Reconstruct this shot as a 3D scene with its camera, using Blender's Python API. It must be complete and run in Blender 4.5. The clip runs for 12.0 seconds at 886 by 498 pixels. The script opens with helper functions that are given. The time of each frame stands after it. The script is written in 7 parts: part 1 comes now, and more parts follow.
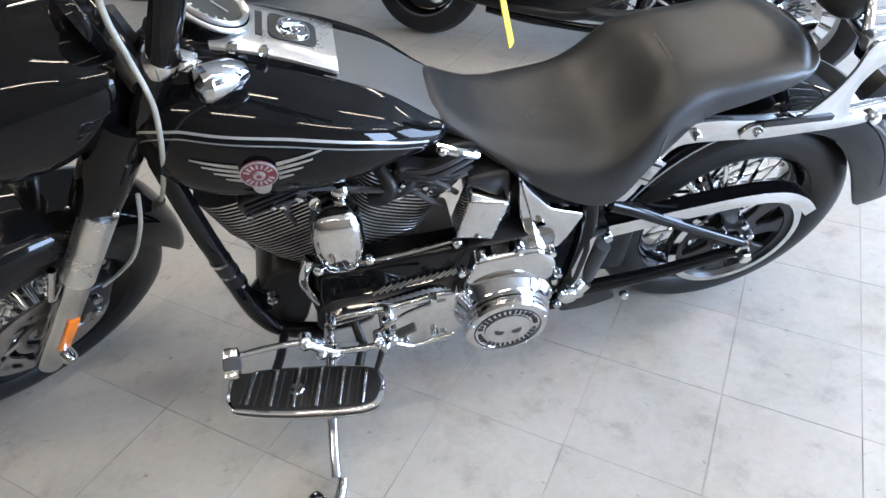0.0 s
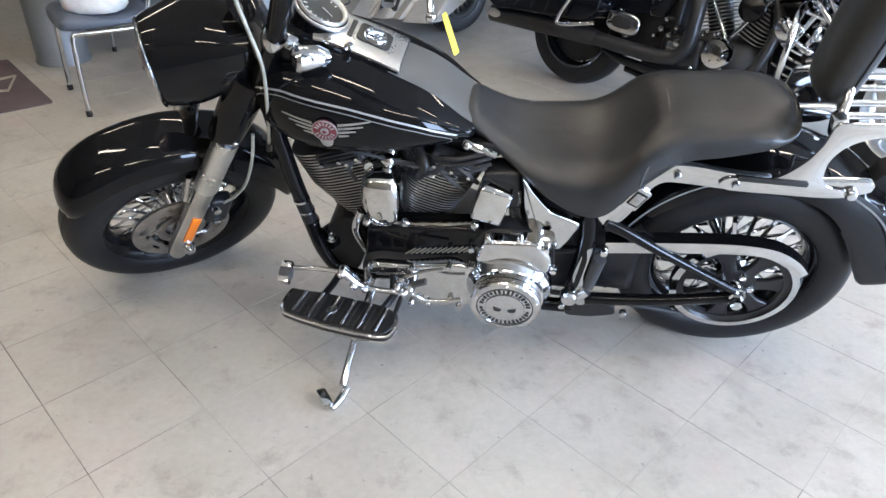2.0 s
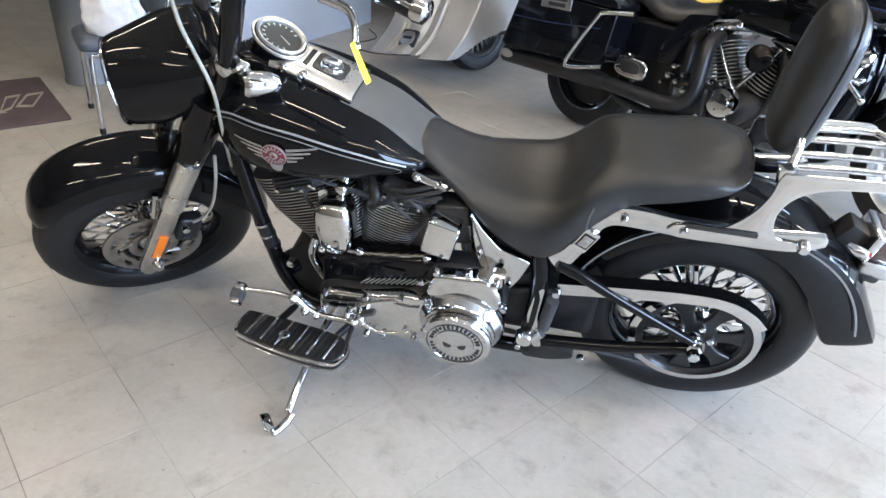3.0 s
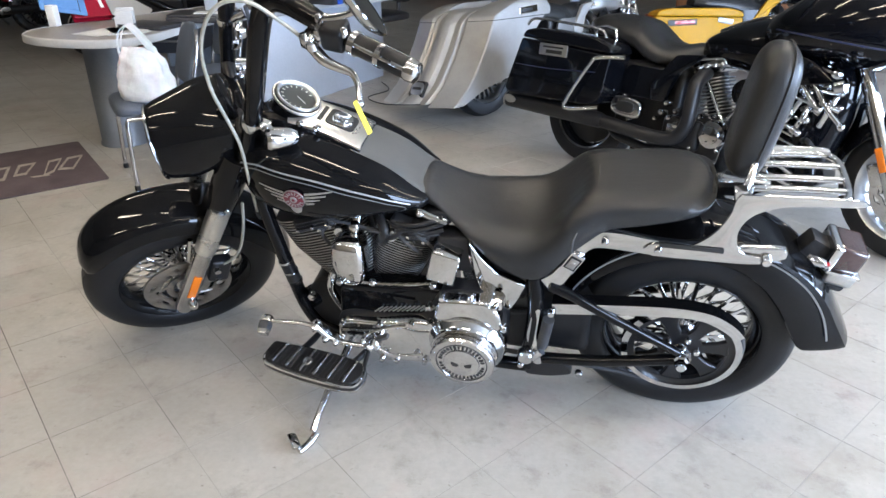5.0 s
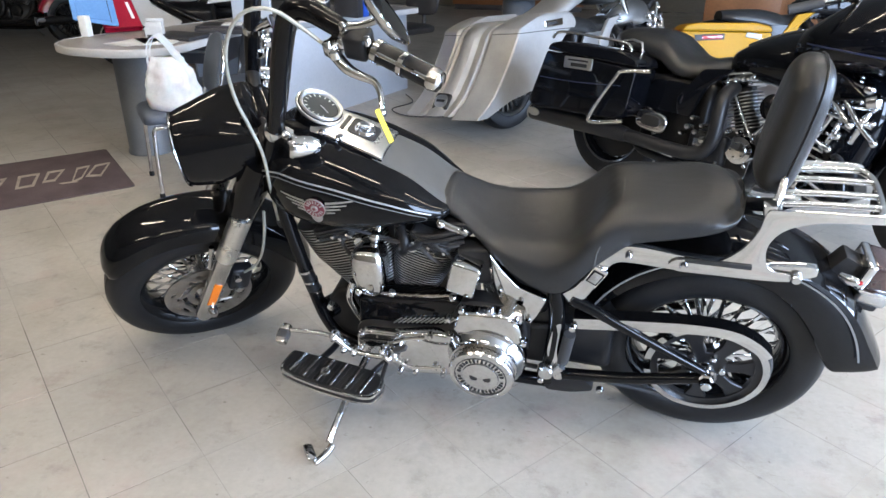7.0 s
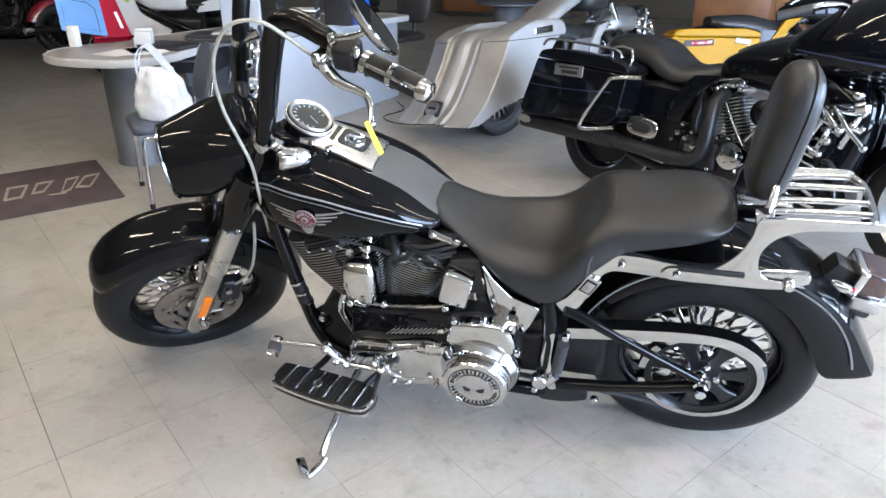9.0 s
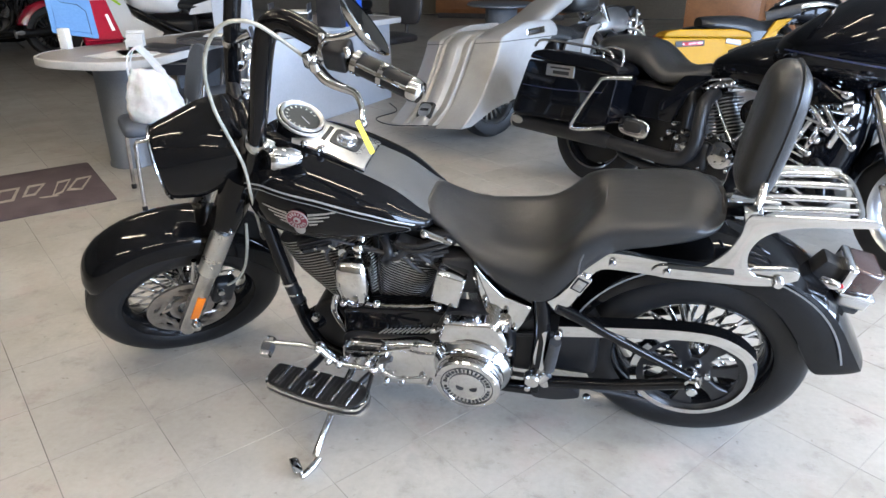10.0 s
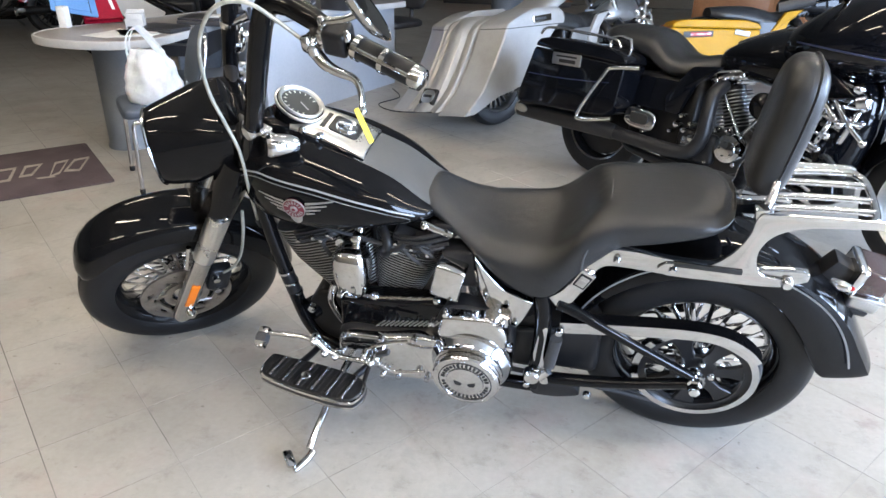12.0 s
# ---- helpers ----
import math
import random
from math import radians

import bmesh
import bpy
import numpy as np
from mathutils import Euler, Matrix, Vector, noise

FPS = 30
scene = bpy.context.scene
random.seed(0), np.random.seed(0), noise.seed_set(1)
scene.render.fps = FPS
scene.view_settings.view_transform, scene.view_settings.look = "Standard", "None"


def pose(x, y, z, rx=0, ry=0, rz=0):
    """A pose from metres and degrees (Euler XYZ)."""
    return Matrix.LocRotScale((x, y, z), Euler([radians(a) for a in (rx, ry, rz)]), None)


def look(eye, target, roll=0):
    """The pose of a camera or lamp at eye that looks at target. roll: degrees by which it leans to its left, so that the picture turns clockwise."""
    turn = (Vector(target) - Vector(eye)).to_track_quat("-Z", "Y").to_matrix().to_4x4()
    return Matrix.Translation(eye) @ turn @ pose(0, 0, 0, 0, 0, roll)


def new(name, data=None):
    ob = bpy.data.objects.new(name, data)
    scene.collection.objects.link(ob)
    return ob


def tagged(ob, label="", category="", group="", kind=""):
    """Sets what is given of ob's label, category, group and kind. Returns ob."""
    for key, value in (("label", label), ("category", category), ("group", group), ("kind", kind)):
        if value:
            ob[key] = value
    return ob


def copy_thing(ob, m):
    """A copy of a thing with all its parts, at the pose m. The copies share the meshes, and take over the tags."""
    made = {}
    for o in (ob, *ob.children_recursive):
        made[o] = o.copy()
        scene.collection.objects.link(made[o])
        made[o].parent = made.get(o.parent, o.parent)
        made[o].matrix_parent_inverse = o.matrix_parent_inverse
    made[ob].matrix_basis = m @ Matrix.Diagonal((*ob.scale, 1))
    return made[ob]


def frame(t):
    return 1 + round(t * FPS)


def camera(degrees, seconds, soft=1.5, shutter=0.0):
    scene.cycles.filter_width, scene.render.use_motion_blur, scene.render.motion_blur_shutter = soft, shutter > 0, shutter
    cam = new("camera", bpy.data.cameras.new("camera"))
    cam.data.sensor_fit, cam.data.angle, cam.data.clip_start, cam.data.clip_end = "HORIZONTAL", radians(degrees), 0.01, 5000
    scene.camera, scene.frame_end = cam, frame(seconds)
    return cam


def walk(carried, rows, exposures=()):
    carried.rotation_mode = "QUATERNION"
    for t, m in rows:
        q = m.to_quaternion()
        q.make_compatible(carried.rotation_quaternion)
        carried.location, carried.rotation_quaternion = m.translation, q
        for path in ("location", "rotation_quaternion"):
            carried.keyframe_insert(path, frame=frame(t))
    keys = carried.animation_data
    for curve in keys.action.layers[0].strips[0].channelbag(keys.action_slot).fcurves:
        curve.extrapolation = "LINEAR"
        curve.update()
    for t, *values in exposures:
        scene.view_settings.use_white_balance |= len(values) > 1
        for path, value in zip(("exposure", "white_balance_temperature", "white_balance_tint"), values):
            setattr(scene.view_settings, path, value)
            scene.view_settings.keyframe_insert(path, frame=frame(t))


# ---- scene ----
cam = camera(67.0, 12.0)
PATH = [
    (0, (-0.173, -1.27, 1.276), (0.157, 0.295, 0.075), -1.8),
    (0.5, (-0.166, -1.351, 1.308), (-0.04, 0.265, 0.135), -6.2),
    (1, (-0.011, -1.38, 1.303), (0.04, 0.278, 0.186), -4.3),
    (1.5, (0.082, -1.511, 1.324), (0.032, 0.171, 0.243), -2.7),
    (2, (0.132, -1.678, 1.342), (-0.006, -0.006, 0.254), 2.4),
    (2.5, (0.263, -1.641, 1.347), (0.05, 0.017, 0.249), 4.2),
    (2.7, (0.338, -1.615, 1.332), (0.092, 0.062, 0.27), 4.1),
    (4.3, (0.372, -1.883, 1.395), (0.108, -0.12, 0.487), 3.0),
    (4.5, (0.391, -1.869, 1.397), (0.117, -0.101, 0.503), 2.7),
    (5, (0.435, -1.818, 1.396), (0.094, -0.059, 0.509), 0.4),
    (5.5, (0.435, -1.801, 1.388), (0.05, -0.056, 0.49), -0.4),
    (6, (0.432, -1.803, 1.391), (0.055, -0.03, 0.545), -0.2),
    (6.5, (0.428, -1.804, 1.386), (0.027, -0.032, 0.55), 0.2),
    (7, (0.434, -1.802, 1.384), (0.027, -0.04, 0.531), 0.5),
    (9, (0.434, -1.786, 1.39), (0.045, -0.012, 0.553), 0.2),
    (9.5, (0.438, -1.789, 1.391), (0.055, -0.012, 0.555), -0.1),
    (10, (0.441, -1.794, 1.387), (0.069, -0.014, 0.555), 0.1),
    (10.5, (0.443, -1.797, 1.389), (0.068, -0.015, 0.561), 0.7),
    (11, (0.442, -1.785, 1.386), (0.083, -0.006, 0.547), 1.2),
    (11.5, (0.434, -1.755, 1.381), (0.069, 0.011, 0.516), 1.0),
    (12, (0.433, -1.747, 1.381), (0.062, 0.017, 0.513), 1.2),
]
walk(cam, [(t, look(eye, target, roll)) for t, eye, target, roll in PATH],
     [(0, 0.0, 6250, 13), (2.5, 0.03, 6420, 13), (4.5, 0.0, 6450, 13), (5.5, -0.04, 6500, 13), (7, 0.03, 6500, 13), (9, 0.1, 6480, 13), (12, 0.1, 6500, 13)])
# ---------------------------------------------------------------- light
world = bpy.data.worlds.new("showroom_sky")
scene.world = world
world.use_nodes = True
wn = world.node_tree
sky = wn.nodes.new("ShaderNodeTexSky")
sky.sky_type, sky.sun_disc = "NISHITA", False
sky.sun_elevation, sky.sun_rotation = radians(48), radians(150)
wn.links.new(sky.outputs[0], wn.nodes["Background"].inputs[0])
wn.nodes["Background"].inputs[1].default_value = 0.12

ROOM = dict(x0=-11.0, x1=7.0, y0=-4.2, y1=13.0, h=3.4)
# the glazed shop front behind the viewer and the open side on the right
WINDOWS_SOUTH = [(3.6, 6.2)]
WINDOWS_EAST = [(-3.0, -0.2), (0.4, 2.6)]
SILL, HEAD_Z = 0.35, 2.75


def area(name, m, w, h, power, colour):
    lamp = bpy.data.lights.new(name, "AREA")
    lamp.shape, lamp.size, lamp.size_y, lamp.energy, lamp.color = "RECTANGLE", w, h, power, colour
    ob = new(name, lamp)
    ob.matrix_world = m
    return ob


for a, b in WINDOWS_SOUTH:
    area("window_daylight", look(((a + b) / 2, ROOM["y0"] + 0.25, 1.55), ((a + b) / 2, 0, 1.2)), b - a, HEAD_Z - SILL, 800, (0.53, 0.71, 1.0))
for a, b in WINDOWS_EAST:
    area("window_daylight", look((ROOM["x1"] - 0.25, (a + b) / 2, 1.55), (0, (a + b) / 2, 1.2)), b - a, HEAD_Z - SILL, 520, (0.53, 0.71, 1.0))


# ---------------------------------------------------------------- materials
def material(name, colour, rough=0.5, metal=0.0, coat=0.0, spec=0.5):
    m = bpy.data.materials.new(name)
    m.use_nodes = True
    b = m.node_tree.nodes["Principled BSDF"]
    b.inputs["Base Color"].default_value = (*colour, 1)
    b.inputs["Roughness"].default_value = rough
    b.inputs["Metallic"].default_value = metal
    b.inputs["Coat Weight"].default_value = coat
    b.inputs["Coat Roughness"].default_value = 0.03
    b.inputs["Specular IOR Level"].default_value = spec
    return m


def nz(m, scale, detail=4.0, rough=0.55, stretch=None):
    n = m.node_tree.nodes
    t = n.new("ShaderNodeTexNoise")
    t.inputs["Scale"].default_value, t.inputs["Detail"].default_value, t.inputs["Roughness"].default_value = scale, detail, rough
    c = n.new("ShaderNodeTexCoord")
    if stretch:
        p = n.new("ShaderNodeMapping")
        p.inputs["Scale"].default_value = stretch
        m.node_tree.links.new(c.outputs["Object"], p.inputs["Vector"])
        m.node_tree.links.new(p.outputs["Vector"], t.inputs["Vector"])
    else:
        m.node_tree.links.new(c.outputs["Object"], t.inputs["Vector"])
    return t


def ramp(m, source, stops):
    r = m.node_tree.nodes.new("ShaderNodeValToRGB")
    e = r.color_ramp.elements
    while len(e) < len(stops):
        e.new(0.5)
    for k, (p, c) in zip(e, stops):
        k.position, k.color = p, (*c, 1) if len(c) == 3 else c
    m.node_tree.links.new(source, r.inputs[0])
    return r


def vary(m, lo, hi, scale, fine=60.0, bump=0.0, rough=None, dist=0.002, a=0.35, b=0.65):
    """Two scales of colour, roughness and relief on a plain material."""
    t, l = m.node_tree, m.node_tree.links
    p = t.nodes["Principled BSDF"]
    big, small = nz(m, scale, 5.0), nz(m, fine, 3.0)
    mix = t.nodes.new("ShaderNodeMath")
    mix.operation = "MULTIPLY_ADD"
    mix.inputs[1].default_value, mix.inputs[2].default_value = 0.35, 0.0
    add = t.nodes.new("ShaderNodeMath")
    add.operation = "MULTIPLY_ADD"
    add.inputs[1].default_value = 0.65
    l.new(small.outputs[0], mix.inputs[0])
    l.new(big.outputs[0], add.inputs[0])
    l.new(mix.outputs[0], add.inputs[2])
    l.new(ramp(m, add.outputs[0], [(a, lo), (b, hi)]).outputs[0], p.inputs["Base Color"])
    if rough:
        l.new(ramp(m, add.outputs[0], [(0.3, (rough[0],) * 3), (0.7, (rough[1],) * 3)]).outputs[0], p.inputs["Roughness"])
    if bump:
        n = t.nodes.new("ShaderNodeBump")
        n.inputs["Strength"].default_value, n.inputs["Distance"].default_value = bump, dist
        l.new(small.outputs[0], n.inputs["Height"])
        l.new(n.outputs[0], p.inputs["Normal"])
    return m


M = {}
M["paint"] = vary(material("black_gloss_paint", (0.004, 0.004, 0.0045), 0.06, 0, 0, 0.24), (0.0025, 0.0025, 0.003), (0.006, 0.006, 0.0065), 3, 40, 0, (0.03, 0.07))
M["paint_blue"] = vary(material("midnight_blue_paint", (0.004, 0.0045, 0.007), 0.07, 0, 0, 0.3), (0.0025, 0.003, 0.004), (0.004, 0.0045, 0.007), 3, 40, 0, (0.04, 0.09))
M["blue_line"] = material("blue_pinstripe", (0.008, 0.016, 0.06), 0.3, 0, 0.5)
M["silver_paint"] = vary(material("silver_white_paint", (0.6, 0.6, 0.58), 0.25, 0.25, 0.15), (0.28, 0.278, 0.27), (0.38, 0.378, 0.37), 5, 140, 0.1, (0.3, 0.46))
M["yellow_paint"] = vary(material("yellow_paint", (0.75, 0.42, 0.02), 0.5, 0, 0.05, 0.15), (0.34, 0.17, 0.002), (0.4, 0.21, 0.004), 2, 60, 0, (0.4, 0.55))
M["red_paint"] = vary(material("red_paint", (0.45, 0.01, 0.03), 0.2, 0, 0.6), (0.26, 0.006, 0.02), (0.34, 0.01, 0.03), 2, 60)
M["white_paint"] = vary(material("white_fairing", (0.75, 0.75, 0.74), 0.25, 0, 0.5), (0.7, 0.7, 0.69), (0.8, 0.8, 0.79), 2, 60)
M["lime"] = material("lime_trim", (0.35, 0.6, 0.02), 0.3)
M["chrome"] = vary(material("polished_chrome", (0.86, 0.86, 0.87), 0.05, 1.0), (0.60, 0.60, 0.605), (0.7, 0.7, 0.705), 6, 90, 0.03, (0.02, 0.1), 0.001)
M["chrome_worn"] = vary(material("dusty_chrome", (0.75, 0.75, 0.76), 0.16, 1.0), (0.5, 0.5, 0.505), (0.68, 0.68, 0.685), 9, 120, 0.08, (0.06, 0.22), 0.001)
M["alu"] = vary(material("satin_aluminium", (0.5, 0.5, 0.49), 0.34, 1.0), (0.42, 0.42, 0.41), (0.56, 0.56, 0.55), 7, 160, 0.05, (0.28, 0.42), 0.001)
M["steel"] = vary(material("brushed_disc_steel", (0.45, 0.43, 0.41), 0.33, 1.0), (0.36, 0.33, 0.31), (0.52, 0.5, 0.48), 30, 220, 0.08, (0.25, 0.42), 0.001)
M["black_metal"] = vary(material("satin_black_metal", (0.012, 0.012, 0.013), 0.35, 0, 0, 0.35), (0.006, 0.006, 0.007), (0.015, 0.015, 0.016), 8, 150, 0.05, (0.28, 0.48), 0.001)
M["wrinkle"] = vary(material("wrinkle_black_engine", (0.014, 0.014, 0.015), 0.5), (0.01, 0.01, 0.011), (0.026, 0.026, 0.027), 12, 420, 0.3, (0.4, 0.6), 0.001)
M["fin_edge"] = vary(material("machined_fin_edge", (0.5, 0.5, 0.49), 0.3, 0.9), (0.36, 0.36, 0.35), (0.6, 0.6, 0.59), 14, 200, 0, (0.25, 0.45))
M["rubber"] = vary(material("tyre_rubber", (0.01, 0.01, 0.011), 0.5, 0, 0, 0.3), (0.005, 0.005, 0.0056), (0.013, 0.013, 0.014), 7, 120, 0.12, (0.34, 0.56), 0.001)
M["rubber_grip"] = vary(material("ribbed_rubber", (0.03, 0.03, 0.031), 0.6), (0.022, 0.022, 0.024), (0.05, 0.05, 0.052), 12, 160, 0.15, (0.5, 0.7), 0.001)
M["leather"] = vary(material("black_leather", (0.013, 0.013, 0.0125), 0.42, 0, 0, 0.4), (0.014, 0.0144, 0.0148), (0.027, 0.0276, 0.0282), 3.5, 520, 0.4, (0.24, 0.38), 0.0012)
t = M["leather"].node_tree
crease, fold = nz(M["leather"], 7.0, 6.0, 0.6, (1.0, 2.2, 1.4)), t.nodes.new("ShaderNodeBump")
fold.inputs["Strength"].default_value, fold.inputs["Distance"].default_value = 0.2, 0.012
t.links.new(crease.outputs[0], fold.inputs["Height"])
t.links.new(fold.outputs[0], next(n for n in t.nodes if n.type == "BUMP" and n != fold).inputs["Normal"])
M["bib"] = vary(material("grained_tank_leather", (0.07, 0.07, 0.067), 0.65), (0.058, 0.058, 0.056), (0.085, 0.085, 0.082), 9, 900, 0.5, (0.55, 0.68), 0.001)
M["silver_satin"] = vary(material("satin_silver_plate", (0.78, 0.78, 0.77), 0.3, 1.0), (0.7, 0.7, 0.69), (0.84, 0.84, 0.83), 9, 160, 0.02, (0.24, 0.36), 0.001)
M["amber"] = material("amber_reflector", (0.8, 0.19, 0.01), 0.2, 0, 0.4)
M["red_lens"] = material("red_lens", (0.35, 0.01, 0.01), 0.1, 0, 0.8)
M["stripe"] = material("silver_pinstripe", (0.42, 0.42, 0.42), 0.3, 0.5)
M["stripe_dim"] = material("grey_pinstripe", (0.22, 0.22, 0.22), 0.3, 0.4)
M["emblem_red"] = material("red_enamel", (0.15, 0.014, 0.028), 0.35, 0, 0.2)
M["emblem_silver"] = vary(material("pewter_emblem", (0.45, 0.44, 0.42), 0.35, 0.8), (0.3, 0.295, 0.285), (0.48, 0.47, 0.46), 30, 200)
M["dark_mark"] = material("black_infill", (0.012, 0.012, 0.012), 0.5)
M["smoked_lens"] = vary(material("smoky_red_lens", (0.12, 0.045, 0.04), 0.08, 0, 0.8), (0.03, 0.016, 0.015), (0.06, 0.032, 0.029), 14, 90)
M["dial"] = material("speedometer_dial", (0.02, 0.022, 0.02), 0.5)
M["dial_mark"] = material("dial_marking", (0.6, 0.62, 0.52), 0.6)
M["cable"] = vary(material("braided_cable_sleeve", (0.42, 0.4, 0.34), 0.45, 0.3), (0.34, 0.33, 0.27), (0.52, 0.5, 0.43), 40, 600, 0.3, (0.35, 0.5), 0.001)
M["tag"] = vary(material("yellow_key_tag", (0.78, 0.62, 0.03), 0.5), (0.6, 0.43, 0.008), (0.7, 0.52, 0.02), 20, 100)
M["bag"] = vary(material("white_plastic_bag", (0.85, 0.85, 0.85), 0.45), (0.56, 0.56, 0.56), (0.68, 0.68, 0.68), 12, 60, 0.4, (0.35, 0.5), 0.004)
b = M["bag"].node_tree.nodes["Principled BSDF"]
b.inputs["Subsurface Weight"].default_value = 0.15
M["laminate"] = vary(material("blue_grey_laminate", (0.42, 0.46, 0.52), 0.5), (0.38, 0.42, 0.48), (0.47, 0.51, 0.57), 1.5, 60, 0.03, (0.42, 0.55))
# slate of the table drum, also desk laminate darkened for shade under the worktop
M["laminate_dark"] = vary(material("slate_and_shaded_laminate", (0.16, 0.18, 0.2), 0.5), (0.13, 0.145, 0.165), (0.2, 0.22, 0.25), 1.5, 60, 0.03, (0.42, 0.55))
M["desk_top"] = vary(material("speckled_grey_worktop", (0.3, 0.28, 0.27), 0.4), (0.2, 0.18, 0.17), (0.42, 0.4, 0.38), 60, 400, 0, (0.3, 0.45))
M["edge_band"] = vary(material("pale_edge_band", (0.55, 0.55, 0.54), 0.4), (0.5, 0.5, 0.49), (0.6, 0.6, 0.59), 4, 80)
M["pillar"] = vary(material("grey_fluted_metal", (0.3, 0.32, 0.34), 0.45, 0.3), (0.15, 0.165, 0.185), (0.21, 0.225, 0.245), 3, 120, 0.02, (0.38, 0.52))
M["vinyl"] = vary(material("slate_vinyl", (0.075, 0.092, 0.125), 0.55), (0.065, 0.08, 0.11), (0.09, 0.11, 0.145), 6, 240, 0.15)
M["blue_card"] = vary(material("pale_blue_board", (0.2, 0.42, 0.75), 0.5), (0.1, 0.24, 0.5), (0.15, 0.32, 0.6), 3, 60)
M["paper"] = vary(material("white_paper", (0.8, 0.8, 0.78), 0.6), (0.74, 0.74, 0.72), (0.85, 0.85, 0.83), 9, 60)
M["plastic_dark"] = vary(material("dark_plastic", (0.03, 0.03, 0.033), 0.4), (0.024, 0.024, 0.026), (0.045, 0.045, 0.05), 8, 200, 0.08)
M["binder_blue"] = material("blue_binder", (0.02, 0.08, 0.42), 0.4)
M["wood"] = vary(material("orange_brown_wood", (0.34, 0.14, 0.045), 0.42), (0.16, 0.06, 0.02), (0.26, 0.11, 0.04), 3, 40, 0.05, (0.35, 0.5))
M["mat"] = vary(material("plum_grey_carpet_mat", (0.075, 0.06, 0.062), 0.95), (0.058, 0.04, 0.045), (0.115, 0.085, 0.088), 5, 700, 0.6, (0.9, 1.0), 0.003)
M["mat_mark"] = vary(material("beige_carpet_print", (0.3, 0.26, 0.23), 0.95), (0.26, 0.22, 0.19), (0.44, 0.39, 0.33), 18, 600, 0.5, (0.9, 1.0), 0.003)
M["wall"] = vary(material("dull_painted_wall", (0.16, 0.145, 0.115), 0.8), (0.12, 0.11, 0.085), (0.2, 0.18, 0.15), 0.7, 30, 0.1, (0.7, 0.9), 0.003)
M["ceiling"] = vary(material("grey_ceiling", (0.07, 0.068, 0.062), 0.9), (0.24, 0.235, 0.22), (0.34, 0.335, 0.31), 0.8, 60, 0.1, (0.8, 0.95), 0.003)
M["frame_alu"] = vary(material("window_frame_metal", (0.35, 0.35, 0.35), 0.4, 0.8), (0.3, 0.3, 0.3), (0.4, 0.4, 0.4), 3, 60)
M["grout"] = vary(material("dirty_floor_joint", (0.3, 0.28, 0.26), 0.8), (0.12, 0.11, 0.1), (0.36, 0.345, 0.315), 1.1, 5, a=0.41, b=0.53)
M["tube_glass"] = material("fluorescent_tube", (0.9, 0.9, 0.88), 0.4)
b = M["tube_glass"].node_tree.nodes["Principled BSDF"]
b.inputs["Emission Color"].default_value, b.inputs["Emission Strength"].default_value = (1.0, 0.88, 0.69, 1), 101.0
M["whitewall"] = vary(material("whitewall_rubber", (0.6, 0.6, 0.58), 0.6), (0.54, 0.54, 0.52), (0.66, 0.66, 0.64), 9, 90)


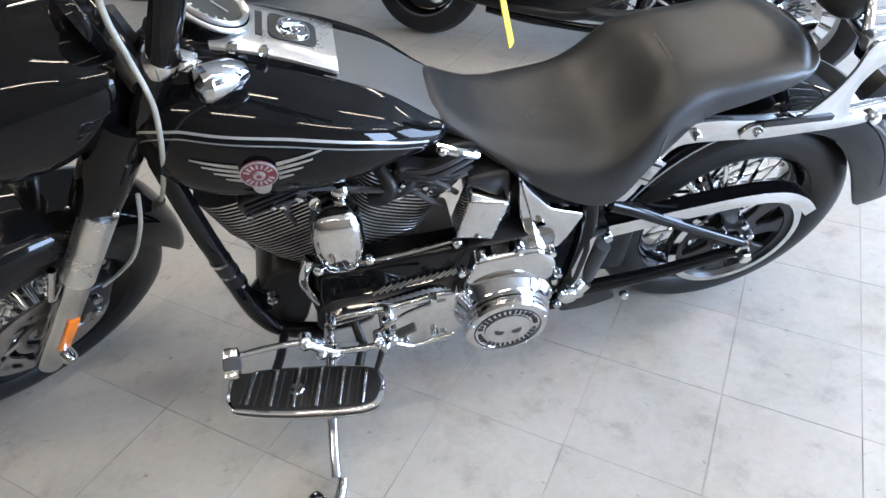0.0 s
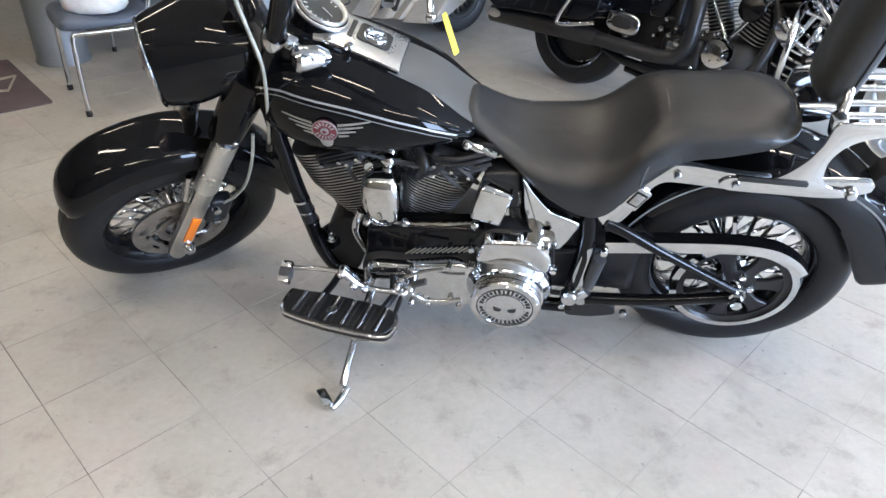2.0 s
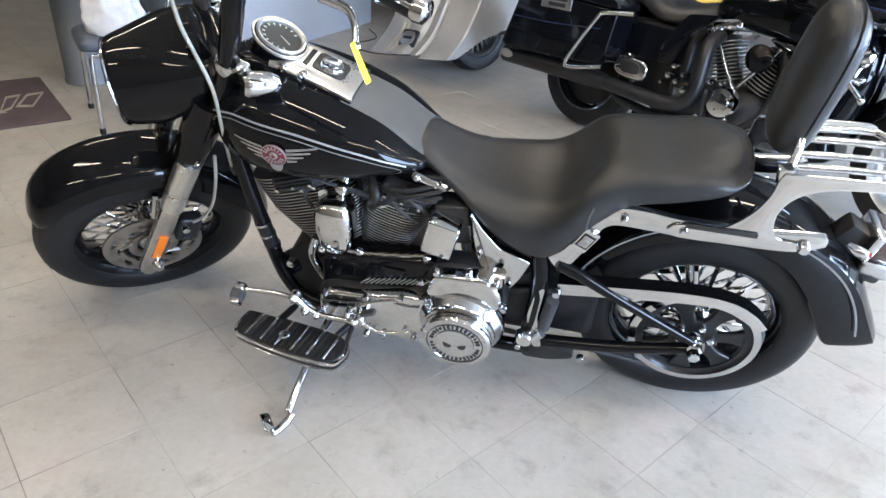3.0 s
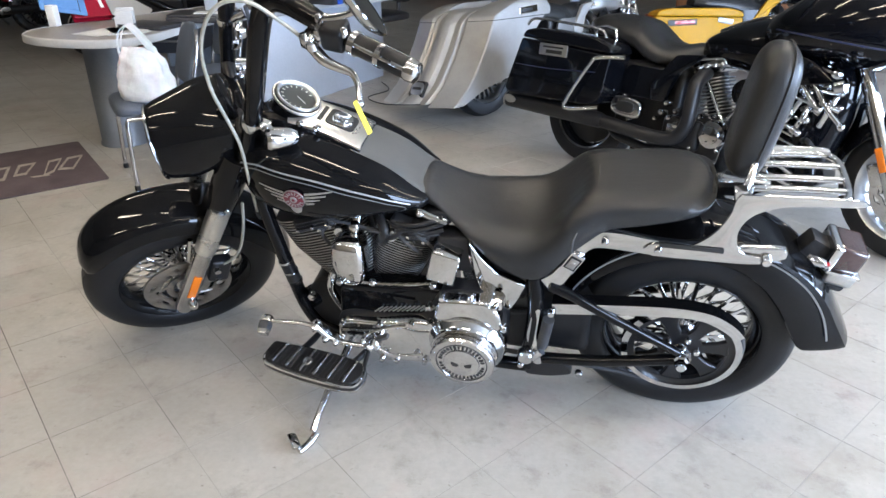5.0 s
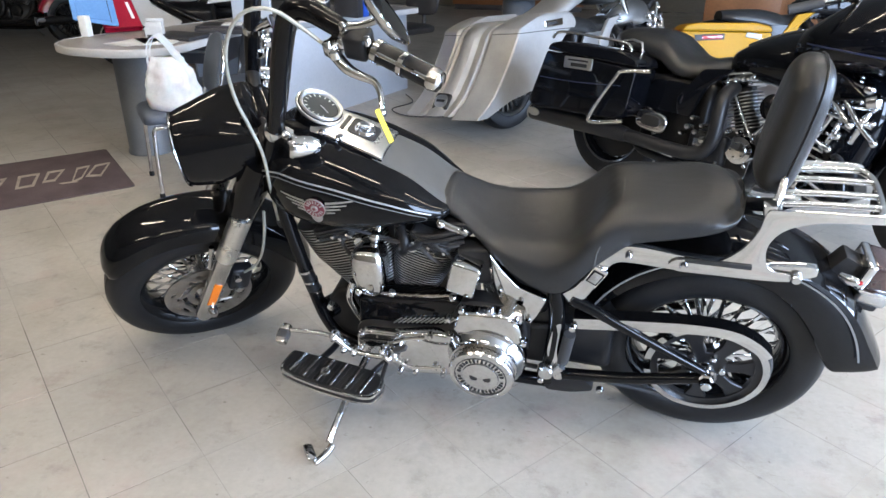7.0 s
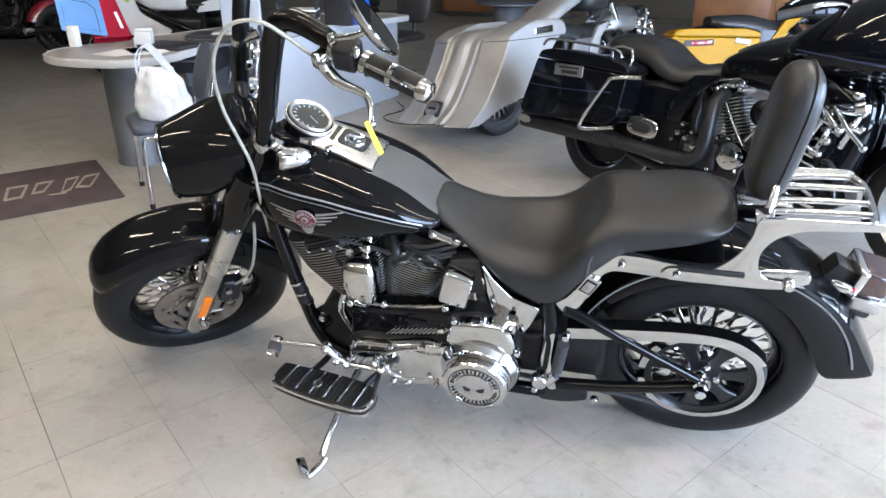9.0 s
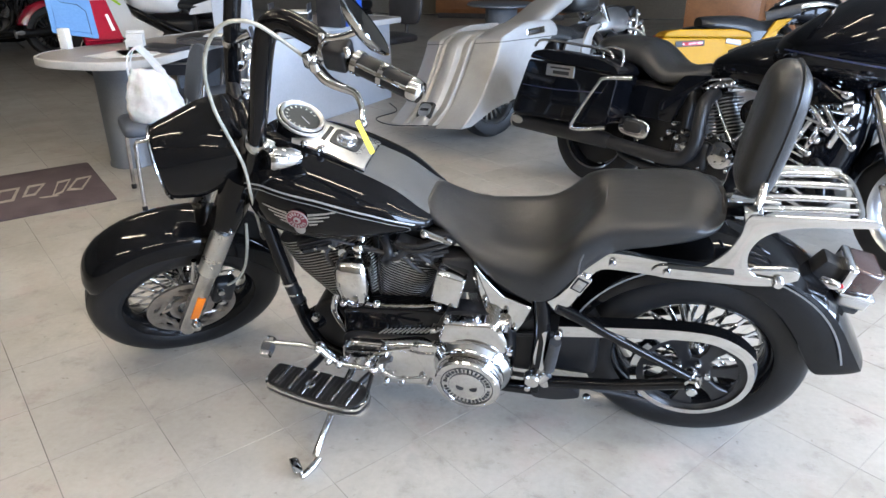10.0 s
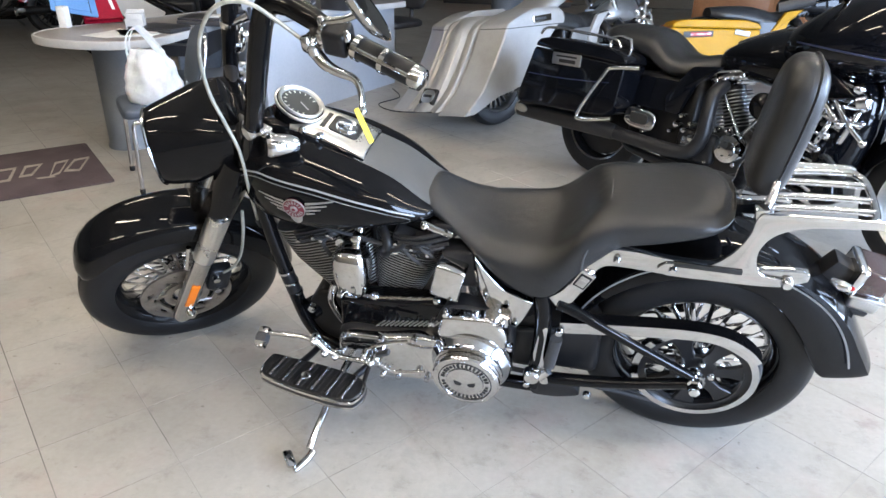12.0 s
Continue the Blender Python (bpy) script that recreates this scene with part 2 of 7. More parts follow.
def floor_material():
    m = material("worn_vinyl_floor_tile", (0.4, 0.37, 0.33), 0.4)
    t, l = m.node_tree, m.node_tree.links
    p = t.nodes["Principled BSDF"]
    geo, info = t.nodes.new("ShaderNodeNewGeometry"), t.nodes.new("ShaderNodeObjectInfo")

    def noise_at(scale, detail, rough=0.6):
        n = t.nodes.new("ShaderNodeTexNoise")
        n.inputs["Scale"].default_value, n.inputs["Detail"].default_value, n.inputs["Roughness"].default_value = scale, detail, rough
        l.new(geo.outputs["Position"], n.inputs["Vector"])
        return n

    def mixed(kind, fac, a, b):
        x = t.nodes.new("ShaderNodeMix")
        x.data_type, x.blend_type = "RGBA", kind
        l.new(fac, x.inputs["Factor"]) if not isinstance(fac, float) else setattr(x.inputs["Factor"], "default_value", fac)
        l.new(a, x.inputs[6])
        l.new(b, x.inputs[7])
        return x.outputs[2]

    def streaks(scale, stretch, turn, detail=4):
        n = t.nodes.new("ShaderNodeTexNoise")
        n.inputs["Scale"].default_value, n.inputs["Detail"].default_value, n.inputs["Roughness"].default_value = scale, detail, 0.65
        q = t.nodes.new("ShaderNodeMapping")
        q.inputs["Scale"].default_value, q.inputs["Rotation"].default_value = stretch, (0, 0, radians(turn))
        l.new(geo.outputs["Position"], q.inputs["Vector"])
        l.new(q.outputs["Vector"], n.inputs["Vector"])
        return n

    def tint(c):
        n = t.nodes.new("ShaderNodeRGB")
        n.outputs[0].default_value = (*c, 1)
        return n.outputs[0]

    base = ramp(m, noise_at(0.9, 6).outputs[0], [(0.32, (0.35, 0.328, 0.288)), (0.68, (0.5, 0.48, 0.435))])
    fine = ramp(m, noise_at(45, 4).outputs[0], [(0.3, (0.82, 0.81, 0.8)), (0.7, (1, 1, 1))])
    tone = ramp(m, info.outputs["Random"], [(0.0, (0.94, 0.937, 0.93)), (0.5, (0.98, 0.978, 0.975)), (1.0, (1, 1, 1))])
    col = mixed("MULTIPLY", 0.55, base.outputs[0], fine.outputs[0])
    col = mixed("MULTIPLY", 1.0, col, tone.outputs[0])
    # broad brownish dirt, then trodden scuffs, rubbed streaks and dark specks
    dirt = ramp(m, noise_at(2.3, 7, 0.68).outputs[0], [(0.5, (0, 0, 0)), (0.72, (0.46, 0.46, 0.46))])
    col = mixed("MIX", dirt.outputs[0], col, tint((0.25, 0.215, 0.17)))
    rosy = ramp(m, noise_at(3.7, 4).outputs[0], [(0.54, (0, 0, 0)), (0.72, (0.42, 0.42, 0.42))])
    col = mixed("MIX", rosy.outputs[0], col, tint((0.4, 0.3, 0.27)))
    scuff = ramp(m, noise_at(9, 9, 0.75).outputs[0], [(0.54, (0, 0, 0)), (0.76, (0.62, 0.62, 0.62))])
    col = mixed("MIX", scuff.outputs[0], col, tint((0.17, 0.15, 0.135)))
    for turn, cut in ((25, 0.665), (-48, 0.68), (80, 0.69)):
        rub = ramp(m, streaks(6.0, (1.0, 6.5, 1.0), turn).outputs[0], [(cut, (0, 0, 0)), (cut + 0.07, (0.38, 0.38, 0.38))])
        col = mixed("MIX", rub.outputs[0], col, tint((0.14, 0.125, 0.11)))
    pale = ramp(m, streaks(4.0, (1.0, 9.0, 1.0), 12).outputs[0], [(0.66, (0, 0, 0)), (0.8, (0.3, 0.3, 0.3))])
    col = mixed("MIX", pale.outputs[0], col, tint((0.58, 0.57, 0.54)))
    smudge = ramp(m, noise_at(1.6, 8, 0.7).outputs[0], [(0.6, (0, 0, 0)), (0.75, (0.42, 0.42, 0.42))])
    col = mixed("MIX", smudge.outputs[0], col, tint((0.13, 0.125, 0.12)))
    speck = ramp(m, noise_at(22, 3).outputs[0], [(0.68, (0, 0, 0)), (0.74, (0.62, 0.62, 0.62))])
    col = mixed("MIX", speck.outputs[0], col, tint((0.15, 0.13, 0.115)))
    l.new(col, p.inputs["Base Color"])
    l.new(ramp(m, noise_at(5, 6).outputs[0], [(0.3, (0.3,) * 3), (0.7, (0.52,) * 3)]).outputs[0], p.inputs["Roughness"])
    bp = t.nodes.new("ShaderNodeBump")
    bp.inputs["Strength"].default_value, bp.inputs["Distance"].default_value = 0.12, 0.002
    l.new(noise_at(30, 5).outputs[0], bp.inputs["Height"])
    l.new(bp.outputs[0], p.inputs["Normal"])
    return m


M["floor"] = floor_material()


# ---------------------------------------------------------------- mesh tools
def V(*a):
    return Vector(a)


def mesh_of(bm, name, mat, sharp=40):
    bmesh.ops.recalc_face_normals(bm, faces=bm.faces)
    me = bpy.data.meshes.new(name)
    bm.to_mesh(me)
    bm.free()
    me.polygons.foreach_set("use_smooth", [True] * len(me.polygons))
    me.set_sharp_from_angle(angle=radians(sharp))
    me.materials.append(M[mat] if isinstance(mat, str) else mat)
    return me


def part(name, bm, mat, parent, label="", m=None, sharp=40):
    """One mesh object under a thing or under a part."""
    ob = new(name, mesh_of(bm, name, mat, sharp))
    ob.parent = parent
    if m is not None:
        ob.matrix_local = m
    if label:
        ob["label"] = label
    return ob


def share(src, name, parent, m):
    ob = new(name, src.data)
    ob.parent = parent
    ob.matrix_local = m
    return ob


def thing(name, m, label, category, group="", kind=""):
    ob = new(name)
    ob.empty_display_size = 0.1
    ob.matrix_world = m
    return tagged(ob, label, category, group, kind)


def solid(name, bm, mat, label, category, kind="", group="", m=None, sharp=40):
    ob = new(name, mesh_of(bm, name, mat, sharp))
    if m is not None:
        ob.matrix_world = m
    return tagged(ob, label, category, group, kind)


def skin(bm, rings, closed=True, caps=True, loop=False):
    """Skins rings of points, each a closed loop, in order."""
    rows = [[bm.verts.new(p) for p in ring] for ring in rings]
    pairs = list(zip(rows, rows[1:])) + ([(rows[-1], rows[0])] if loop else [])
    for a, b in pairs:
        n = len(a)
        for i in range(n if closed else n - 1):
            j = (i + 1) % n
            bm.faces.new((a[i], a[j], b[j], b[i]))
    if caps and closed and not loop:
        bm.faces.new(rows[0][::-1])
        bm.faces.new(rows[-1])
    return bm


def spline(pts, per=6, closed=False):
    """A smooth line through the points."""
    P = [Vector(p) for p in pts]
    n, out = len(P), []
    for i in range(n if closed else n - 1):
        if closed:
            a, b, c, d = P[i - 1], P[i], P[(i + 1) % n], P[(i + 2) % n]
        else:
            a, b, c, d = P[max(i - 1, 0)], P[i], P[i + 1], P[min(i + 2, n - 1)]
        for k in range(per):
            u = k / per
            out.append(0.5 * (2 * b + (c - a) * u + (2 * a - 5 * b + 4 * c - d) * u * u + (3 * b - 3 * c + d - a) * u**3))
    return out if closed else out + [P[-1]]


def tube(bm, pts, r, seg=12, smooth=6, loop=False):
    """A round bar along a smooth line; r is one radius, or one for each given point."""
    P = spline(pts, smooth, loop) if smooth else [Vector(p) for p in pts]
    if isinstance(r, (int, float)):
        rad = [r] * len(P)
    else:
        rad = [float(q) for q in np.interp(np.linspace(0, len(r) - 1, len(P)), range(len(r)), r)]
    rings, up = [], Vector((0.13, 0.31, 0.94))
    for i, p in enumerate(P):
        a = P[i - 1] if (i or loop) else P[i]
        b = P[(i + 1) % len(P)] if (i < len(P) - 1 or loop) else P[i]
        t = (b - a).normalized()
        s = up - up.dot(t) * t
        if s.length < 1e-3:
            s = t.orthogonal()
        s.normalize()
        up = s
        q = t.cross(s)
        rings.append([p + rad[i] * (math.cos(w) * s + math.sin(w) * q) for w in [2 * math.pi * k / seg for k in range(seg)]])
    return skin(bm, rings, True, True, loop)


def lathe(bm, prof, m, seg=48, arc=None, closed=False):
    """Turns a profile of (radius, height) round the z axis of the pose m."""
    lo, hi = arc or (0, 360)
    full = arc is None
    n = seg if full else seg + 1
    rings = []
    for k in range(n):
        w = radians(lo + (hi - lo) * k / seg)
        rings.append([m @ V(r * math.cos(w), r * math.sin(w), h) for r, h in prof])
    return skin(bm, rings, closed, closed and not full, full)


def plate(bm, outline, thick, m, bevel=0.0, seg=2):
    """A flat plate from an outline in the xy plane of the pose m, its back at z = 0."""
    tmp = bmesh.new()
    f = tmp.faces.new([tmp.verts.new((x, y, 0)) for x, y in outline])
    r = bmesh.ops.extrude_face_region(tmp, geom=[f])
    vs = [g for g in r["geom"] if isinstance(g, bmesh.types.BMVert)]
    bmesh.ops.translate(tmp, verts=vs, vec=(0, 0, thick))
    if bevel:
        es = [e for e in tmp.edges if all(v in vs for v in e.verts)]
        bmesh.ops.bevel(tmp, geom=es, offset=bevel, segments=seg, affect="EDGES", profile=0.6)
    pour(bm, tmp, m)
    return bm


def box(bm, sx, sy, sz, m, bevel=0.004, seg=2):
    tmp = bmesh.new()
    bmesh.ops.create_cube(tmp, size=1)
    bmesh.ops.scale(tmp, vec=(sx, sy, sz), verts=tmp.verts)
    if bevel:
        bmesh.ops.bevel(tmp, geom=list(tmp.edges), offset=bevel, segments=seg, affect="EDGES", profile=0.6)
    pour(bm, tmp, m)
    return bm


def pour(bm, tmp, m):
    at = {v: bm.verts.new(m @ v.co) for v in tmp.verts}
    for f in tmp.faces:
        bm.faces.new([at[v] for v in f.verts])
    tmp.free()


def rod(bm, a, b, r, seg=12):
    return tube(bm, [a, b], r, seg, 0)


def ball(bm, r, m, seg=16):
    prof = [(max(1e-4, r * math.sin(w)), -r * math.cos(w)) for w in [math.pi * k / 10 for k in range(11)]]
    return lathe(bm, prof, m, seg)


def rounded(outline, r=0.02, n=4):
    """Rounds the corners of an outline."""
    P, out = [Vector((*p, 0)).to_2d() for p in outline], []
    for i, p in enumerate(P):
        a, b = P[i - 1] - p, P[(i + 1) % len(P)] - p
        k = min(r, a.length * 0.45, b.length * 0.45)
        s, e = p + a.normalized() * k, p + b.normalized() * k
        for j in range(n + 1):
            u = j / n
            out.append(tuple((1 - u) ** 2 * s + 2 * u * (1 - u) * p + u * u * e))
    return out


def oval(rx, ry, n=28, power=2.0, cx=0.0, cy=0.0):
    out = []
    for k in range(n):
        c, s = math.cos(2 * math.pi * k / n), math.sin(2 * math.pi * k / n)
        out.append((cx + rx * math.copysign(abs(c) ** (2 / power), c), cy + ry * math.copysign(abs(s) ** (2 / power), s)))
    return out


def B():
    return bmesh.new()


SIDE = pose(0, 0, 0, 90)  # lays an xy outline into the xz plane, thickness towards -y


# ---------------------------------------------------------------- the room
def room():
    x0, x1, y0, y1, h = (ROOM[k] for k in ("x0", "x1", "y0", "y1", "h"))
    t = 0.2

    def wall(name, spans, openings, place, label):
        bm, (a, b) = B(), spans
        cuts = sorted(openings)
        edge = a
        for s, e in cuts + [(b, None)]:
            box(bm, s - edge, t, h, place((edge + s) / 2, h / 2), 0)
            if e is not None:
                box(bm, e - s, t, SILL, place((s + e) / 2, SILL / 2), 0)
                box(bm, e - s, t, h - HEAD_Z, place((s + e) / 2, (h + HEAD_Z) / 2), 0)
                edge = e
        solid(name, bm, "wall", label, "wall", "structure")

    wall("wall_south", (x0, x1), WINDOWS_SOUTH, lambda u, z: pose(u, y0 - t / 2, z), "dull cream painted shop front wall with tall windows")
    wall("wall_north", (x0, x1), [], lambda u, z: pose(u, y1 + t / 2, z), "dull cream painted far showroom wall in shade")
    wall("wall_east", (y0, y1), WINDOWS_EAST, lambda u, z: pose(x1 + t / 2, u, z, 0, 0, 90), "dull cream painted side wall with tall windows")
    wall("wall_west", (y0, y1), [], lambda u, z: pose(x0 - t / 2, u, z, 0, 0, 90), "dull cream painted side wall in shade")
    solid("ceiling", box(B(), x1 - x0 + 0.4, y1 - y0 + 0.4, 0.15, pose((x0 + x1) / 2, (y0 + y1) / 2, h + 0.075), 0), "ceiling", "flat grey showroom ceiling", "ceiling", "structure")
    # the ground outside, so that the windows look out on something
    solid("ground", box(B(), 80, 80, 0.1, pose(0, 0, -0.2), 0), "grout", "plain grey yard outside the showroom", "ground", "structure")
    solid("floor", box(B(), x1 - x0, y1 - y0, 0.1, pose((x0 + x1) / 2, (y0 + y1) / 2, -0.0509), 0), "grout", "beige-grey tiled showroom floor with dark joints", "floor", "structure")
    n = 0
    for axis, spans in ((0, WINDOWS_SOUTH), (1, WINDOWS_EAST)):
        for a, b in spans:
            n += 1
            m = pose((a + b) / 2, y0 - t / 2, (SILL + HEAD_Z) / 2) if axis == 0 else pose(x1 + t / 2, (a + b) / 2, (SILL + HEAD_Z) / 2, 0, 0, 90)
            w = thing(f"window_{n}", m, "tall metal-framed shop window", "window", "", "structure")
            bm, W, H = B(), b - a, HEAD_Z - SILL
            for sx in (-1, 0, 1):
                box(bm, 0.05, 0.07, H, pose(sx * (W / 2 - 0.025), 0, 0), 0.004)
            for sz in (-1, 1):
                box(bm, W, 0.068, 0.05, pose(0, 0, sz * (H / 2 - 0.025)), 0.004)
            part("window_frame", bm, "frame_alu", w)
    # rows of fluorescent battens under the ceiling
    src = None
    for ix in range(4):
        for iy in range(3):
            m = pose(-3.1 + 2.5 * ix + 0.5 * (iy % 2), -2.8 + 2.0 * iy, h - 0.28, 0, 0, 90)
            if src is None:
                src = thing("ceiling_light", m, "single-tube fluorescent ceiling light, switched on", "ceiling light", "rows of ceiling lights")
                part("housing", box(B(), 0.12, 1.54, 0.06, pose(0, 0, 0.06), 0.006), "edge_band", src)
                part("lamp_tube", rod(B(), (0, -0.74, 0.0), (0, 0.74, 0.0), 0.019), "tube_glass", src)
                part("hanger", rod(B(), (0, 0.5, 0.09), (0, 0.5, 0.28), 0.006, 6), "alu", src)
                part("hanger", rod(B(), (0, -0.5, 0.09), (0, -0.5, 0.28), 0.006, 6), "alu", src)
            else:
                copy_thing(src, m)


room()


# ---------------------------------------------------------------- the black cruiser
WHEEL_R = 0.322


def slotted_ring(bm, m, lo, hi, z, d, n=54):
    """A brake disc with curved slots, one joined mesh of two faced rings and bridges."""
    radii = [lo, lo + (hi - lo) * 0.3, lo + (hi - lo) * 0.62, hi]
    top = [[bm.verts.new(m @ V(r * math.cos(2 * math.pi * (k + 1.6 * j) / n), r * math.sin(2 * math.pi * (k + 1.6 * j) / n), z + d)) for k in range(n)] for j, r in enumerate(radii)]
    low = [[bm.verts.new(m @ V(r * math.cos(2 * math.pi * (k + 1.6 * j) / n), r * math.sin(2 * math.pi * (k + 1.6 * j) / n), z - d)) for k in range(n)] for j, r in enumerate(radii)]
    keep = lambda j, k: not (j == 1 and k % 9 in (1, 2)) and not (j == 0 and k % 9 in (5, 6))
    for j in range(3):
        for k in range(n):
            q = (k + 1) % n
            if keep(j, k):
                bm.faces.new((top[j][k], top[j][q], top[j + 1][q], top[j + 1][k]))
                bm.faces.new((low[j][k], low[j + 1][k], low[j + 1][q], low[j][q]))
    for k in range(n):
        q = (k + 1) % n
        bm.faces.new((top[3][k], top[3][q], low[3][q], low[3][k]))
        if keep(0, k):
            bm.faces.new((top[0][k], low[0][k], low[0][q], top[0][q]))


def wheel_parts(wheel, m, width, disc=None, blades=40, wall_mat="rubber"):
    """Tyre, rim, hub and blade spokes round the z axis of the pose m, under the part wheel."""
    s, R = width / 0.146, WHEEL_R
    prof = [(0.214, -0.052), (0.222, -0.066), (0.245, -0.0735), (0.265, -0.075), (0.287, -0.072), (0.303, -0.063), (0.313, -0.048), (0.319, -0.028),
            (0.3205, -0.024), (0.3165, -0.0225), (0.3165, -0.0185), (0.3212, -0.017), (0.322, 0.0), (0.3212, 0.017), (0.3165, 0.0185), (0.3165, 0.0225),
            (0.3205, 0.024), (0.319, 0.028), (0.313, 0.048), (0.303, 0.063), (0.287, 0.072), (0.265, 0.075), (0.245, 0.0735), (0.222, 0.066), (0.214, 0.052)]
    part("tyre", lathe(B(), [(r, h * s) for r, h in prof], m, 72, None, True), "rubber", wheel, "worn black road tyre", None, 50)
    rim = [(0.216, -0.056), (0.222, -0.06), (0.218, -0.063), (0.208, -0.055), (0.198, -0.036), (0.19, -0.02), (0.19, 0.02), (0.198, 0.036), (0.208, 0.055), (0.218, 0.063), (0.222, 0.06), (0.216, 0.056)]
    part("rim", lathe(B(), [(r, h * s) for r, h in rim], m, 60, None, True), "paint", wheel, "gloss black rim")
    part("hub", lathe(B(), [(0.001, -0.075), (0.03, -0.075), (0.05, -0.06), (0.05, -0.045), (0.034, -0.035), (0.034, 0.035), (0.05, 0.045), (0.05, 0.06), (0.03, 0.075), (0.001, 0.075)], m, 28), "chrome_worn", wheel)
    first = None
    for k in range(blades):
        w, side = 360 * k / blades, 1 if k % 2 else -1
        at = m @ pose(0, 0, 0, 0, 0, w) @ pose(0.123, 0, side * 0.024, 0, side * 14, side * 3)
        if first is None:
            first = part("spoke", box(B(), 0.165, 0.0125, 0.005, pose(0, 0, 0), 0.0018, 1), "chrome", wheel, "chromed blade spoke", at)
        else:
            share(first, "spoke", wheel, at)
    if disc:
        r, z = disc
        bm = B()
        slotted_ring(bm, m, r * 0.62, r, z, 0.004)
        part("brake_disc", bm, "steel", wheel, "slotted steel brake disc")
        bm = B()
        lathe(bm, [(r * 0.34, z - 0.003), (r * 0.5, z - 0.003), (r * 0.5, z + 0.003), (r * 0.34, z + 0.003)], m, 40, None, True)
        for k in range(5):
            tube(bm, [m @ pose(0, 0, 0, 0, 0, 72 * k) @ V(r * 0.45, 0, z), m @ pose(0, 0, 0, 0, 0, 72 * k + 14) @ V(r * 0.56, 0, z), m @ pose(0, 0, 0, 0, 0, 72 * k + 20) @ V(r * 0.66, 0, z)], 0.006, 8, 3)
        part("disc_carrier", bm, "steel", wheel)


def arch(bm, m, sections, half, n=14, shell=0.004):
    """A mudguard: sections of (angle, crown radius, edge radius, half width) round the y axis of m, angle from +x over +z."""
    rings = []
    for ang, rc, re, hw in sections:
        w = radians(ang)
        c, s = math.cos(w), math.sin(w)
        outer, inner = [], []
        drop = rc - re
        for k in range(n + 1):
            u = -1 + 2 * k / n
            if abs(u) > 0.55:
                f = (abs(u) - 0.55) / 0.45
                y, r = math.copysign(hw * (0.86 + 0.14 * math.sin(f * math.pi / 2)), u), rc - 0.16 * 0.1 - (drop - 0.016) * f**1.3
            else:
                y, r = u / 0.55 * hw * 0.86, rc - 0.016 * (abs(u) / 0.55) ** 3
            outer.append(m @ V(r * c, y, r * s))
            inner.append(m @ V((r - shell) * c, y * (1 - shell / hw), (r - shell) * s))
        rings.append(outer + inner[::-1])
    return skin(bm, rings)


def loft_x(bm, rows, power=2.5, n=28, low=0.35):
    """Rounded sections along x: (x, half width, bottom, top). low: how high up the section is widest."""
    rings = []
    for x, w, zb, zt in rows:
        zc = zb + (zt - zb) * low
        ring = []
        for k in range(n):
            c, s = math.cos(2 * math.pi * k / n), math.sin(2 * math.pi * k / n)
            y = w * math.copysign(abs(c) ** (2 / power), c)
            z = zc + (zt - zc if s > 0 else zc - zb) * math.copysign(abs(s) ** (2 / power), s)
            ring.append(V(x, y, z))
        rings.append(ring)
    return skin(bm, rings)


def smooth_rows(rows, per=4):
    """More sections between the given ones, on smooth curves."""
    a = np.array(rows, float)
    out = []
    for i in range(len(a) - 1):
        p0, p1, p2, p3 = a[max(i - 1, 0)], a[i], a[i + 1], a[min(i + 2, len(a) - 1)]
        for k in range(per):
            u = k / per
            out.append(0.5 * (2 * p1 + (p2 - p0) * u + (2 * p0 - 5 * p1 + 4 * p2 - p3) * u * u + (3 * p1 - 3 * p2 + p3 - p0) * u**3))
    return [tuple(float(v) for v in r) for r in out] + [tuple(float(v) for v in a[-1])]


TANK = smooth_rows([(-0.475, 0.03, 0.80, 0.86), (-0.455, 0.095, 0.745, 0.9), (-0.42, 0.145, 0.705, 0.925), (-0.36, 0.18, 0.685, 0.94), (-0.28, 0.2, 0.68, 0.935), (-0.19, 0.202, 0.683, 0.912),
                    (-0.1, 0.19, 0.695, 0.878), (-0.02, 0.162, 0.712, 0.842), (0.05, 0.125, 0.722, 0.79), (0.084, 0.095, 0.73, 0.769), (0.097, 0.03, 0.742, 0.754)])
TANK_LOW = 0.42


def tank_side(x, z, out=0.0):
    """The half width of the tank at x and z."""
    k = min(range(len(TANK)), key=lambda i: abs(TANK[i][0] - x))
    j = min(k + 1, len(TANK) - 1) if x > TANK[k][0] else max(k - 1, 0)
    f = 0 if j == k else (x - TANK[k][0]) / (TANK[j][0] - TANK[k][0])
    _, w, zb, zt = [p + (q - p) * f for p, q in zip(TANK[k], TANK[j])]
    zc = zb + (zt - zb) * TANK_LOW
    s = (z - zc) / (zt - zc) if z > zc else (zc - z) / (zc - zb)
    return w * max(0.0, 1 - min(1.0, abs(s)) ** 2.5) ** (1 / 2.5) + out


def tank_top(x, y, out=0.0):
    k = min(range(len(TANK)), key=lambda i: abs(TANK[i][0] - x))
    j = min(k + 1, len(TANK) - 1) if x > TANK[k][0] else max(k - 1, 0)
    f = 0 if j == k else (x - TANK[k][0]) / (TANK[j][0] - TANK[k][0])
    _, w, zb, zt = [p + (q - p) * f for p, q in zip(TANK[k], TANK[j])]
    zc = zb + (zt - zb) * TANK_LOW
    return zc + (zt - zc) * max(0.0, 1 - min(1.0, abs(y) / w) ** 2.5) ** (1 / 2.5) + out


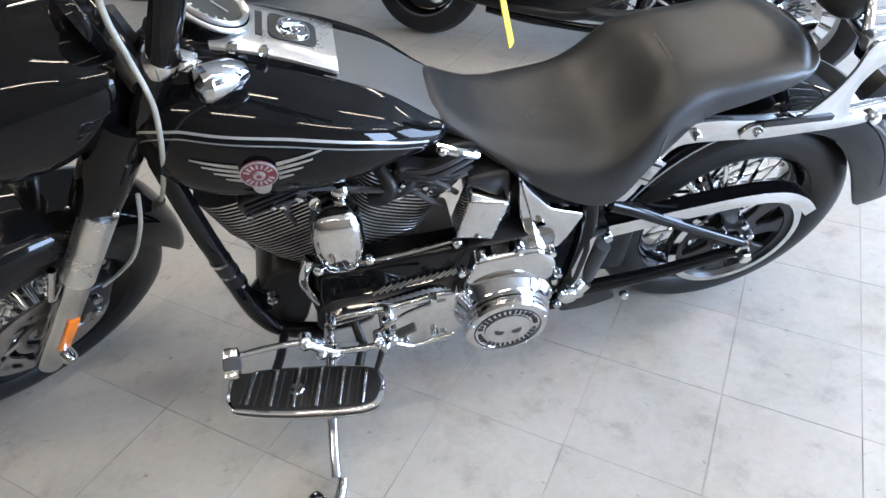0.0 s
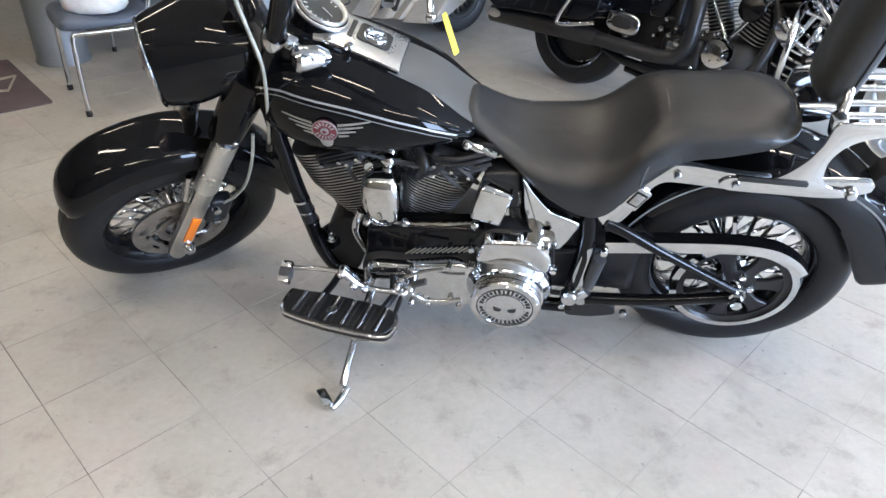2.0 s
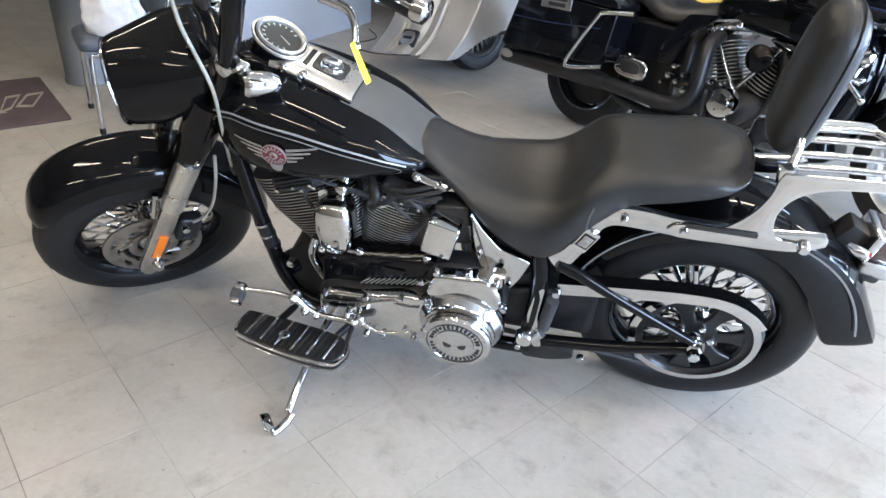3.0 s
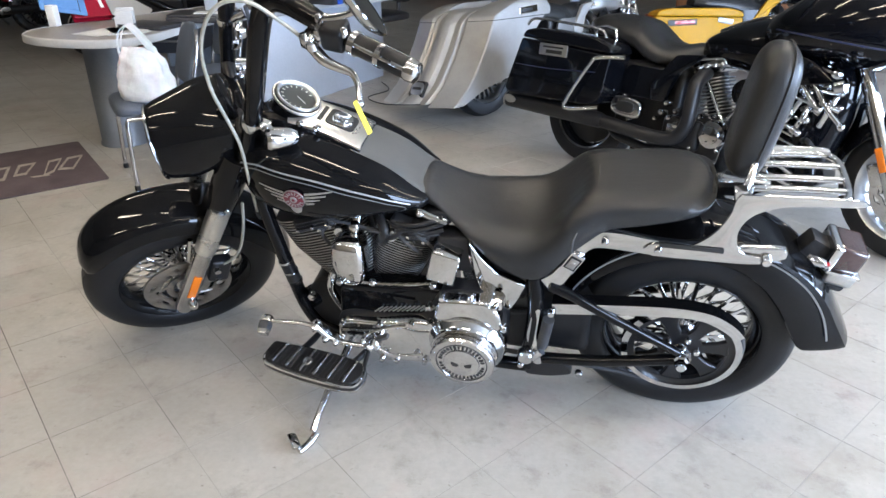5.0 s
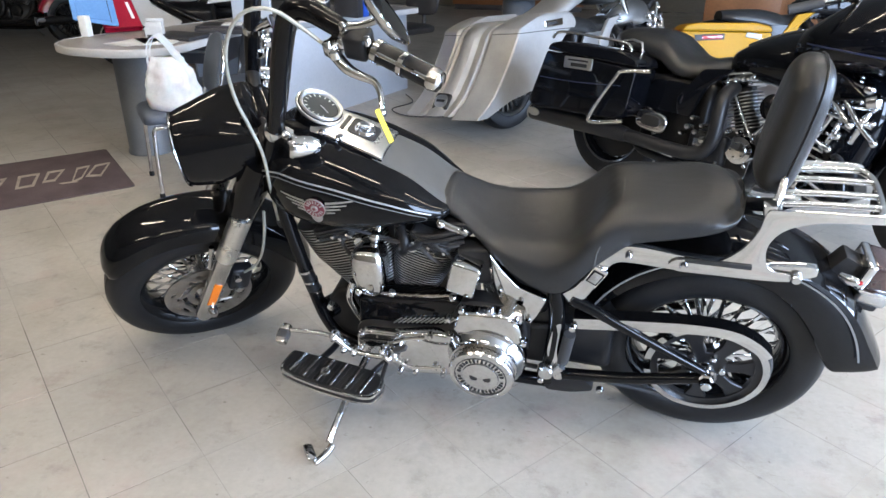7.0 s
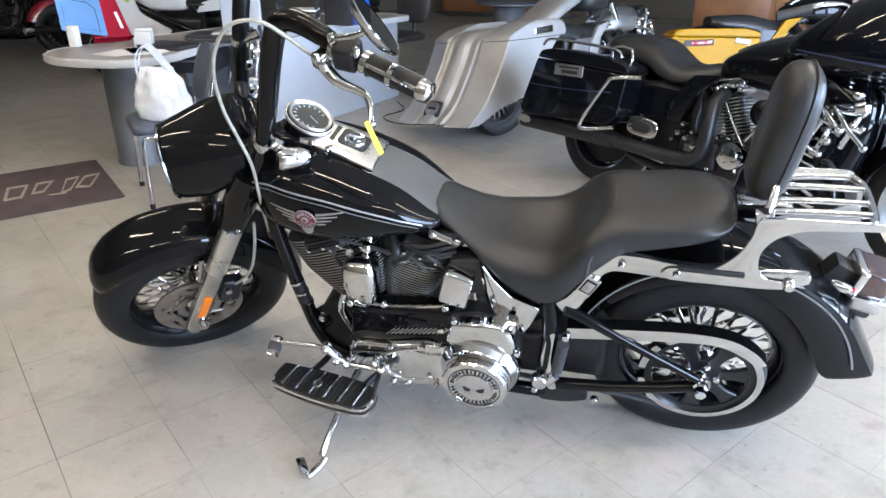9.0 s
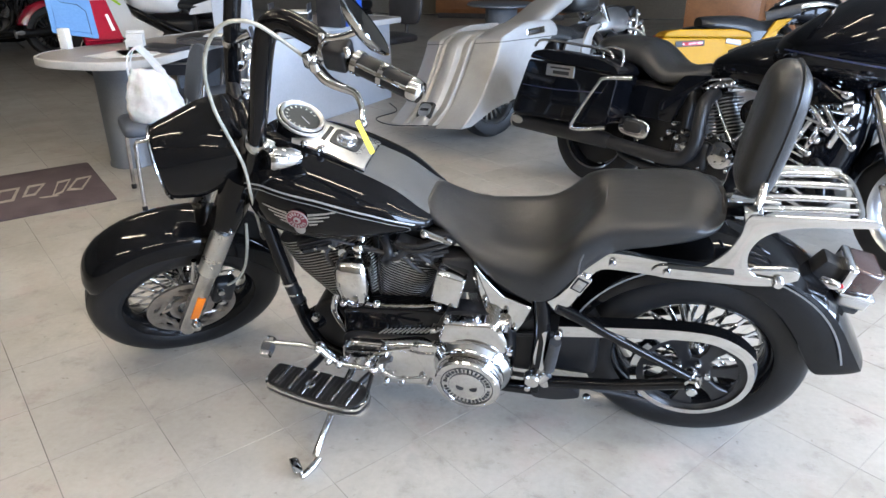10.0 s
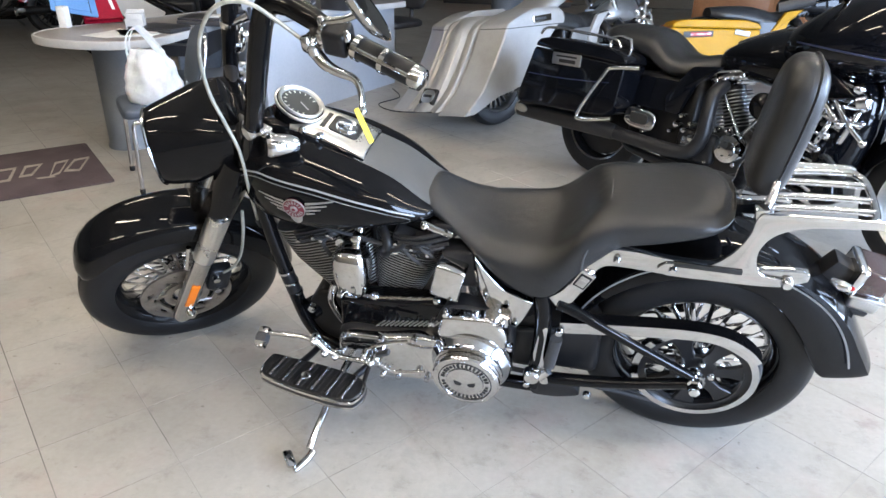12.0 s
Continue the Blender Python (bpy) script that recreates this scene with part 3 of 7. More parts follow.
def ribbon_on_tank(bm, line, half, out):
    """A thin painted line along points (x, z) on the tank's near side."""
    P = spline([(x, 0, z) for x, z in line], 8)
    rows = []
    for p in P:
        rows.append([V(p.x, -tank_side(p.x, p.z + s * half, out), p.z + s * half) for s in (-1, 0, 1)])
    return skin(bm, rows, False, False)


def cruiser():
    bike = thing("motorcycle", pose(0, 0.105, 0, 0, 0, -2.4) @ pose(0, 0, 0, 14), "gloss black cruiser motorcycle with chrome trim, leaning on its side stand", "motorcycle")
    Y = lambda p, y: V(p[0], y, p[1])
    rear = pose(0.81, 0, 0.325, 90)
    rake = radians(31)
    turn = V(math.sin(rake), 0, math.cos(rake))
    FS = Matrix.Translation((-0.86, -0.01, 0.289)) @ Matrix.Rotation(radians(40.5), 4, turn)
    FB = Matrix.Translation((-0.875, 0, 0.30)) @ Matrix.Rotation(radians(36), 4, turn)
    front = pose(0, 0, 0, 90)

    # wheels
    rw = part("rear_wheel", lathe(B(), [(0.012, -0.16), (0.012, 0.16), (0.001, 0.16)], rear, 14), "chrome_worn", bike, "black rear wheel with chromed spokes")
    wheel_parts(rw, rear, 0.15)
    fw = part("front_wheel", lathe(B(), [(0.012, -0.12), (0.012, 0.12), (0.001, 0.12)], front, 14), "chrome_worn", bike, "black front wheel with chromed spokes, turned aside", FS)
    wheel_parts(fw, front, 0.132, (0.146, 0.075))

    # rear belt pulley with its bright ring
    bm = B()
    lathe(bm, [(0.165, 0.098), (0.165, 0.122), (0.147, 0.124), (0.147, 0.098)], rear, 64, None, True)
    pl = part("pulley_ring", bm, "chrome_worn", bike, "bright pulley ring")
    bm = B()
    lathe(bm, [(0.02, 0.1), (0.062, 0.1), (0.062, 0.112), (0.02, 0.112)], rear, 40, None, True)
    lathe(bm, [(0.128, 0.1), (0.148, 0.1), (0.148, 0.116), (0.128, 0.116)], rear, 56, None, True)
    webs = []
    for k in range(7):
        m = rear @ pose(0, 0, 0, 0, 0, 360 / 7 * k + 10)
        webs.append(plate(B(), rounded([(0.05, -0.02), (0.09, -0.017), (0.135, -0.034), (0.135, 0.034), (0.09, 0.017), (0.05, 0.02)], 0.012, 2), 0.012, m @ pose(0, 0, 0.101), 0.003, 1))
    pulley = part("belt_pulley", bm, "black_metal", bike, "satin black belt pulley")
    for web in webs:
        part("pulley_web", web, "black_metal", pulley)
    for k in range(5):
        part("pulley_bolt", lathe(B(), [(0.0001, 0.126), (0.008, 0.125), (0.011, 0.12), (0.011, 0.112)], rear @ pose(0.045 * math.cos(1.257 * k), 0.045 * math.sin(1.257 * k), 0), 10), "chrome", bike)
    bm = B()
    lathe(bm, [(0.0001, 0.188), (0.014, 0.188), (0.017, 0.183), (0.017, 0.166), (0.023, 0.162), (0.023, 0.15), (0.0001, 0.15)], rear, 6)
    lathe(bm, [(0.03, 0.15), (0.03, 0.135), (0.0001, 0.135)], rear, 20)
    part("axle_nut", bm, "chrome", bike, "chrome axle nut cover", None, 30)
    # drive belt and guard
    bm = B()
    belt = [(0.2, 0.36), (0.5, 0.42), (0.75, 0.486), (0.83, 0.487), (0.91, 0.46), (0.963, 0.39), (0.972, 0.32)]
    tube(bm, [Y(p, -0.108) for p in belt], 0.009, 8)
    tube(bm, [Y(p, -0.108) for p in [(0.3, 0.21), (0.6, 0.19), (0.8, 0.165)]], 0.008, 8)
    part("drive_belt", bm, "rubber_grip", bike)
    top = spline([(0.44, 0.482, 0), (0.60, 0.505, 0), (0.75, 0.522, 0), (0.85, 0.517, 0), (0.915, 0.486, 0), (0.955, 0.446, 0)], 6)
    low = spline([(0.44, 0.442, 0), (0.60, 0.467, 0), (0.75, 0.487, 0), (0.835, 0.487, 0), (0.9, 0.457, 0), (0.937, 0.424, 0)], 6)
    outline = [(p.x, p.y) for p in top] + [(p.x, p.y) for p in low[::-1]]
    part("belt_guard", plate(B(), outline, 0.006, SIDE @ pose(0, 0, 0.15), 0.002), "chrome", bike, "chrome belt guard")
    back = [V(p.x, -0.154, p.y) for p in top], [V(p.x, -0.122, p.y + 0.006) for p in top], [V(p.x, -0.122, p.y + 0.002) for p in top], [V(p.x, -0.15, p.y - 0.003) for p in top]
    part("belt_guard_top", skin(B(), [list(q) for q in zip(*back)]), "paint", bike)

    # rear mudguard
    sec = smooth_rows([(158, 0.375, 0.345, 0.1), (140, 0.387, 0.345, 0.112), (118, 0.4, 0.345, 0.118), (95, 0.408, 0.342, 0.12), (72, 0.41, 0.33, 0.12), (50, 0.412, 0.302, 0.12), (35, 0.412, 0.29, 0.12), (24, 0.414, 0.29, 0.12), (15, 0.427, 0.30, 0.118), (11, 0.436, 0.315, 0.114), (9.5, 0.438, 0.345, 0.106)])
    rf = part("rear_mudguard", arch(B(), pose(0.81, 0, 0.325), sec, 0.12, 18), "paint", bike, "gloss black rear mudguard with silver pinstripe")
    bm = B()
    line = [(150, 0.37), (120, 0.384), (95, 0.39), (70, 0.39), (50, 0.386), (35, 0.378), (24, 0.372), (18, 0.37)]
    P = spline([(a, r, 0) for a, r in line], 8)
    rows = []
    for p in P:
        w = radians(p.x)
        rows.append([V(0.81 + (p.y + d) * math.cos(w), -0.1225 + abs(d) * 0.02, 0.325 + (p.y + d) * math.sin(w)) for d in (-0.0025, 0.0025)])
    part("pinstripe", skin(bm, rows, False, False), "stripe_dim", rf, "silver pinstripe")
    # inner splash guard in front of the rear wheel
    part("splash_guard", arch(B(), pose(0.81, 0, 0.325), smooth_rows([(196, 0.365, 0.34, 0.09), (180, 0.37, 0.34, 0.09), (158, 0.37, 0.34, 0.095)]), 0.09), "black_metal", bike)
    # tail lamp and plate bracket
    lm = pose(1.162, 0, 0.636, 0, 12) @ Matrix.Diagonal((0.78, 0.92, 0.88, 1))
    tl = part("tail_lamp", box(B(), 0.1, 0.12, 0.05, lm @ pose(0.006, 0, -0.046), 0.014, 3), "alu", bike, "chrome tail lamp with a smoky red lens")
    part("lens", box(B(), 0.094, 0.112, 0.082, lm @ pose(0.0, 0, 0.02), 0.014, 3), "smoked_lens", tl, "smoky red lens")
    part("lamp_band", box(B(), 0.112, 0.13, 0.012, lm @ pose(0.004, 0, -0.024), 0.005, 2), "chrome", tl)
    part("lamp_hood", box(B(), 0.03, 0.118, 0.09, lm @ pose(-0.05, 0, 0.016), 0.01, 3), "chrome", tl)
    part("lamp_foot", box(B(), 0.09, 0.1, 0.03, lm @ pose(0.0, 0, -0.082), 0.012, 2), "black_metal", tl)
    part("lamp_stay", box(B(), 0.09, 0.06, 0.06, pose(1.1, 0, 0.655, 0, 30), 0.012, 2), "black_metal", tl)
    part("side_marker", tube(B(), [(1.05, -0.1, 0.7), (1.068, -0.116, 0.7), (1.084, -0.12, 0.698)], [0.008, 0.013, 0.01], 12, 3), "chrome", tl)
    part("marker_lens", ball(B(), 0.006, pose(1.09, -0.12, 0.698), 12), "red_lens", tl)

    # chrome mudguard struts, near and far
    up = [(0.405, 0.565), (0.44, 0.6), (0.468, 0.655), (0.50, 0.712), (0.54, 0.747), (0.6, 0.752), (0.69, 0.742), (0.84, 0.74), (0.965, 0.752), (0.985, 0.742)]
    dn = [(0.984, 0.726), (0.965, 0.716), (0.925, 0.7), (0.84, 0.694), (0.695, 0.694), (0.575, 0.7), (0.533, 0.694), (0.51, 0.665), (0.49, 0.61), (0.463, 0.556), (0.43, 0.53)]
    outline = [(p.x, p.y) for p in spline([(x, z, 0) for x, z in up], 4)] + [(p.x, p.y) for p in spline([(x, z, 0) for x, z in dn], 4)]
    for s, y in ((1, -0.135), (-1, 0.155)):
        st = part("mudguard_strut", plate(B(), outline, 0.018, SIDE @ pose(0, 0, -y), 0.004), "chrome", bike, "polished chrome mudguard strut")
        if s > 0:
            for x, z, r in ((0.56, 0.728, 0.009), (0.94, 0.722, 0.014), (0.69, 0.72, 0.01)):
                part("strut_bolt", lathe(B(), [(0.0001, 0.02), (r * 0.7, 0.019), (r, 0.012), (r, 0)], pose(x, -0.153, z, 90), 14), "chrome", st)
    sb = part("signal_mount", box(B(), 0.04, 0.012, 0.066, pose(0.485, -0.158, 0.645, 0, 27), 0.004), "chrome", bike, "chrome block with a dark inset on the strut")
    part("mount_inset", box(B(), 0.032, 0.004, 0.044, pose(0.486, -0.1645, 0.647, 0, 27), 0.002), "black_metal", sb)
    part("inset_plate", box(B(), 0.024, 0.004, 0.034, pose(0.486, -0.166, 0.647, 0, 27), 0.002), "alu", sb)
    part("inset_mark", plate(B(), oval(0.008, 0.007, 14, 1.6), 0.002, pose(0.486, -0.1675, 0.647, 90), 0.0005), "emblem_silver", sb)
    part("strut_slot", box(B(), 0.15, 0.006, 0.012, pose(0.765, -0.1645, 0.74, 0, 0), 0.002), "dark_mark", bike)
    # sissy bar side plates, pad and rack
    body = [(0.672, 0.735), (0.76, 0.742), (0.81, 0.79), (0.833, 0.845), (0.84, 0.895), (0.87, 0.905), (1.0, 0.912), (1.09, 0.913), (1.095, 0.898), (1.0, 0.888), (0.935, 0.878), (0.885, 0.852), (0.862, 0.81), (0.865, 0.765), (0.885, 0.735), (0.93, 0.728), (0.932, 0.712), (0.68, 0.7)]
    outline = [(p.x, p.y) for p in spline([(x, z, 0) for x, z in body], 4, True)]
    sissy = part("backrest_frame", tube(B(), [(0.852, -0.13, 0.875), (0.868, -0.095, 0.905), (0.878, -0.06, 0.95), (0.9, -0.03, 1.06), (0.9, 0.03, 1.06), (0.878, 0.06, 0.95), (0.868, 0.095, 0.905), (0.852, 0.13, 0.875)], 0.009), "chrome", bike, "chrome backrest frame with side plates")
    for y, dz in ((-0.155, 0.0), (0.165, -0.06)):
        part("side_plate", plate(B(), outline, 0.006, SIDE @ pose(0, dz, -y), 0.0015), "chrome", sissy)
    part("clamp", box(B(), 0.03, 0.03, 0.05, pose(0.85, -0.14, 0.885, 0, -12), 0.006), "chrome", sissy)
    rows = [(0.878, 0.04, 0.014), (0.888, 0.062, 0.034), (0.92, 0.073, 0.046), (1.0, 0.08, 0.05), (1.07, 0.083, 0.05), (1.13, 0.079, 0.047), (1.165, 0.064, 0.04), (1.185, 0.042, 0.026), (1.193, 0.015, 0.008)]
    bm, rings = B(), []
    for z, w, d in smooth_rows(rows, 4):
        x = 0.856 + (z - 0.85) * 0.095
        rings.append([V(x + dy, px, z + dy * -0.1) for px, dy in oval(max(w, 0.002), max(d, 0.002), 26, 2.6)])
    pad = part("backrest_pad", skin(bm, rings), "leather", bike, "tall black leather backrest pad")
    piping = [V(0.856 + (z - 0.85) * 0.095 + 0.014, s * w * 1.0, z) for s, zs in ((-1, rows), (1, rows[::-1])) for z, w, d in zs]
    part("piping", tube(B(), piping, 0.0022, 6, 3), "leather", pad)
    rz = lambda y: 0.876 - 0.03 * (y + 0.13)
    loop = [(0.885, -0.136), (1.0, -0.124), (1.06, -0.116), (1.088, -0.09), (1.097, -0.03), (1.099, 0.05), (1.088, 0.09), (1.06, 0.102), (0.945, 0.086), (0.92, 0.075), (0.89, -0.02), (0.872, -0.11)]
    rack = part("luggage_rack", tube(B(), [(x, y, rz(y)) for x, y in loop], 0.0085, 12, 5, True), "chrome", bike, "chrome tube luggage rack")
    for x0, y0, x1, y1 in ((0.904, 0.033, 1.094, 0.047), (0.888, -0.034, 1.092, -0.016), (0.878, -0.085, 1.09, -0.066)):
        part("rack_bar", tube(B(), [(x0, y0, rz(y0)), ((x0 + x1) / 2, (y0 + y1) / 2, rz(y0) + 0.002), (x1, y1, rz(y1))], 0.0082, 12, 4), "chrome", rack)

    # seat
    seat_rows = smooth_rows([(0.05, 0.045, 0.752, 0.774), (0.058, 0.07, 0.746, 0.788), (0.08, 0.088, 0.738, 0.784), (0.115, 0.1, 0.722, 0.757), (0.17, 0.125, 0.685, 0.727), (0.24, 0.165, 0.642, 0.713), (0.31, 0.19, 0.61, 0.712), (0.375, 0.2, 0.594, 0.718), (0.42, 0.198, 0.61, 0.731),
                             (0.465, 0.186, 0.665, 0.764), (0.515, 0.168, 0.712, 0.815), (0.57, 0.152, 0.75, 0.834), (0.66, 0.147, 0.773, 0.841), (0.74, 0.14, 0.796, 0.851), (0.785, 0.122, 0.812, 0.848), (0.806, 0.09, 0.824, 0.846), (0.815, 0.03, 0.832, 0.838)], 5)
    xs, tops = [r[0] for r in seat_rows], [r[3] for r in seat_rows]
    bm, rings = B(), []
    for x, w, zb, zt in seat_rows:
        dish = 0.022 * math.exp(-(((x - 0.32) / 0.12) ** 2))
        ring = []
        n = 40
        for k in range(n):
            a = 2 * math.pi * k / n
            c, s = math.cos(a), math.sin(a)
            if s >= 0:
                y = w * math.copysign(abs(c) ** (0.62 if x < 0.45 else 0.62 - 0.16 * min(1, (x - 0.45) / 0.1)), c)
                top_z = float(np.interp(x + 0.06 * (y / w) ** 2, xs, tops)) if x > 0.2 else zt
                z = zb + 0.012 + (top_z - zb - 0.012) * abs(s) ** (0.74 if x < 0.45 else 0.74 - 0.22 * min(1, (x - 0.45) / 0.1)) - dish * max(0, 1 - (y / (w * 0.7)) ** 2)
            else:
                y, z = w * math.copysign(abs(c) ** 0.5, c) * 0.985, zb + 0.012 + 0.012 * s
            ring.append(V(x, y, z))
        rings.append(ring)
    seat = part("seat", skin(bm, rings), "leather", bike, "two-up black leather saddle", None, 60)
    seam = []
    for k in range(17):
        a = math.pi * (1 - k / 16)
        x = 0.53 - 0.05 * abs(math.cos(a)) ** 2
        i = min(range(len(seat_rows)), key=lambda j: abs(seat_rows[j][0] - x))
        _, w, zb, zt = seat_rows[i]
        c, s = math.cos(a), math.sin(a)
        seam.append(V(x, (w + 0.001) * math.copysign(abs(c) ** 0.48, c), zb + 0.012 + (zt - zb - 0.012) * abs(s) ** 0.54 + 0.001))
    part("seam", tube(B(), seam, 0.003, 6, 2), "bib", seat)
    part("seam", tube(B(), [p + V(0.03, 0, 0.004) for p in seam[3:-3]], 0.0018, 6, 2), "leather", seat)
    part("seat_pan", loft_x(B(), [(x, w * 0.9, zb - 0.012, zb + 0.02) for x, w, zb, zt in seat_rows[4:-4]]), "black_metal", seat)

    # fuel tank, bib, console
    tank = part("fuel_tank", loft_x(B(), TANK, 2.5, 40, TANK_LOW), "paint", bike, "gloss black fuel tank with silver pinstripe", None, 60)
    part("pinstripe", ribbon_on_tank(B(), [(-0.452, 0.815), (-0.43, 0.848), (-0.38, 0.866), (-0.33, 0.868), (-0.2, 0.85), (-0.07, 0.812), (0.0, 0.782), (0.045, 0.76)], 0.0021, 0.0012), "stripe", tank, "silver pinstripe")
    part("pinstripe", ribbon_on_tank(B(), [(-0.45, 0.803), (-0.425, 0.836), (-0.38, 0.855), (-0.33, 0.857), (-0.2, 0.839), (-0.07, 0.801), (0.0, 0.771), (0.03, 0.756), (0.034, 0.748), (0.02, 0.742), (-0.02, 0.738)], 0.0013, 0.0012), "stripe_dim", tank)
    bm, rows = B(), []
    for i in range(17):
        x = -0.125 + 0.2 * i / 16
        hw = 0.078 + 0.006 * i / 16
        rows.append([V(x, y, tank_top(x, y * 0.94, 0.005) - (0.005 if abs(y) > hw * 0.95 else 0)) for y in np.linspace(-hw, hw, 13)])
    bib = part("tank_bib", skin(bm, rows, False, False), "bib", bike, "grained grey-black leather tank strap")
    con = [(-0.405, 0.045), (-0.39, 0.058), (-0.34, 0.067), (-0.25, 0.072), (-0.17, 0.075), (-0.108, 0.077), (-0.1, 0.073)]
    body_rows, top_rows = [], []
    for x, hw in smooth_rows([(x, h) for x, h in con], 4):
        crown = 0.028 if x < -0.3 else 0.028 - 0.012 * min(1, (x + 0.3) / 0.19)
        zc = tank_top(x, 0)
        arc = lambda h, lift: [V(x, -h * c, zc + lift + crown * 0.45 + crown * 0.5 * math.sqrt(max(0, 1 - c**6))) for c in np.linspace(1, -1, 11)]
        body_rows.append([V(x, y, zc - 0.02) for y in (hw, 0, -hw)] + arc(hw * 0.97, -0.005))
        if x > -0.31:
            top_rows.append(arc(hw * 0.95, -0.0045)[::-1] + arc(hw * 0.95, 0.0015))
    dash = part("dash_console", skin(B(), body_rows), "paint", bike, "gloss black dash console with a bright top plate", None, 55)
    part("console_plate", skin(B(), top_rows), "silver_satin", dash, "bright satin top plate", None, 40)
    for x, z in ((-0.262, 0.945), (-0.215, 0.934)):
        part("console_knob", lathe(B(), [(0.0001, 0.012), (0.008, 0.011), (0.0105, 0.006), (0.0105, -0.02)], pose(x, -0.066, z, 62), 14), "chrome", dash)
    sm = pose(-0.29, 0, 0.984, 0, 30, 0) @ Matrix.Diagonal((1.03, 1.03, 1, 1))
    pod = part("speedometer", lathe(B(), [(0.05, -0.085), (0.055, -0.04), (0.061, -0.012), (0.063, -0.002), (0.061, 0.005), (0.057, 0.0065)], sm, 40), "paint", dash, "round black speedometer housing")
    part("bezel", lathe(B(), [(0.0615, -0.004), (0.0655, -0.003), (0.0672, 0.001), (0.066, 0.0045), (0.062, 0.0055)], sm, 48), "silver_satin", bike, "thin chrome bezel").parent = pod
    part("inner_bezel", lathe(B(), [(0.0585, 0.005), (0.0588, 0.011), (0.0568, 0.0138), (0.0525, 0.0125), (0.0495, 0.008), (0.049, 0.003)], sm, 48), "silver_satin", bike, "chrome inner bezel").parent = pod
    part("dial", lathe(B(), [(0.0001, 0.004), (0.05, 0.004)], sm, 40), "dial", bike).parent = pod
    bm = B()
    for k in range(13):
        w = radians(215 - 250 * k / 12) + radians(90)
        box(bm, 0.007, 0.0026, 0.0008, sm @ pose(0.0405 * math.cos(w), 0.0405 * math.sin(w), 0.0052, 0, 0, math.degrees(w)), 0)
    part("dial_marking", bm, "dial_mark", bike).parent = pod
    part("needle", box(B(), 0.03, 0.0028, 0.001, sm @ pose(0.013, -0.006, 0.007, 0, 0, -24), 0), "stripe", bike).parent = pod
    zsw = tank_top(-0.165, 0, 0.021)
    zp = lambda x: tank_top(x, 0) + 0.95 * (0.028 - 0.012 * min(1, max(0, x + 0.3) / 0.19)) + 0.0015
    tilt = math.degrees(math.atan2(zp(-0.205) - zp(-0.135), 0.07))
    part("ignition_switch", lathe(B(), [(0.031, -0.006), (0.031, 0.004), (0.027, 0.009), (0.022, 0.0085), (0.021, 0.006), (0.012, 0.006), (0.011, 0.012), (0.0001, 0.013)], pose(-0.168, 0, zp(-0.168), 0, tilt), 28), "chrome", dash, "chrome ignition switch")
    part("switch_lever", box(B(), 0.04, 0.011, 0.01, pose(-0.168, 0, zp(-0.168) + 0.014, 0, tilt, 30), 0.004, 2), "chrome_worn", dash)
    bm = B()
    box(bm, 0.012, 0.07, 0.004, pose(-0.221, 0, zp(-0.221), 0, tilt), 0.001)
    plate(bm, rounded([(-0.042, -0.037), (0.04, -0.035), (0.04, 0.035), (-0.042, 0.037)], 0.016, 4), 0.003, pose(-0.168, 0, zp(-0.168) - 0.0005, 0, tilt), 0.001)
    part("console_inlay", bm, "dark_mark", dash)

    # tank emblem: a red roundel between two silver wings, all plain shapes
    ex, ez = -0.25, 0.8
    nrm = pose(ex, -tank_side(ex, ez, 0.002), ez, 90, 0, 0) @ pose(0, 0, 0, 6, 0, 0) @ Matrix.Diagonal((0.88, 0.88, 1, 1))
    em = part("tank_emblem", plate(B(), oval(0.034, 0.034, 32), 0.005, nrm, 0.002), "emblem_red", tank, "winged tank badge with a red roundel")
    part("roundel", lathe(B(), [(0.0001, 0.0085), (0.0105, 0.0085), (0.0115, 0.005)], nrm, 32), "emblem_silver", em, "pewter centre")
    part("roundel_mark", lathe(B(), [(0.0001, 0.0093), (0.005, 0.0093), (0.0055, 0.0083)], nrm, 10), "emblem_red", em)
    for a0 in (25, 205):
        for k in range(7):
            w = a0 + 130 * k / 6
            part("badge_bar", box(B(), 0.011, 0.0042, 0.0016, nrm @ pose(0, 0, 0.0056, 0, 0, w) @ pose(0.0235, 0, 0), 0.0005, 1), "emblem_silver", em)
    part("roundel_ring", lathe(B(), [(0.0325, 0.006), (0.0345, 0.0055), (0.0345, 0.002), (0.032, 0.002)], nrm, 32, None, True), "emblem_silver", em)
    part("shield", plate(B(), rounded([(-0.019, -0.03), (0.019, -0.03), (0.014, -0.05), (0, -0.058), (-0.014, -0.05)], 0.006, 2), 0.004, nrm @ pose(0, 0, 0.0005), 0.001), "emblem_silver", em)
    for s in (-1, 1):
        bm = B()
        for k in range(4):
            z = 0.018 - 0.0095 * k
            L = 0.106 - 0.017 * k
            rows = []
            for i in range(9):
                u = 0.03 + (L - 0.03) * i / 8
                x = ex + s * u
                h = 0.0036 * (1 - 0.5 * i / 8)
                zz = ez + z - 0.008 + 0.014 * (u / 0.106)
                rows.append([V(x, -tank_side(x, zz + d * h, 0.0028), zz + d * h) for d in (-1, 1)])
            skin(bm, rows, False, False)
        part("wing", bm, "emblem_silver", em)

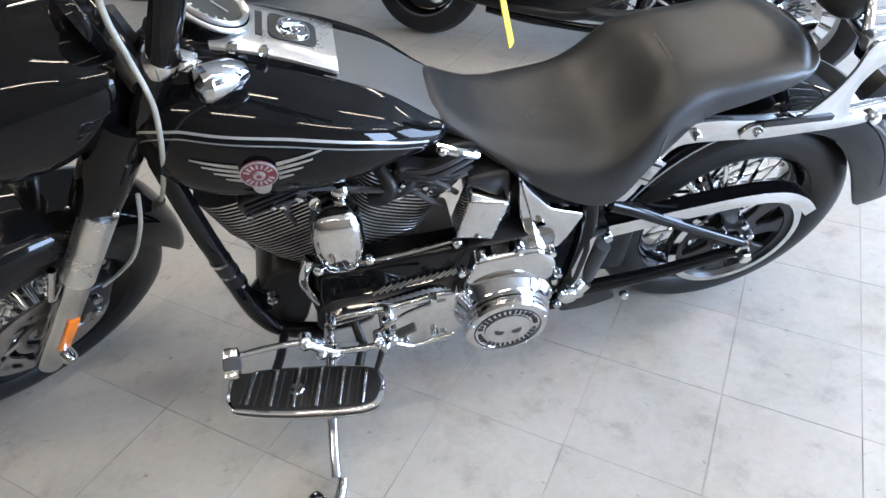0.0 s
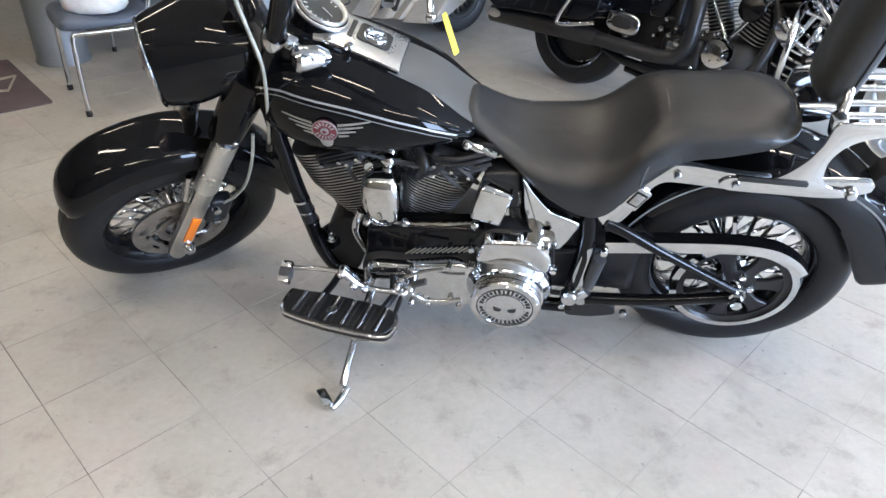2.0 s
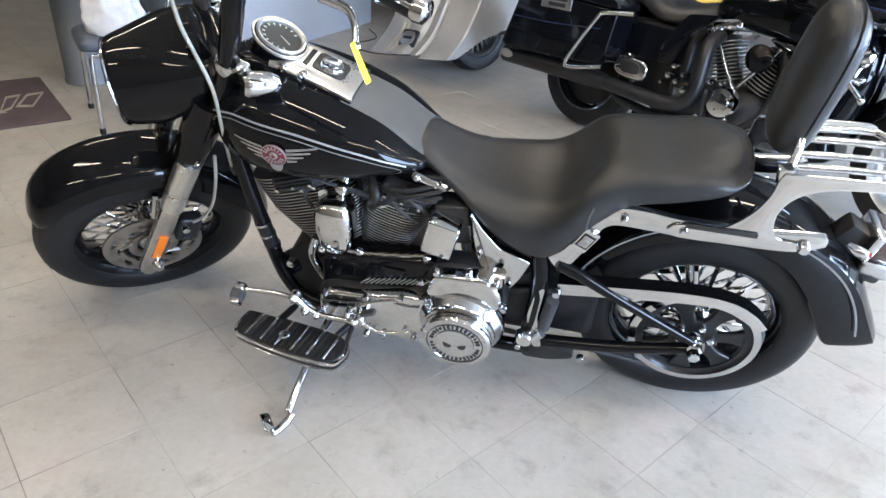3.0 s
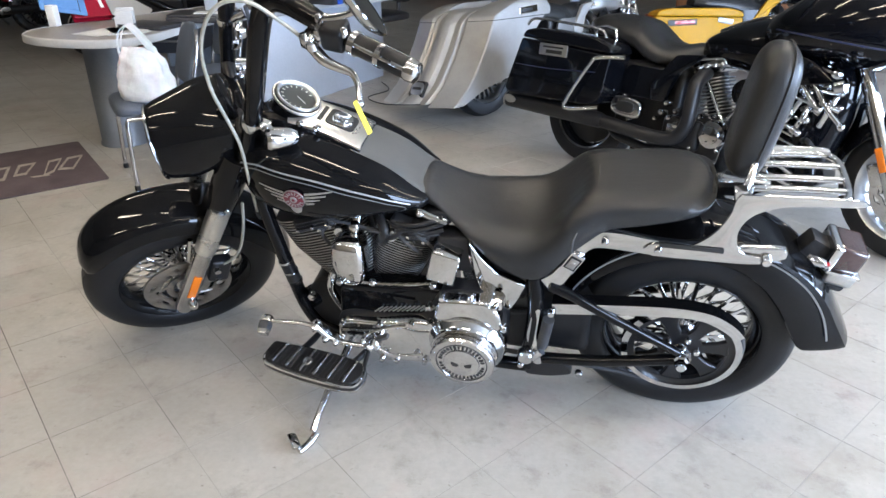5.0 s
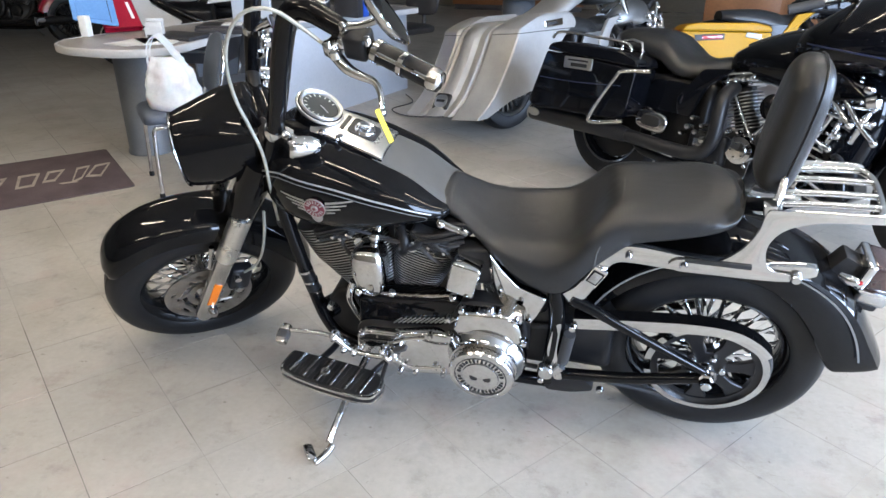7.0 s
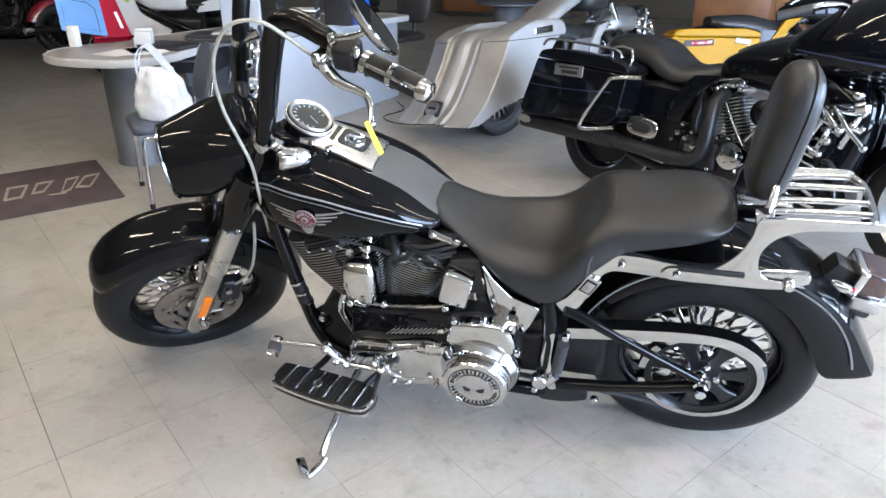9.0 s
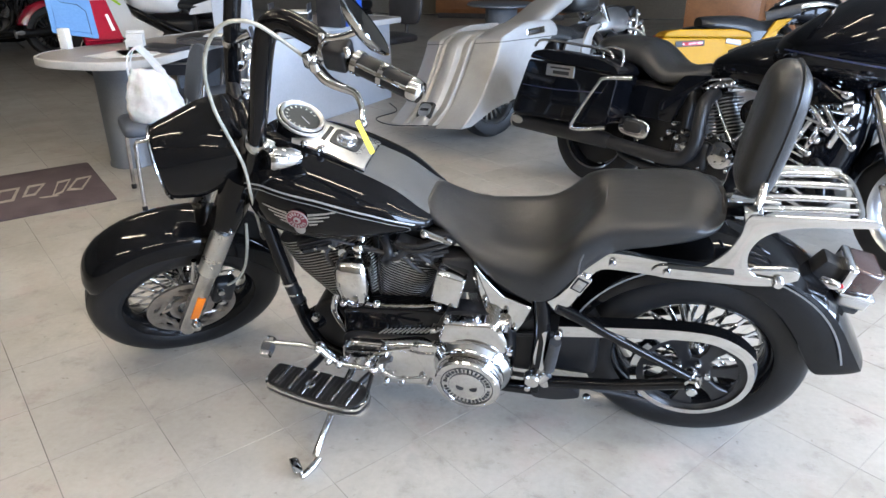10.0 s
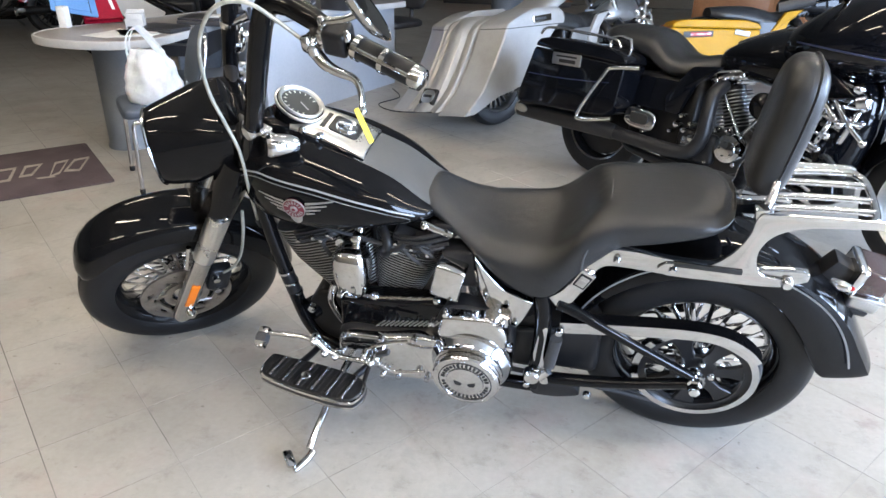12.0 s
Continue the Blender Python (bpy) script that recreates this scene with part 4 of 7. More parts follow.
    # frame
    fr = part("frame", tube(B(), [(-0.435, -0.075, 0.74), (-0.412, -0.092, 0.6), (-0.378, -0.105, 0.42), (-0.345, -0.11, 0.27), (-0.28, -0.115, 0.2), (-0.1, -0.12, 0.17), (0.2, -0.12, 0.165), (0.42, -0.13, 0.185), (0.46, -0.135, 0.23)], 0.0215), "paint", bike, "gloss black tubular frame")
    part("frame_rail", tube(B(), [(-0.46, 0.075, 0.74), (-0.43, 0.095, 0.6), (-0.385, 0.105, 0.42), (-0.345, 0.11, 0.27), (-0.28, 0.115, 0.2), (-0.1, 0.12, 0.17), (0.42, 0.13, 0.185), (0.46, 0.135, 0.23)], 0.0215), "paint", fr)
    # added dark sleeve; bright bands on it stand for reflections along the plain downtube
    part("added_sleeve", tube(B(), [(-0.388, -0.103, 0.47), (-0.374, -0.106, 0.4)], 0.0219, 16, 0), "black_metal", fr)
    for zc in (0.475, 0.435, 0.395):
        part("glint_band", tube(B(), [(-0.389 + (0.475 - zc) * 0.2, -0.1035, zc + 0.004), (-0.388 + (0.475 - zc) * 0.2, -0.1035, zc - 0.004)], 0.0232, 16, 0), "chrome_worn", fr)
    part("backbone", tube(B(), [(-0.53, 0, 0.8), (-0.3, 0, 0.74), (0.1, 0, 0.69), (0.36, 0, 0.62)], 0.035), "paint", fr)
    part("steering_head", rod(B(), (-0.56, 0, 0.74), (-0.5, 0, 0.86), 0.042, 20), "paint", fr)
    part("rear_post", tube(B(), [(0.385, -0.14, 0.57), (0.395, -0.145, 0.45), (0.385, -0.145, 0.3), (0.38, -0.14, 0.2)], 0.024), "paint", fr)
    for s in (-1, 1):
        part("swingarm", tube(B(), [(0.39, s * 0.14, 0.23), (0.6, s * 0.15, 0.27), (0.8, s * 0.152, 0.322)], [0.02, 0.017, 0.016]), "paint", fr)
        part("swingarm_stay", tube(B(), [(0.43, s * 0.145, 0.545), (0.5, s * 0.15, 0.515), (0.6, s * 0.155, 0.462), (0.8, s * 0.156, 0.355)], [0.019, 0.016, 0.0135, 0.012]), "paint", fr)
    part("pivot_cover", plate(B(), rounded([(0.372, 0.17), (0.45, 0.175), (0.52, 0.2), (0.5, 0.235), (0.42, 0.24), (0.37, 0.23)], 0.02, 3), 0.03, SIDE @ pose(0, 0, 0.13), 0.006), "black_metal", fr)
    part("swingarm_box", box(B(), 0.2, 0.2, 0.24, pose(0.455, 0.0, 0.35), 0.03, 3), "black_metal", fr)
    part("gearbox", box(B(), 0.2, 0.2, 0.26, pose(0.3, 0.0, 0.34), 0.03, 3), "black_metal", bike)
    part("belt_shroud", plate(B(), rounded([(0.38, 0.24), (0.38, 0.47), (0.5, 0.47), (0.56, 0.4), (0.52, 0.25)], 0.03, 3), 0.02, SIDE @ pose(0, 0, 0.06), 0.005), "black_metal", bike)
    part("passenger_peg", rod(B(), (0.42, -0.16, 0.31), (0.435, -0.165, 0.43), 0.017, 14), "rubber_grip", bike, "folded rubber passenger peg")
    part("peg_mount", tube(B(), [(0.36, -0.15, 0.26), (0.39, -0.17, 0.265), (0.42, -0.17, 0.3)], 0.014), "chrome", bike)
    part("frame_cover", plate(B(), rounded([(0.39, 0.46), (0.412, 0.47), (0.402, 0.35), (0.425, 0.235), (0.4, 0.23), (0.372, 0.35)], 0.02, 3), 0.01, SIDE @ pose(0, 0, 0.158), 0.004), "chrome", bike, "chrome frame cover")
    part("pivot_cap", lathe(B(), [(0.0001, 0.03), (0.02, 0.028), (0.026, 0.018), (0.026, 0.0)], pose(0.375, -0.16, 0.27, 90), 24), "chrome", bike)
    for x, z in ((0.36, 0.22), (0.535, 0.215), (0.44, 0.455)):
        part("frame_bolt", lathe(B(), [(0.0001, 0.016), (0.009, 0.015), (0.012, 0.008), (0.012, 0)], pose(x, -0.158, z, 90), 10), "chrome", bike)

    # engine
    eng = part("crankcase", loft_x(B(), [(-0.235, 0.06, 0.24, 0.4), (-0.22, 0.1, 0.2, 0.43), (-0.1, 0.125, 0.18, 0.45), (0.0, 0.125, 0.18, 0.45), (0.07, 0.115, 0.19, 0.42), (0.12, 0.1, 0.2, 0.4)], 4), "wrinkle", bike, "black V-twin crankcase")
    fins = None
    for name, base, tip in (("front_cylinder", V(-0.16, 0, 0.36), V(-0.29, 0, 0.71)), ("rear_cylinder", V(-0.075, 0, 0.36), V(0.03, 0, 0.71))):
        d = (tip - base).normalized()
        lean = math.degrees(math.atan2(d.x, d.z))
        cyl = part(name, rod(B(), base, tip - d * 0.06, 0.062, 24), "wrinkle", bike, "finned black engine cylinder")
        for k in range(24):
            f = k / 23
            grow = min(1.32, 0.85 + 0.85 * f) if name == "front_cylinder" else (0.66 + 0.38 * f)
            m = Matrix.Translation(base + d * (0.075 + 0.248 * f)) @ pose(0, 0, 0, 0, lean, 0) @ Matrix.Diagonal((grow, 0.8 + 0.25 * f, 1, 1))
            if fins is None:
                bm = plate(B(), [(x, y) for x, y in oval(0.112, 0.112, 28, 3.2)], 0.0034, pose(0, 0, 0), 0.0007, 1)
                fins = part("fin", bm, "wrinkle", cyl, "", m, 30)
                fins.data.materials.append(M["fin_edge"])
                for p in fins.data.polygons:
                    if abs(p.normal.z) < 0.9:
                        p.material_index = 1
            else:
                share(fins, "fin", cyl, m)
        hd = Matrix.Translation(base + d * 0.345) @ pose(0, 0, 0, 0, lean, 0)
        head = part("rocker_box", box(B(), 0.17, 0.16, 0.055, hd, 0.016, 3), "wrinkle", cyl)
        part("spark_lead", tube(B(), [hd @ V(0.02, -0.08, -0.03), hd @ V(0.03, -0.135, 0.0), V(-0.06, -0.135, 0.665)], 0.0045, 8), "rubber_grip", cyl)
    for x, z, w, h, tilt in ((0.035, 0.668, 0.12, 0.05, -17), (-0.25, 0.662, 0.13, 0.045, 20)):
        hc = part("rocker_cover", box(B(), w, 0.05, h, pose(x, -0.115, z, 0, -tilt), 0.012, 3), "wrinkle", bike, "wrinkle black rocker cover")
        for k in (-1, 0, 1):
            part("cover_bolt", lathe(B(), [(0.0001, 0.01), (0.005, 0.009), (0.0065, 0.004), (0.0065, -0.01)], pose(x + k * w * 0.36, -0.142, z - 0.006 - k * math.tan(radians(-tilt)) * w * 0.36, 90), 8), "chrome_worn", hc)
        for k in range(3):
            part("cover_rib", box(B(), w * 0.86, 0.01, 0.004, pose(x, -0.141, z + 0.018 - 0.012 * k, 0, -tilt), 0.0015, 1), "black_metal", hc)
    part("inlet_branch", tube(B(), [(-0.06, -0.1, 0.6), (-0.045, -0.14, 0.64), (-0.03, -0.15, 0.675), (-0.05, -0.12, 0.7)], [0.016, 0.014, 0.013, 0.013], 12), "black_metal", bike)
    part("inlet_branch", tube(B(), [(-0.04, -0.145, 0.65), (-0.005, -0.145, 0.66), (0.02, -0.13, 0.68)], 0.011, 10), "black_metal", bike)
    part("intake", box(B(), 0.1, 0.14, 0.09, pose(-0.06, -0.01, 0.63), 0.02, 3), "black_metal", bike)
    part("engine_wiring", tube(B(), [(-0.14, -0.12, 0.66), (-0.05, -0.15, 0.67), (0.04, -0.14, 0.655), (0.12, -0.13, 0.67)], 0.005, 8), "rubber_grip", bike)
    part("coil_cover", box(B(), 0.08, 0.04, 0.04, pose(0.11, -0.09, 0.705, 0, -8), 0.01, 3), "black_metal", bike)
    for k in range(3):
        part("fuel_line", tube(B(), [(-0.02, -0.13, 0.695 - 0.016 * k), (0.05, -0.142, 0.7 - 0.018 * k), (0.13, -0.12, 0.718 - 0.02 * k)], 0.007, 8), "black_metal", bike)
    part("seat_bracket", tube(B(), [(0.06, -0.12, 0.735), (0.1, -0.125, 0.722), (0.14, -0.12, 0.705)], 0.009, 8), "chrome", bike)
    part("bracket_bolt", ball(B(), 0.011, pose(0.07, -0.13, 0.733), 10), "chrome", bike)
    for s2 in (-0.19, -0.03):
        part("spark_plug", rod(B(), (s2, -0.1, 0.63), (s2 + 0.015, -0.14, 0.645), 0.012, 12), "chrome_worn", bike)
    for k, (p, q, r) in enumerate((((-0.02, -0.12, 0.67), (0.03, -0.15, 0.64), (0.07, -0.14, 0.6)), ((0.02, -0.12, 0.685), (0.07, -0.145, 0.66), (0.1, -0.13, 0.62)), ((-0.2, -0.11, 0.66), (-0.23, -0.13, 0.63), (-0.22, -0.12, 0.58)))):
        part("ignition_lead", tube(B(), [p, q, r], 0.006, 8), "rubber_grip", bike)
    part("head_bracket", plate(B(), rounded([(0.03, 0.62), (0.02, 0.69), (0.1, 0.7), (0.11, 0.65), (0.07, 0.61)], 0.012, 2), 0.02, SIDE @ pose(0, 0, 0.105), 0.004), "wrinkle", bike)
    for x, z in ((0.045, 0.635), (0.09, 0.665), (0.0, 0.68), (-0.2, 0.655), (-0.235, 0.64)):
        part("head_bolt", lathe(B(), [(0.0001, 0.012), (0.006, 0.011), (0.008, 0.006), (0.008, 0)], pose(x, -0.126, z, 90), 8), "chrome_worn", bike)
    # horn cover: a chromed bell between the cylinders
    bm, rings = B(), []
    for y, sx, sz, dz in ((-0.1, 0.035, 0.05, 0.02), (-0.12, 0.05, 0.074, 0.012), (-0.145, 0.057, 0.084, 0.004), (-0.168, 0.057, 0.084, 0), (-0.184, 0.053, 0.078, -0.003), (-0.194, 0.045, 0.066, -0.008), (-0.199, 0.03, 0.045, -0.012)):
        rings.append([V(-0.141 + a * 0.93, y, 0.56 + dz + b * 0.86) for a, b in [(p[0] * (1.0 - 0.12 * (p[1] < 0)), p[1] + (0.016 if p[1] > 0.04 else 0)) for p in oval(sx, sz, 32, 3.0)]])
    hn = part("horn_cover", skin(bm, rings), "chrome", bike, "polished chrome horn cover", None, 35)
    part("horn_bracket", tube(B(), [(-0.13, -0.11, 0.62), (-0.125, -0.12, 0.66), (-0.12, -0.1, 0.69)], 0.016), "chrome", hn)
    part("horn_cap", ball(B(), 0.02, pose(-0.125, -0.13, 0.665), 16), "chrome", hn)
    # chrome ignition module cover
    bx = part("module_cover", box(B(), 0.082, 0.06, 0.108, pose(0.14, -0.165, 0.596, 0, 14), 0.01, 3), "chrome", bike, "square chrome electrical cover")
    part("module_back", box(B(), 0.09, 0.07, 0.12, pose(0.165, -0.11, 0.61, 0, -6), 0.012, 3), "black_metal", bx)
    # oil tank cover
    shield = [(0.211, 0.683), (0.223, 0.581), (0.241, 0.511), (0.272, 0.474), (0.323, 0.449), (0.343, 0.485), (0.367, 0.55), (0.288, 0.582), (0.243, 0.635)]
    ot = part("oil_tank", plate(B(), rounded(shield, 0.008, 2), 0.02, SIDE @ pose(0, 0, 0.15), 0.005, 3), "chrome", bike, "chrome oil tank cover beside the frame")
    for k, (rr, zz) in enumerate(((0.021, 0.462), (0.0235, 0.488))):
        part("filler_neck", rod(B(), (0.287, -0.168, zz - 0.018), (0.286, -0.172, zz + 0.012), rr, 20), "chrome", ot)
    part("oil_tank_body", box(B(), 0.2, 0.22, 0.17, pose(0.3, 0, 0.54, 0, 25), 0.03, 3), "black_metal", ot)
    for k in range(4):
        part("oil_line", tube(B(), [(0.19 + 0.005 * k, -0.125 - 0.006 * k, 0.65 - 0.01 * k), (0.19 + 0.006 * k, -0.14, 0.6), (0.188 + 0.008 * k, -0.135, 0.54), (0.2 + 0.01 * k, -0.125, 0.49)], 0.0045, 8), "chrome_worn", ot)

    # primary drive: long chrome cover with the round clutch cover at its rear end
    pr = [(-0.215, 0.285), (-0.2, 0.35), (-0.15, 0.375), (-0.05, 0.378), (0.06, 0.395), (0.095, 0.44), (0.13, 0.5), (0.2, 0.515), (0.28, 0.5), (0.312, 0.45), (0.318, 0.36), (0.305, 0.27), (0.255, 0.205), (0.19, 0.19), (0.12, 0.21), (0.05, 0.235), (-0.1, 0.25), (-0.19, 0.258)]
    outline = [(p.x, p.y) for p in spline([(x, z, 0) for x, z in pr], 4, True)]
    bm = B()
    plate(bm, outline, 0.05, SIDE @ pose(0, 0, 0.125), 0.004)
    pc = part("primary_case", bm, "black_metal", bike, "black inner primary case")
    low_cover = [(-0.205, 0.27), (-0.2, 0.34), (-0.16, 0.36), (-0.07, 0.364), (0.05, 0.39), (0.11, 0.385), (0.11, 0.222), (0.05, 0.21), (-0.07, 0.194), (-0.1, 0.238), (-0.19, 0.25)]
    part("primary_cover", plate(B(), rounded(low_cover, 0.025, 3), 0.042, SIDE @ pose(0, 0, 0.168), 0.012, 4), "chrome", pc, "polished chrome primary cover", None, 35)
    bm = B()
    clutch = pose(0.203, -0.17, 0.325, 90)
    lathe(bm, [(0.118, 0.0), (0.118, 0.03), (0.112, 0.046), (0.1, 0.062), (0.097, 0.075), (0.0001, 0.076)], clutch, 64)
    part("clutch_housing", bm, "chrome", pc, "domed chrome clutch housing", None, 30)
    part("housing_top", plate(B(), rounded([(0.105, 0.42), (0.13, 0.5), (0.27, 0.512), (0.31, 0.46), (0.305, 0.4)], 0.025, 4), 0.055, SIDE @ pose(0, 0, 0.165), 0.014, 4), "chrome", pc, "", None, 35)
    dm = pose(0.2, -0.247, 0.31, 90) @ Matrix.Diagonal((1.07, 1.07, 1, 1))
    db = part("clutch_cover", lathe(B(), [(0.09, 0.0), (0.09, 0.016), (0.086, 0.022), (0.07, 0.0235), (0.069, 0.022), (0.05, 0.022), (0.049, 0.025), (0.03, 0.026), (0.0001, 0.027)], dm, 64), "chrome_worn", pc, "round engraved chrome clutch cover", None, 25)
    for k in range(34):
        w = 360 / 34 * k
        if abs(w - 180) < 4 or w < 4:
            continue
        ln = 0.011 if k % 3 else 0.008
        part("cover_bar", box(B(), ln, 0.0048 if k % 2 else 0.0064, 0.0015, dm @ pose(0, 0, 0.0232, 0, 0, w) @ pose(0.0595, 0, 0), 0.0004, 1), "dark_mark", pc).parent = db
    for r in (0.0695, 0.0475):
        part("cover_ring", lathe(B(), [(r, 0.0225), (r + 0.002, 0.0225), (r + 0.002, 0.025), (r, 0.025)], dm, 56, None, True), "dark_mark", pc).parent = db
    bm = B()
    for s in (-1, 1):
        plate(bm, rounded([(s * 0.006, -0.004), (s * 0.03, 0.004), (s * 0.026, -0.012), (s * 0.012, -0.014)], 0.004, 2), 0.0012, dm @ pose(0, 0, 0.0262), 0)
    part("cover_badge", bm, "dark_mark", pc).parent = db
    for k in range(5):
        w = radians(90 + 72 * k)
        part("cover_screw", lathe(B(), [(0.0001, 0.024), (0.004, 0.0236), (0.0055, 0.021)], dm @ pose(0.0795 * math.cos(w), 0.0795 * math.sin(w), 0), 8), "chrome", pc).parent = db
    # bolts and ribs along the covers
    for x, z in ((-0.19, 0.285), (-0.18, 0.35), (-0.06, 0.366), (0.04, 0.388), (0.1, 0.4), (0.1, 0.47), (0.14, 0.512), (0.22, 0.52), (0.29, 0.497), (0.315, 0.42), (0.07, 0.226), (-0.07, 0.208), (-0.02, 0.215), (0.045, 0.25)):
        part("cover_bolt", lathe(B(), [(0.0001, 0.024), (0.0075, 0.022), (0.0095, 0.014), (0.0095, 0)], pose(x, -0.203, z, 90), 10), "chrome", pc)
    for k in range(13):
        x = -0.085 + 0.0145 * k
        z = 0.378 + 0.2 * (x + 0.085)
        part("case_rib", rod(B(), (x, -0.176, z), (x + 0.028, -0.176, z + 0.026), 0.0024, 6), "alu", pc)
    part("case_top", plate(B(), rounded([(-0.19, 0.46), (-0.145, 0.472), (0.125, 0.497), (0.15, 0.482), (0.11, 0.395), (-0.06, 0.36), (-0.205, 0.335)], 0.015, 3), 0.06, SIDE @ pose(0, 0, 0.112), 0.012, 3), "paint", pc, "gloss black casting over the primary drive")
    # control rod along the engine, brackets and small chrome
    part("shift_rod", tube(B(), [(-0.2, -0.15, 0.47), (-0.1, -0.16, 0.478), (0.03, -0.158, 0.492), (0.11, -0.15, 0.5)], 0.006, 8), "chrome", bike)
    for x, z in ((-0.085, 0.482), (0.1, 0.5), (-0.19, 0.47)):
        part("rod_joint", ball(B(), 0.013, pose(x, -0.16, z), 12), "chrome", bike)
    part("front_mount", tube(B(), [(-0.205, -0.15, 0.5), (-0.225, -0.155, 0.44), (-0.215, -0.15, 0.38), (-0.19, -0.15, 0.33)], 0.013), "chrome", bike, "chrome engine mount link")
    part("engine_front", plate(B(), rounded([(-0.33, 0.37), (-0.29, 0.42), (-0.24, 0.42), (-0.2, 0.36), (-0.25, 0.2), (-0.335, 0.19), (-0.352, 0.3)], 0.03, 3), 0.2, SIDE @ pose(0, 0, -0.09), 0.014, 3), "black_metal", bike, "rounded black engine front cover")
    part("oil_filter", rod(B(), (-0.3, -0.06, 0.33), (-0.335, -0.11, 0.33), 0.036, 20), "paint", bike)
    part("mount_bolt", lathe(B(), [(0.0001, 0.02), (0.011, 0.018), (0.014, 0.01), (0.014, 0)], pose(-0.3, -0.14, 0.38, 90), 12), "chrome", bike)

    # rider's footboard, heel and toe shifter, side stand
    edge = [(-0.41, -0.245), (-0.3, -0.251), (-0.2, -0.262), (-0.127, -0.274), (-0.088, -0.293), (-0.083, -0.335), (-0.102, -0.374), (-0.14, -0.38), (-0.2, -0.376), (-0.28, -0.366), (-0.36, -0.35), (-0.414, -0.334), (-0.424, -0.31), (-0.418, -0.27)]
    outline = rounded(edge, 0.014, 3)
    cx, cy = -0.25, -0.313
    shrunk = lambda f, g: [(cx + (x - cx) * f, cy + (y - cy) * g) for x, y in outline]
    fb = part("footboard", plate(B(), outline, 0.008, pose(0, 0, 0.25), 0.003), "chrome", bike, "D-shaped chrome footboard with black rubber strips")
    part("board_core", plate(B(), shrunk(0.985, 0.96), 0.018, pose(0, 0, 0.234), 0.002), "black_metal", fb)
    part("board_rim", plate(B(), outline, 0.008, pose(0, 0, 0.227), 0.003), "chrome", fb)
    part("footboard_pad", plate(B(), shrunk(0.95, 0.88), 0.008, pose(0, 0, 0.256), 0.002), "rubber", fb, "ribbed black rubber pad")
    back_y = lambda x: float(np.interp(x, [-0.41, -0.3, -0.2, -0.127, -0.088], [-0.245, -0.251, -0.262, -0.274, -0.293]))
    front_y = lambda x: float(np.interp(x, [-0.414, -0.36, -0.28, -0.2, -0.14, -0.102], [-0.334, -0.35, -0.366, -0.376, -0.38, -0.374]))
    for k in range(6):
        x = -0.365 + 0.048 * k
        part("pad_strip", rod(B(), (x + 0.006, back_y(x) - 0.011, 0.2655), (x - 0.014, front_y(x - 0.014) + 0.011, 0.266), 0.0048, 10), "chrome", fb)
        for off in (-0.0145, 0.0145) if k < 5 else (-0.0145,):
            u = x + off
            part("pad_rib", rod(B(), (u + 0.006, back_y(u) - 0.014, 0.2645), (u - 0.014, front_y(u - 0.014) + 0.014, 0.2638), 0.0022, 6), "rubber", fb)
    part("pad_badge", lathe(B(), [(0.0001, 0.004), (0.013, 0.003), (0.016, 0.0)], pose(-0.272, -0.311, 0.2645), 20), "chrome_worn", fb)
    for x in (-0.33, -0.14):
        part("board_bracket", tube(B(), [(x, -0.28, 0.245), (x + 0.02, -0.2, 0.225), (x + 0.03, -0.12, 0.21)], 0.011), "black_metal", fb)
    part("board_post", tube(B(), [(-0.1, -0.29, 0.25), (-0.085, -0.28, 0.3), (-0.07, -0.25, 0.34)], 0.007), "black_metal", fb)
    sh = part("toe_shifter", tube(B(), [(-0.362, -0.3, 0.412), (-0.31, -0.288, 0.404), (-0.262, -0.28, 0.395), (-0.226, -0.277, 0.383)], 0.0065, 10), "chrome", bike, "chrome heel and toe shift lever")
    part("shift_peg", box(B(), 0.03, 0.062, 0.03, pose(-0.378, -0.312, 0.404, 20), 0.008, 2), "chrome_worn", sh)
    part("peg_rubber", box(B(), 0.033, 0.03, 0.033, pose(-0.378, -0.315, 0.404, 20), 0.008, 2), "rubber_grip", sh)
    part("lever_arm", tube(B(), [(-0.232, -0.28, 0.39), (-0.206, -0.282, 0.362), (-0.172, -0.28, 0.34), (-0.12, -0.277, 0.332), (-0.07, -0.272, 0.33)], [0.011, 0.009, 0.0075, 0.0075, 0.009], 10), "chrome", sh)
    for x, y, z, rr in ((-0.236, -0.281, 0.389, 0.014), (-0.207, -0.286, 0.352, 0.012), (-0.178, -0.282, 0.34, 0.011), (-0.075, -0.277, 0.332, 0.015), (-0.088, -0.28, 0.362, 0.01)):
        part("lever_joint", lathe(B(), [(0.0001, 0.014), (rr * 0.6, 0.013), (rr, 0.006), (rr, -0.02)], pose(x, y, z, 90), 12), "chrome", sh)
    part("joint_clamp", box(B(), 0.032, 0.022, 0.026, pose(-0.216, -0.274, 0.372, 0, 40), 0.007, 2), "chrome_worn", sh)
    part("link_rod", tube(B(), [(-0.093, -0.27, 0.365), (-0.07, -0.262, 0.38), (-0.02, -0.245, 0.392), (0.03, -0.235, 0.398)], 0.0055, 8), "chrome", sh)
    part("heel_lever", tube(B(), [(-0.07, -0.272, 0.335), (-0.043, -0.274, 0.322), (-0.01, -0.272, 0.303), (0.035, -0.264, 0.302), (0.08, -0.26, 0.312)], 0.0055, 10), "chrome", sh)
    part("pivot", lathe(B(), [(0.0001, 0.03), (0.014, 0.028), (0.018, 0.02), (0.018, -0.05)], pose(-0.062, -0.25, 0.335, 90), 16), "chrome", sh)
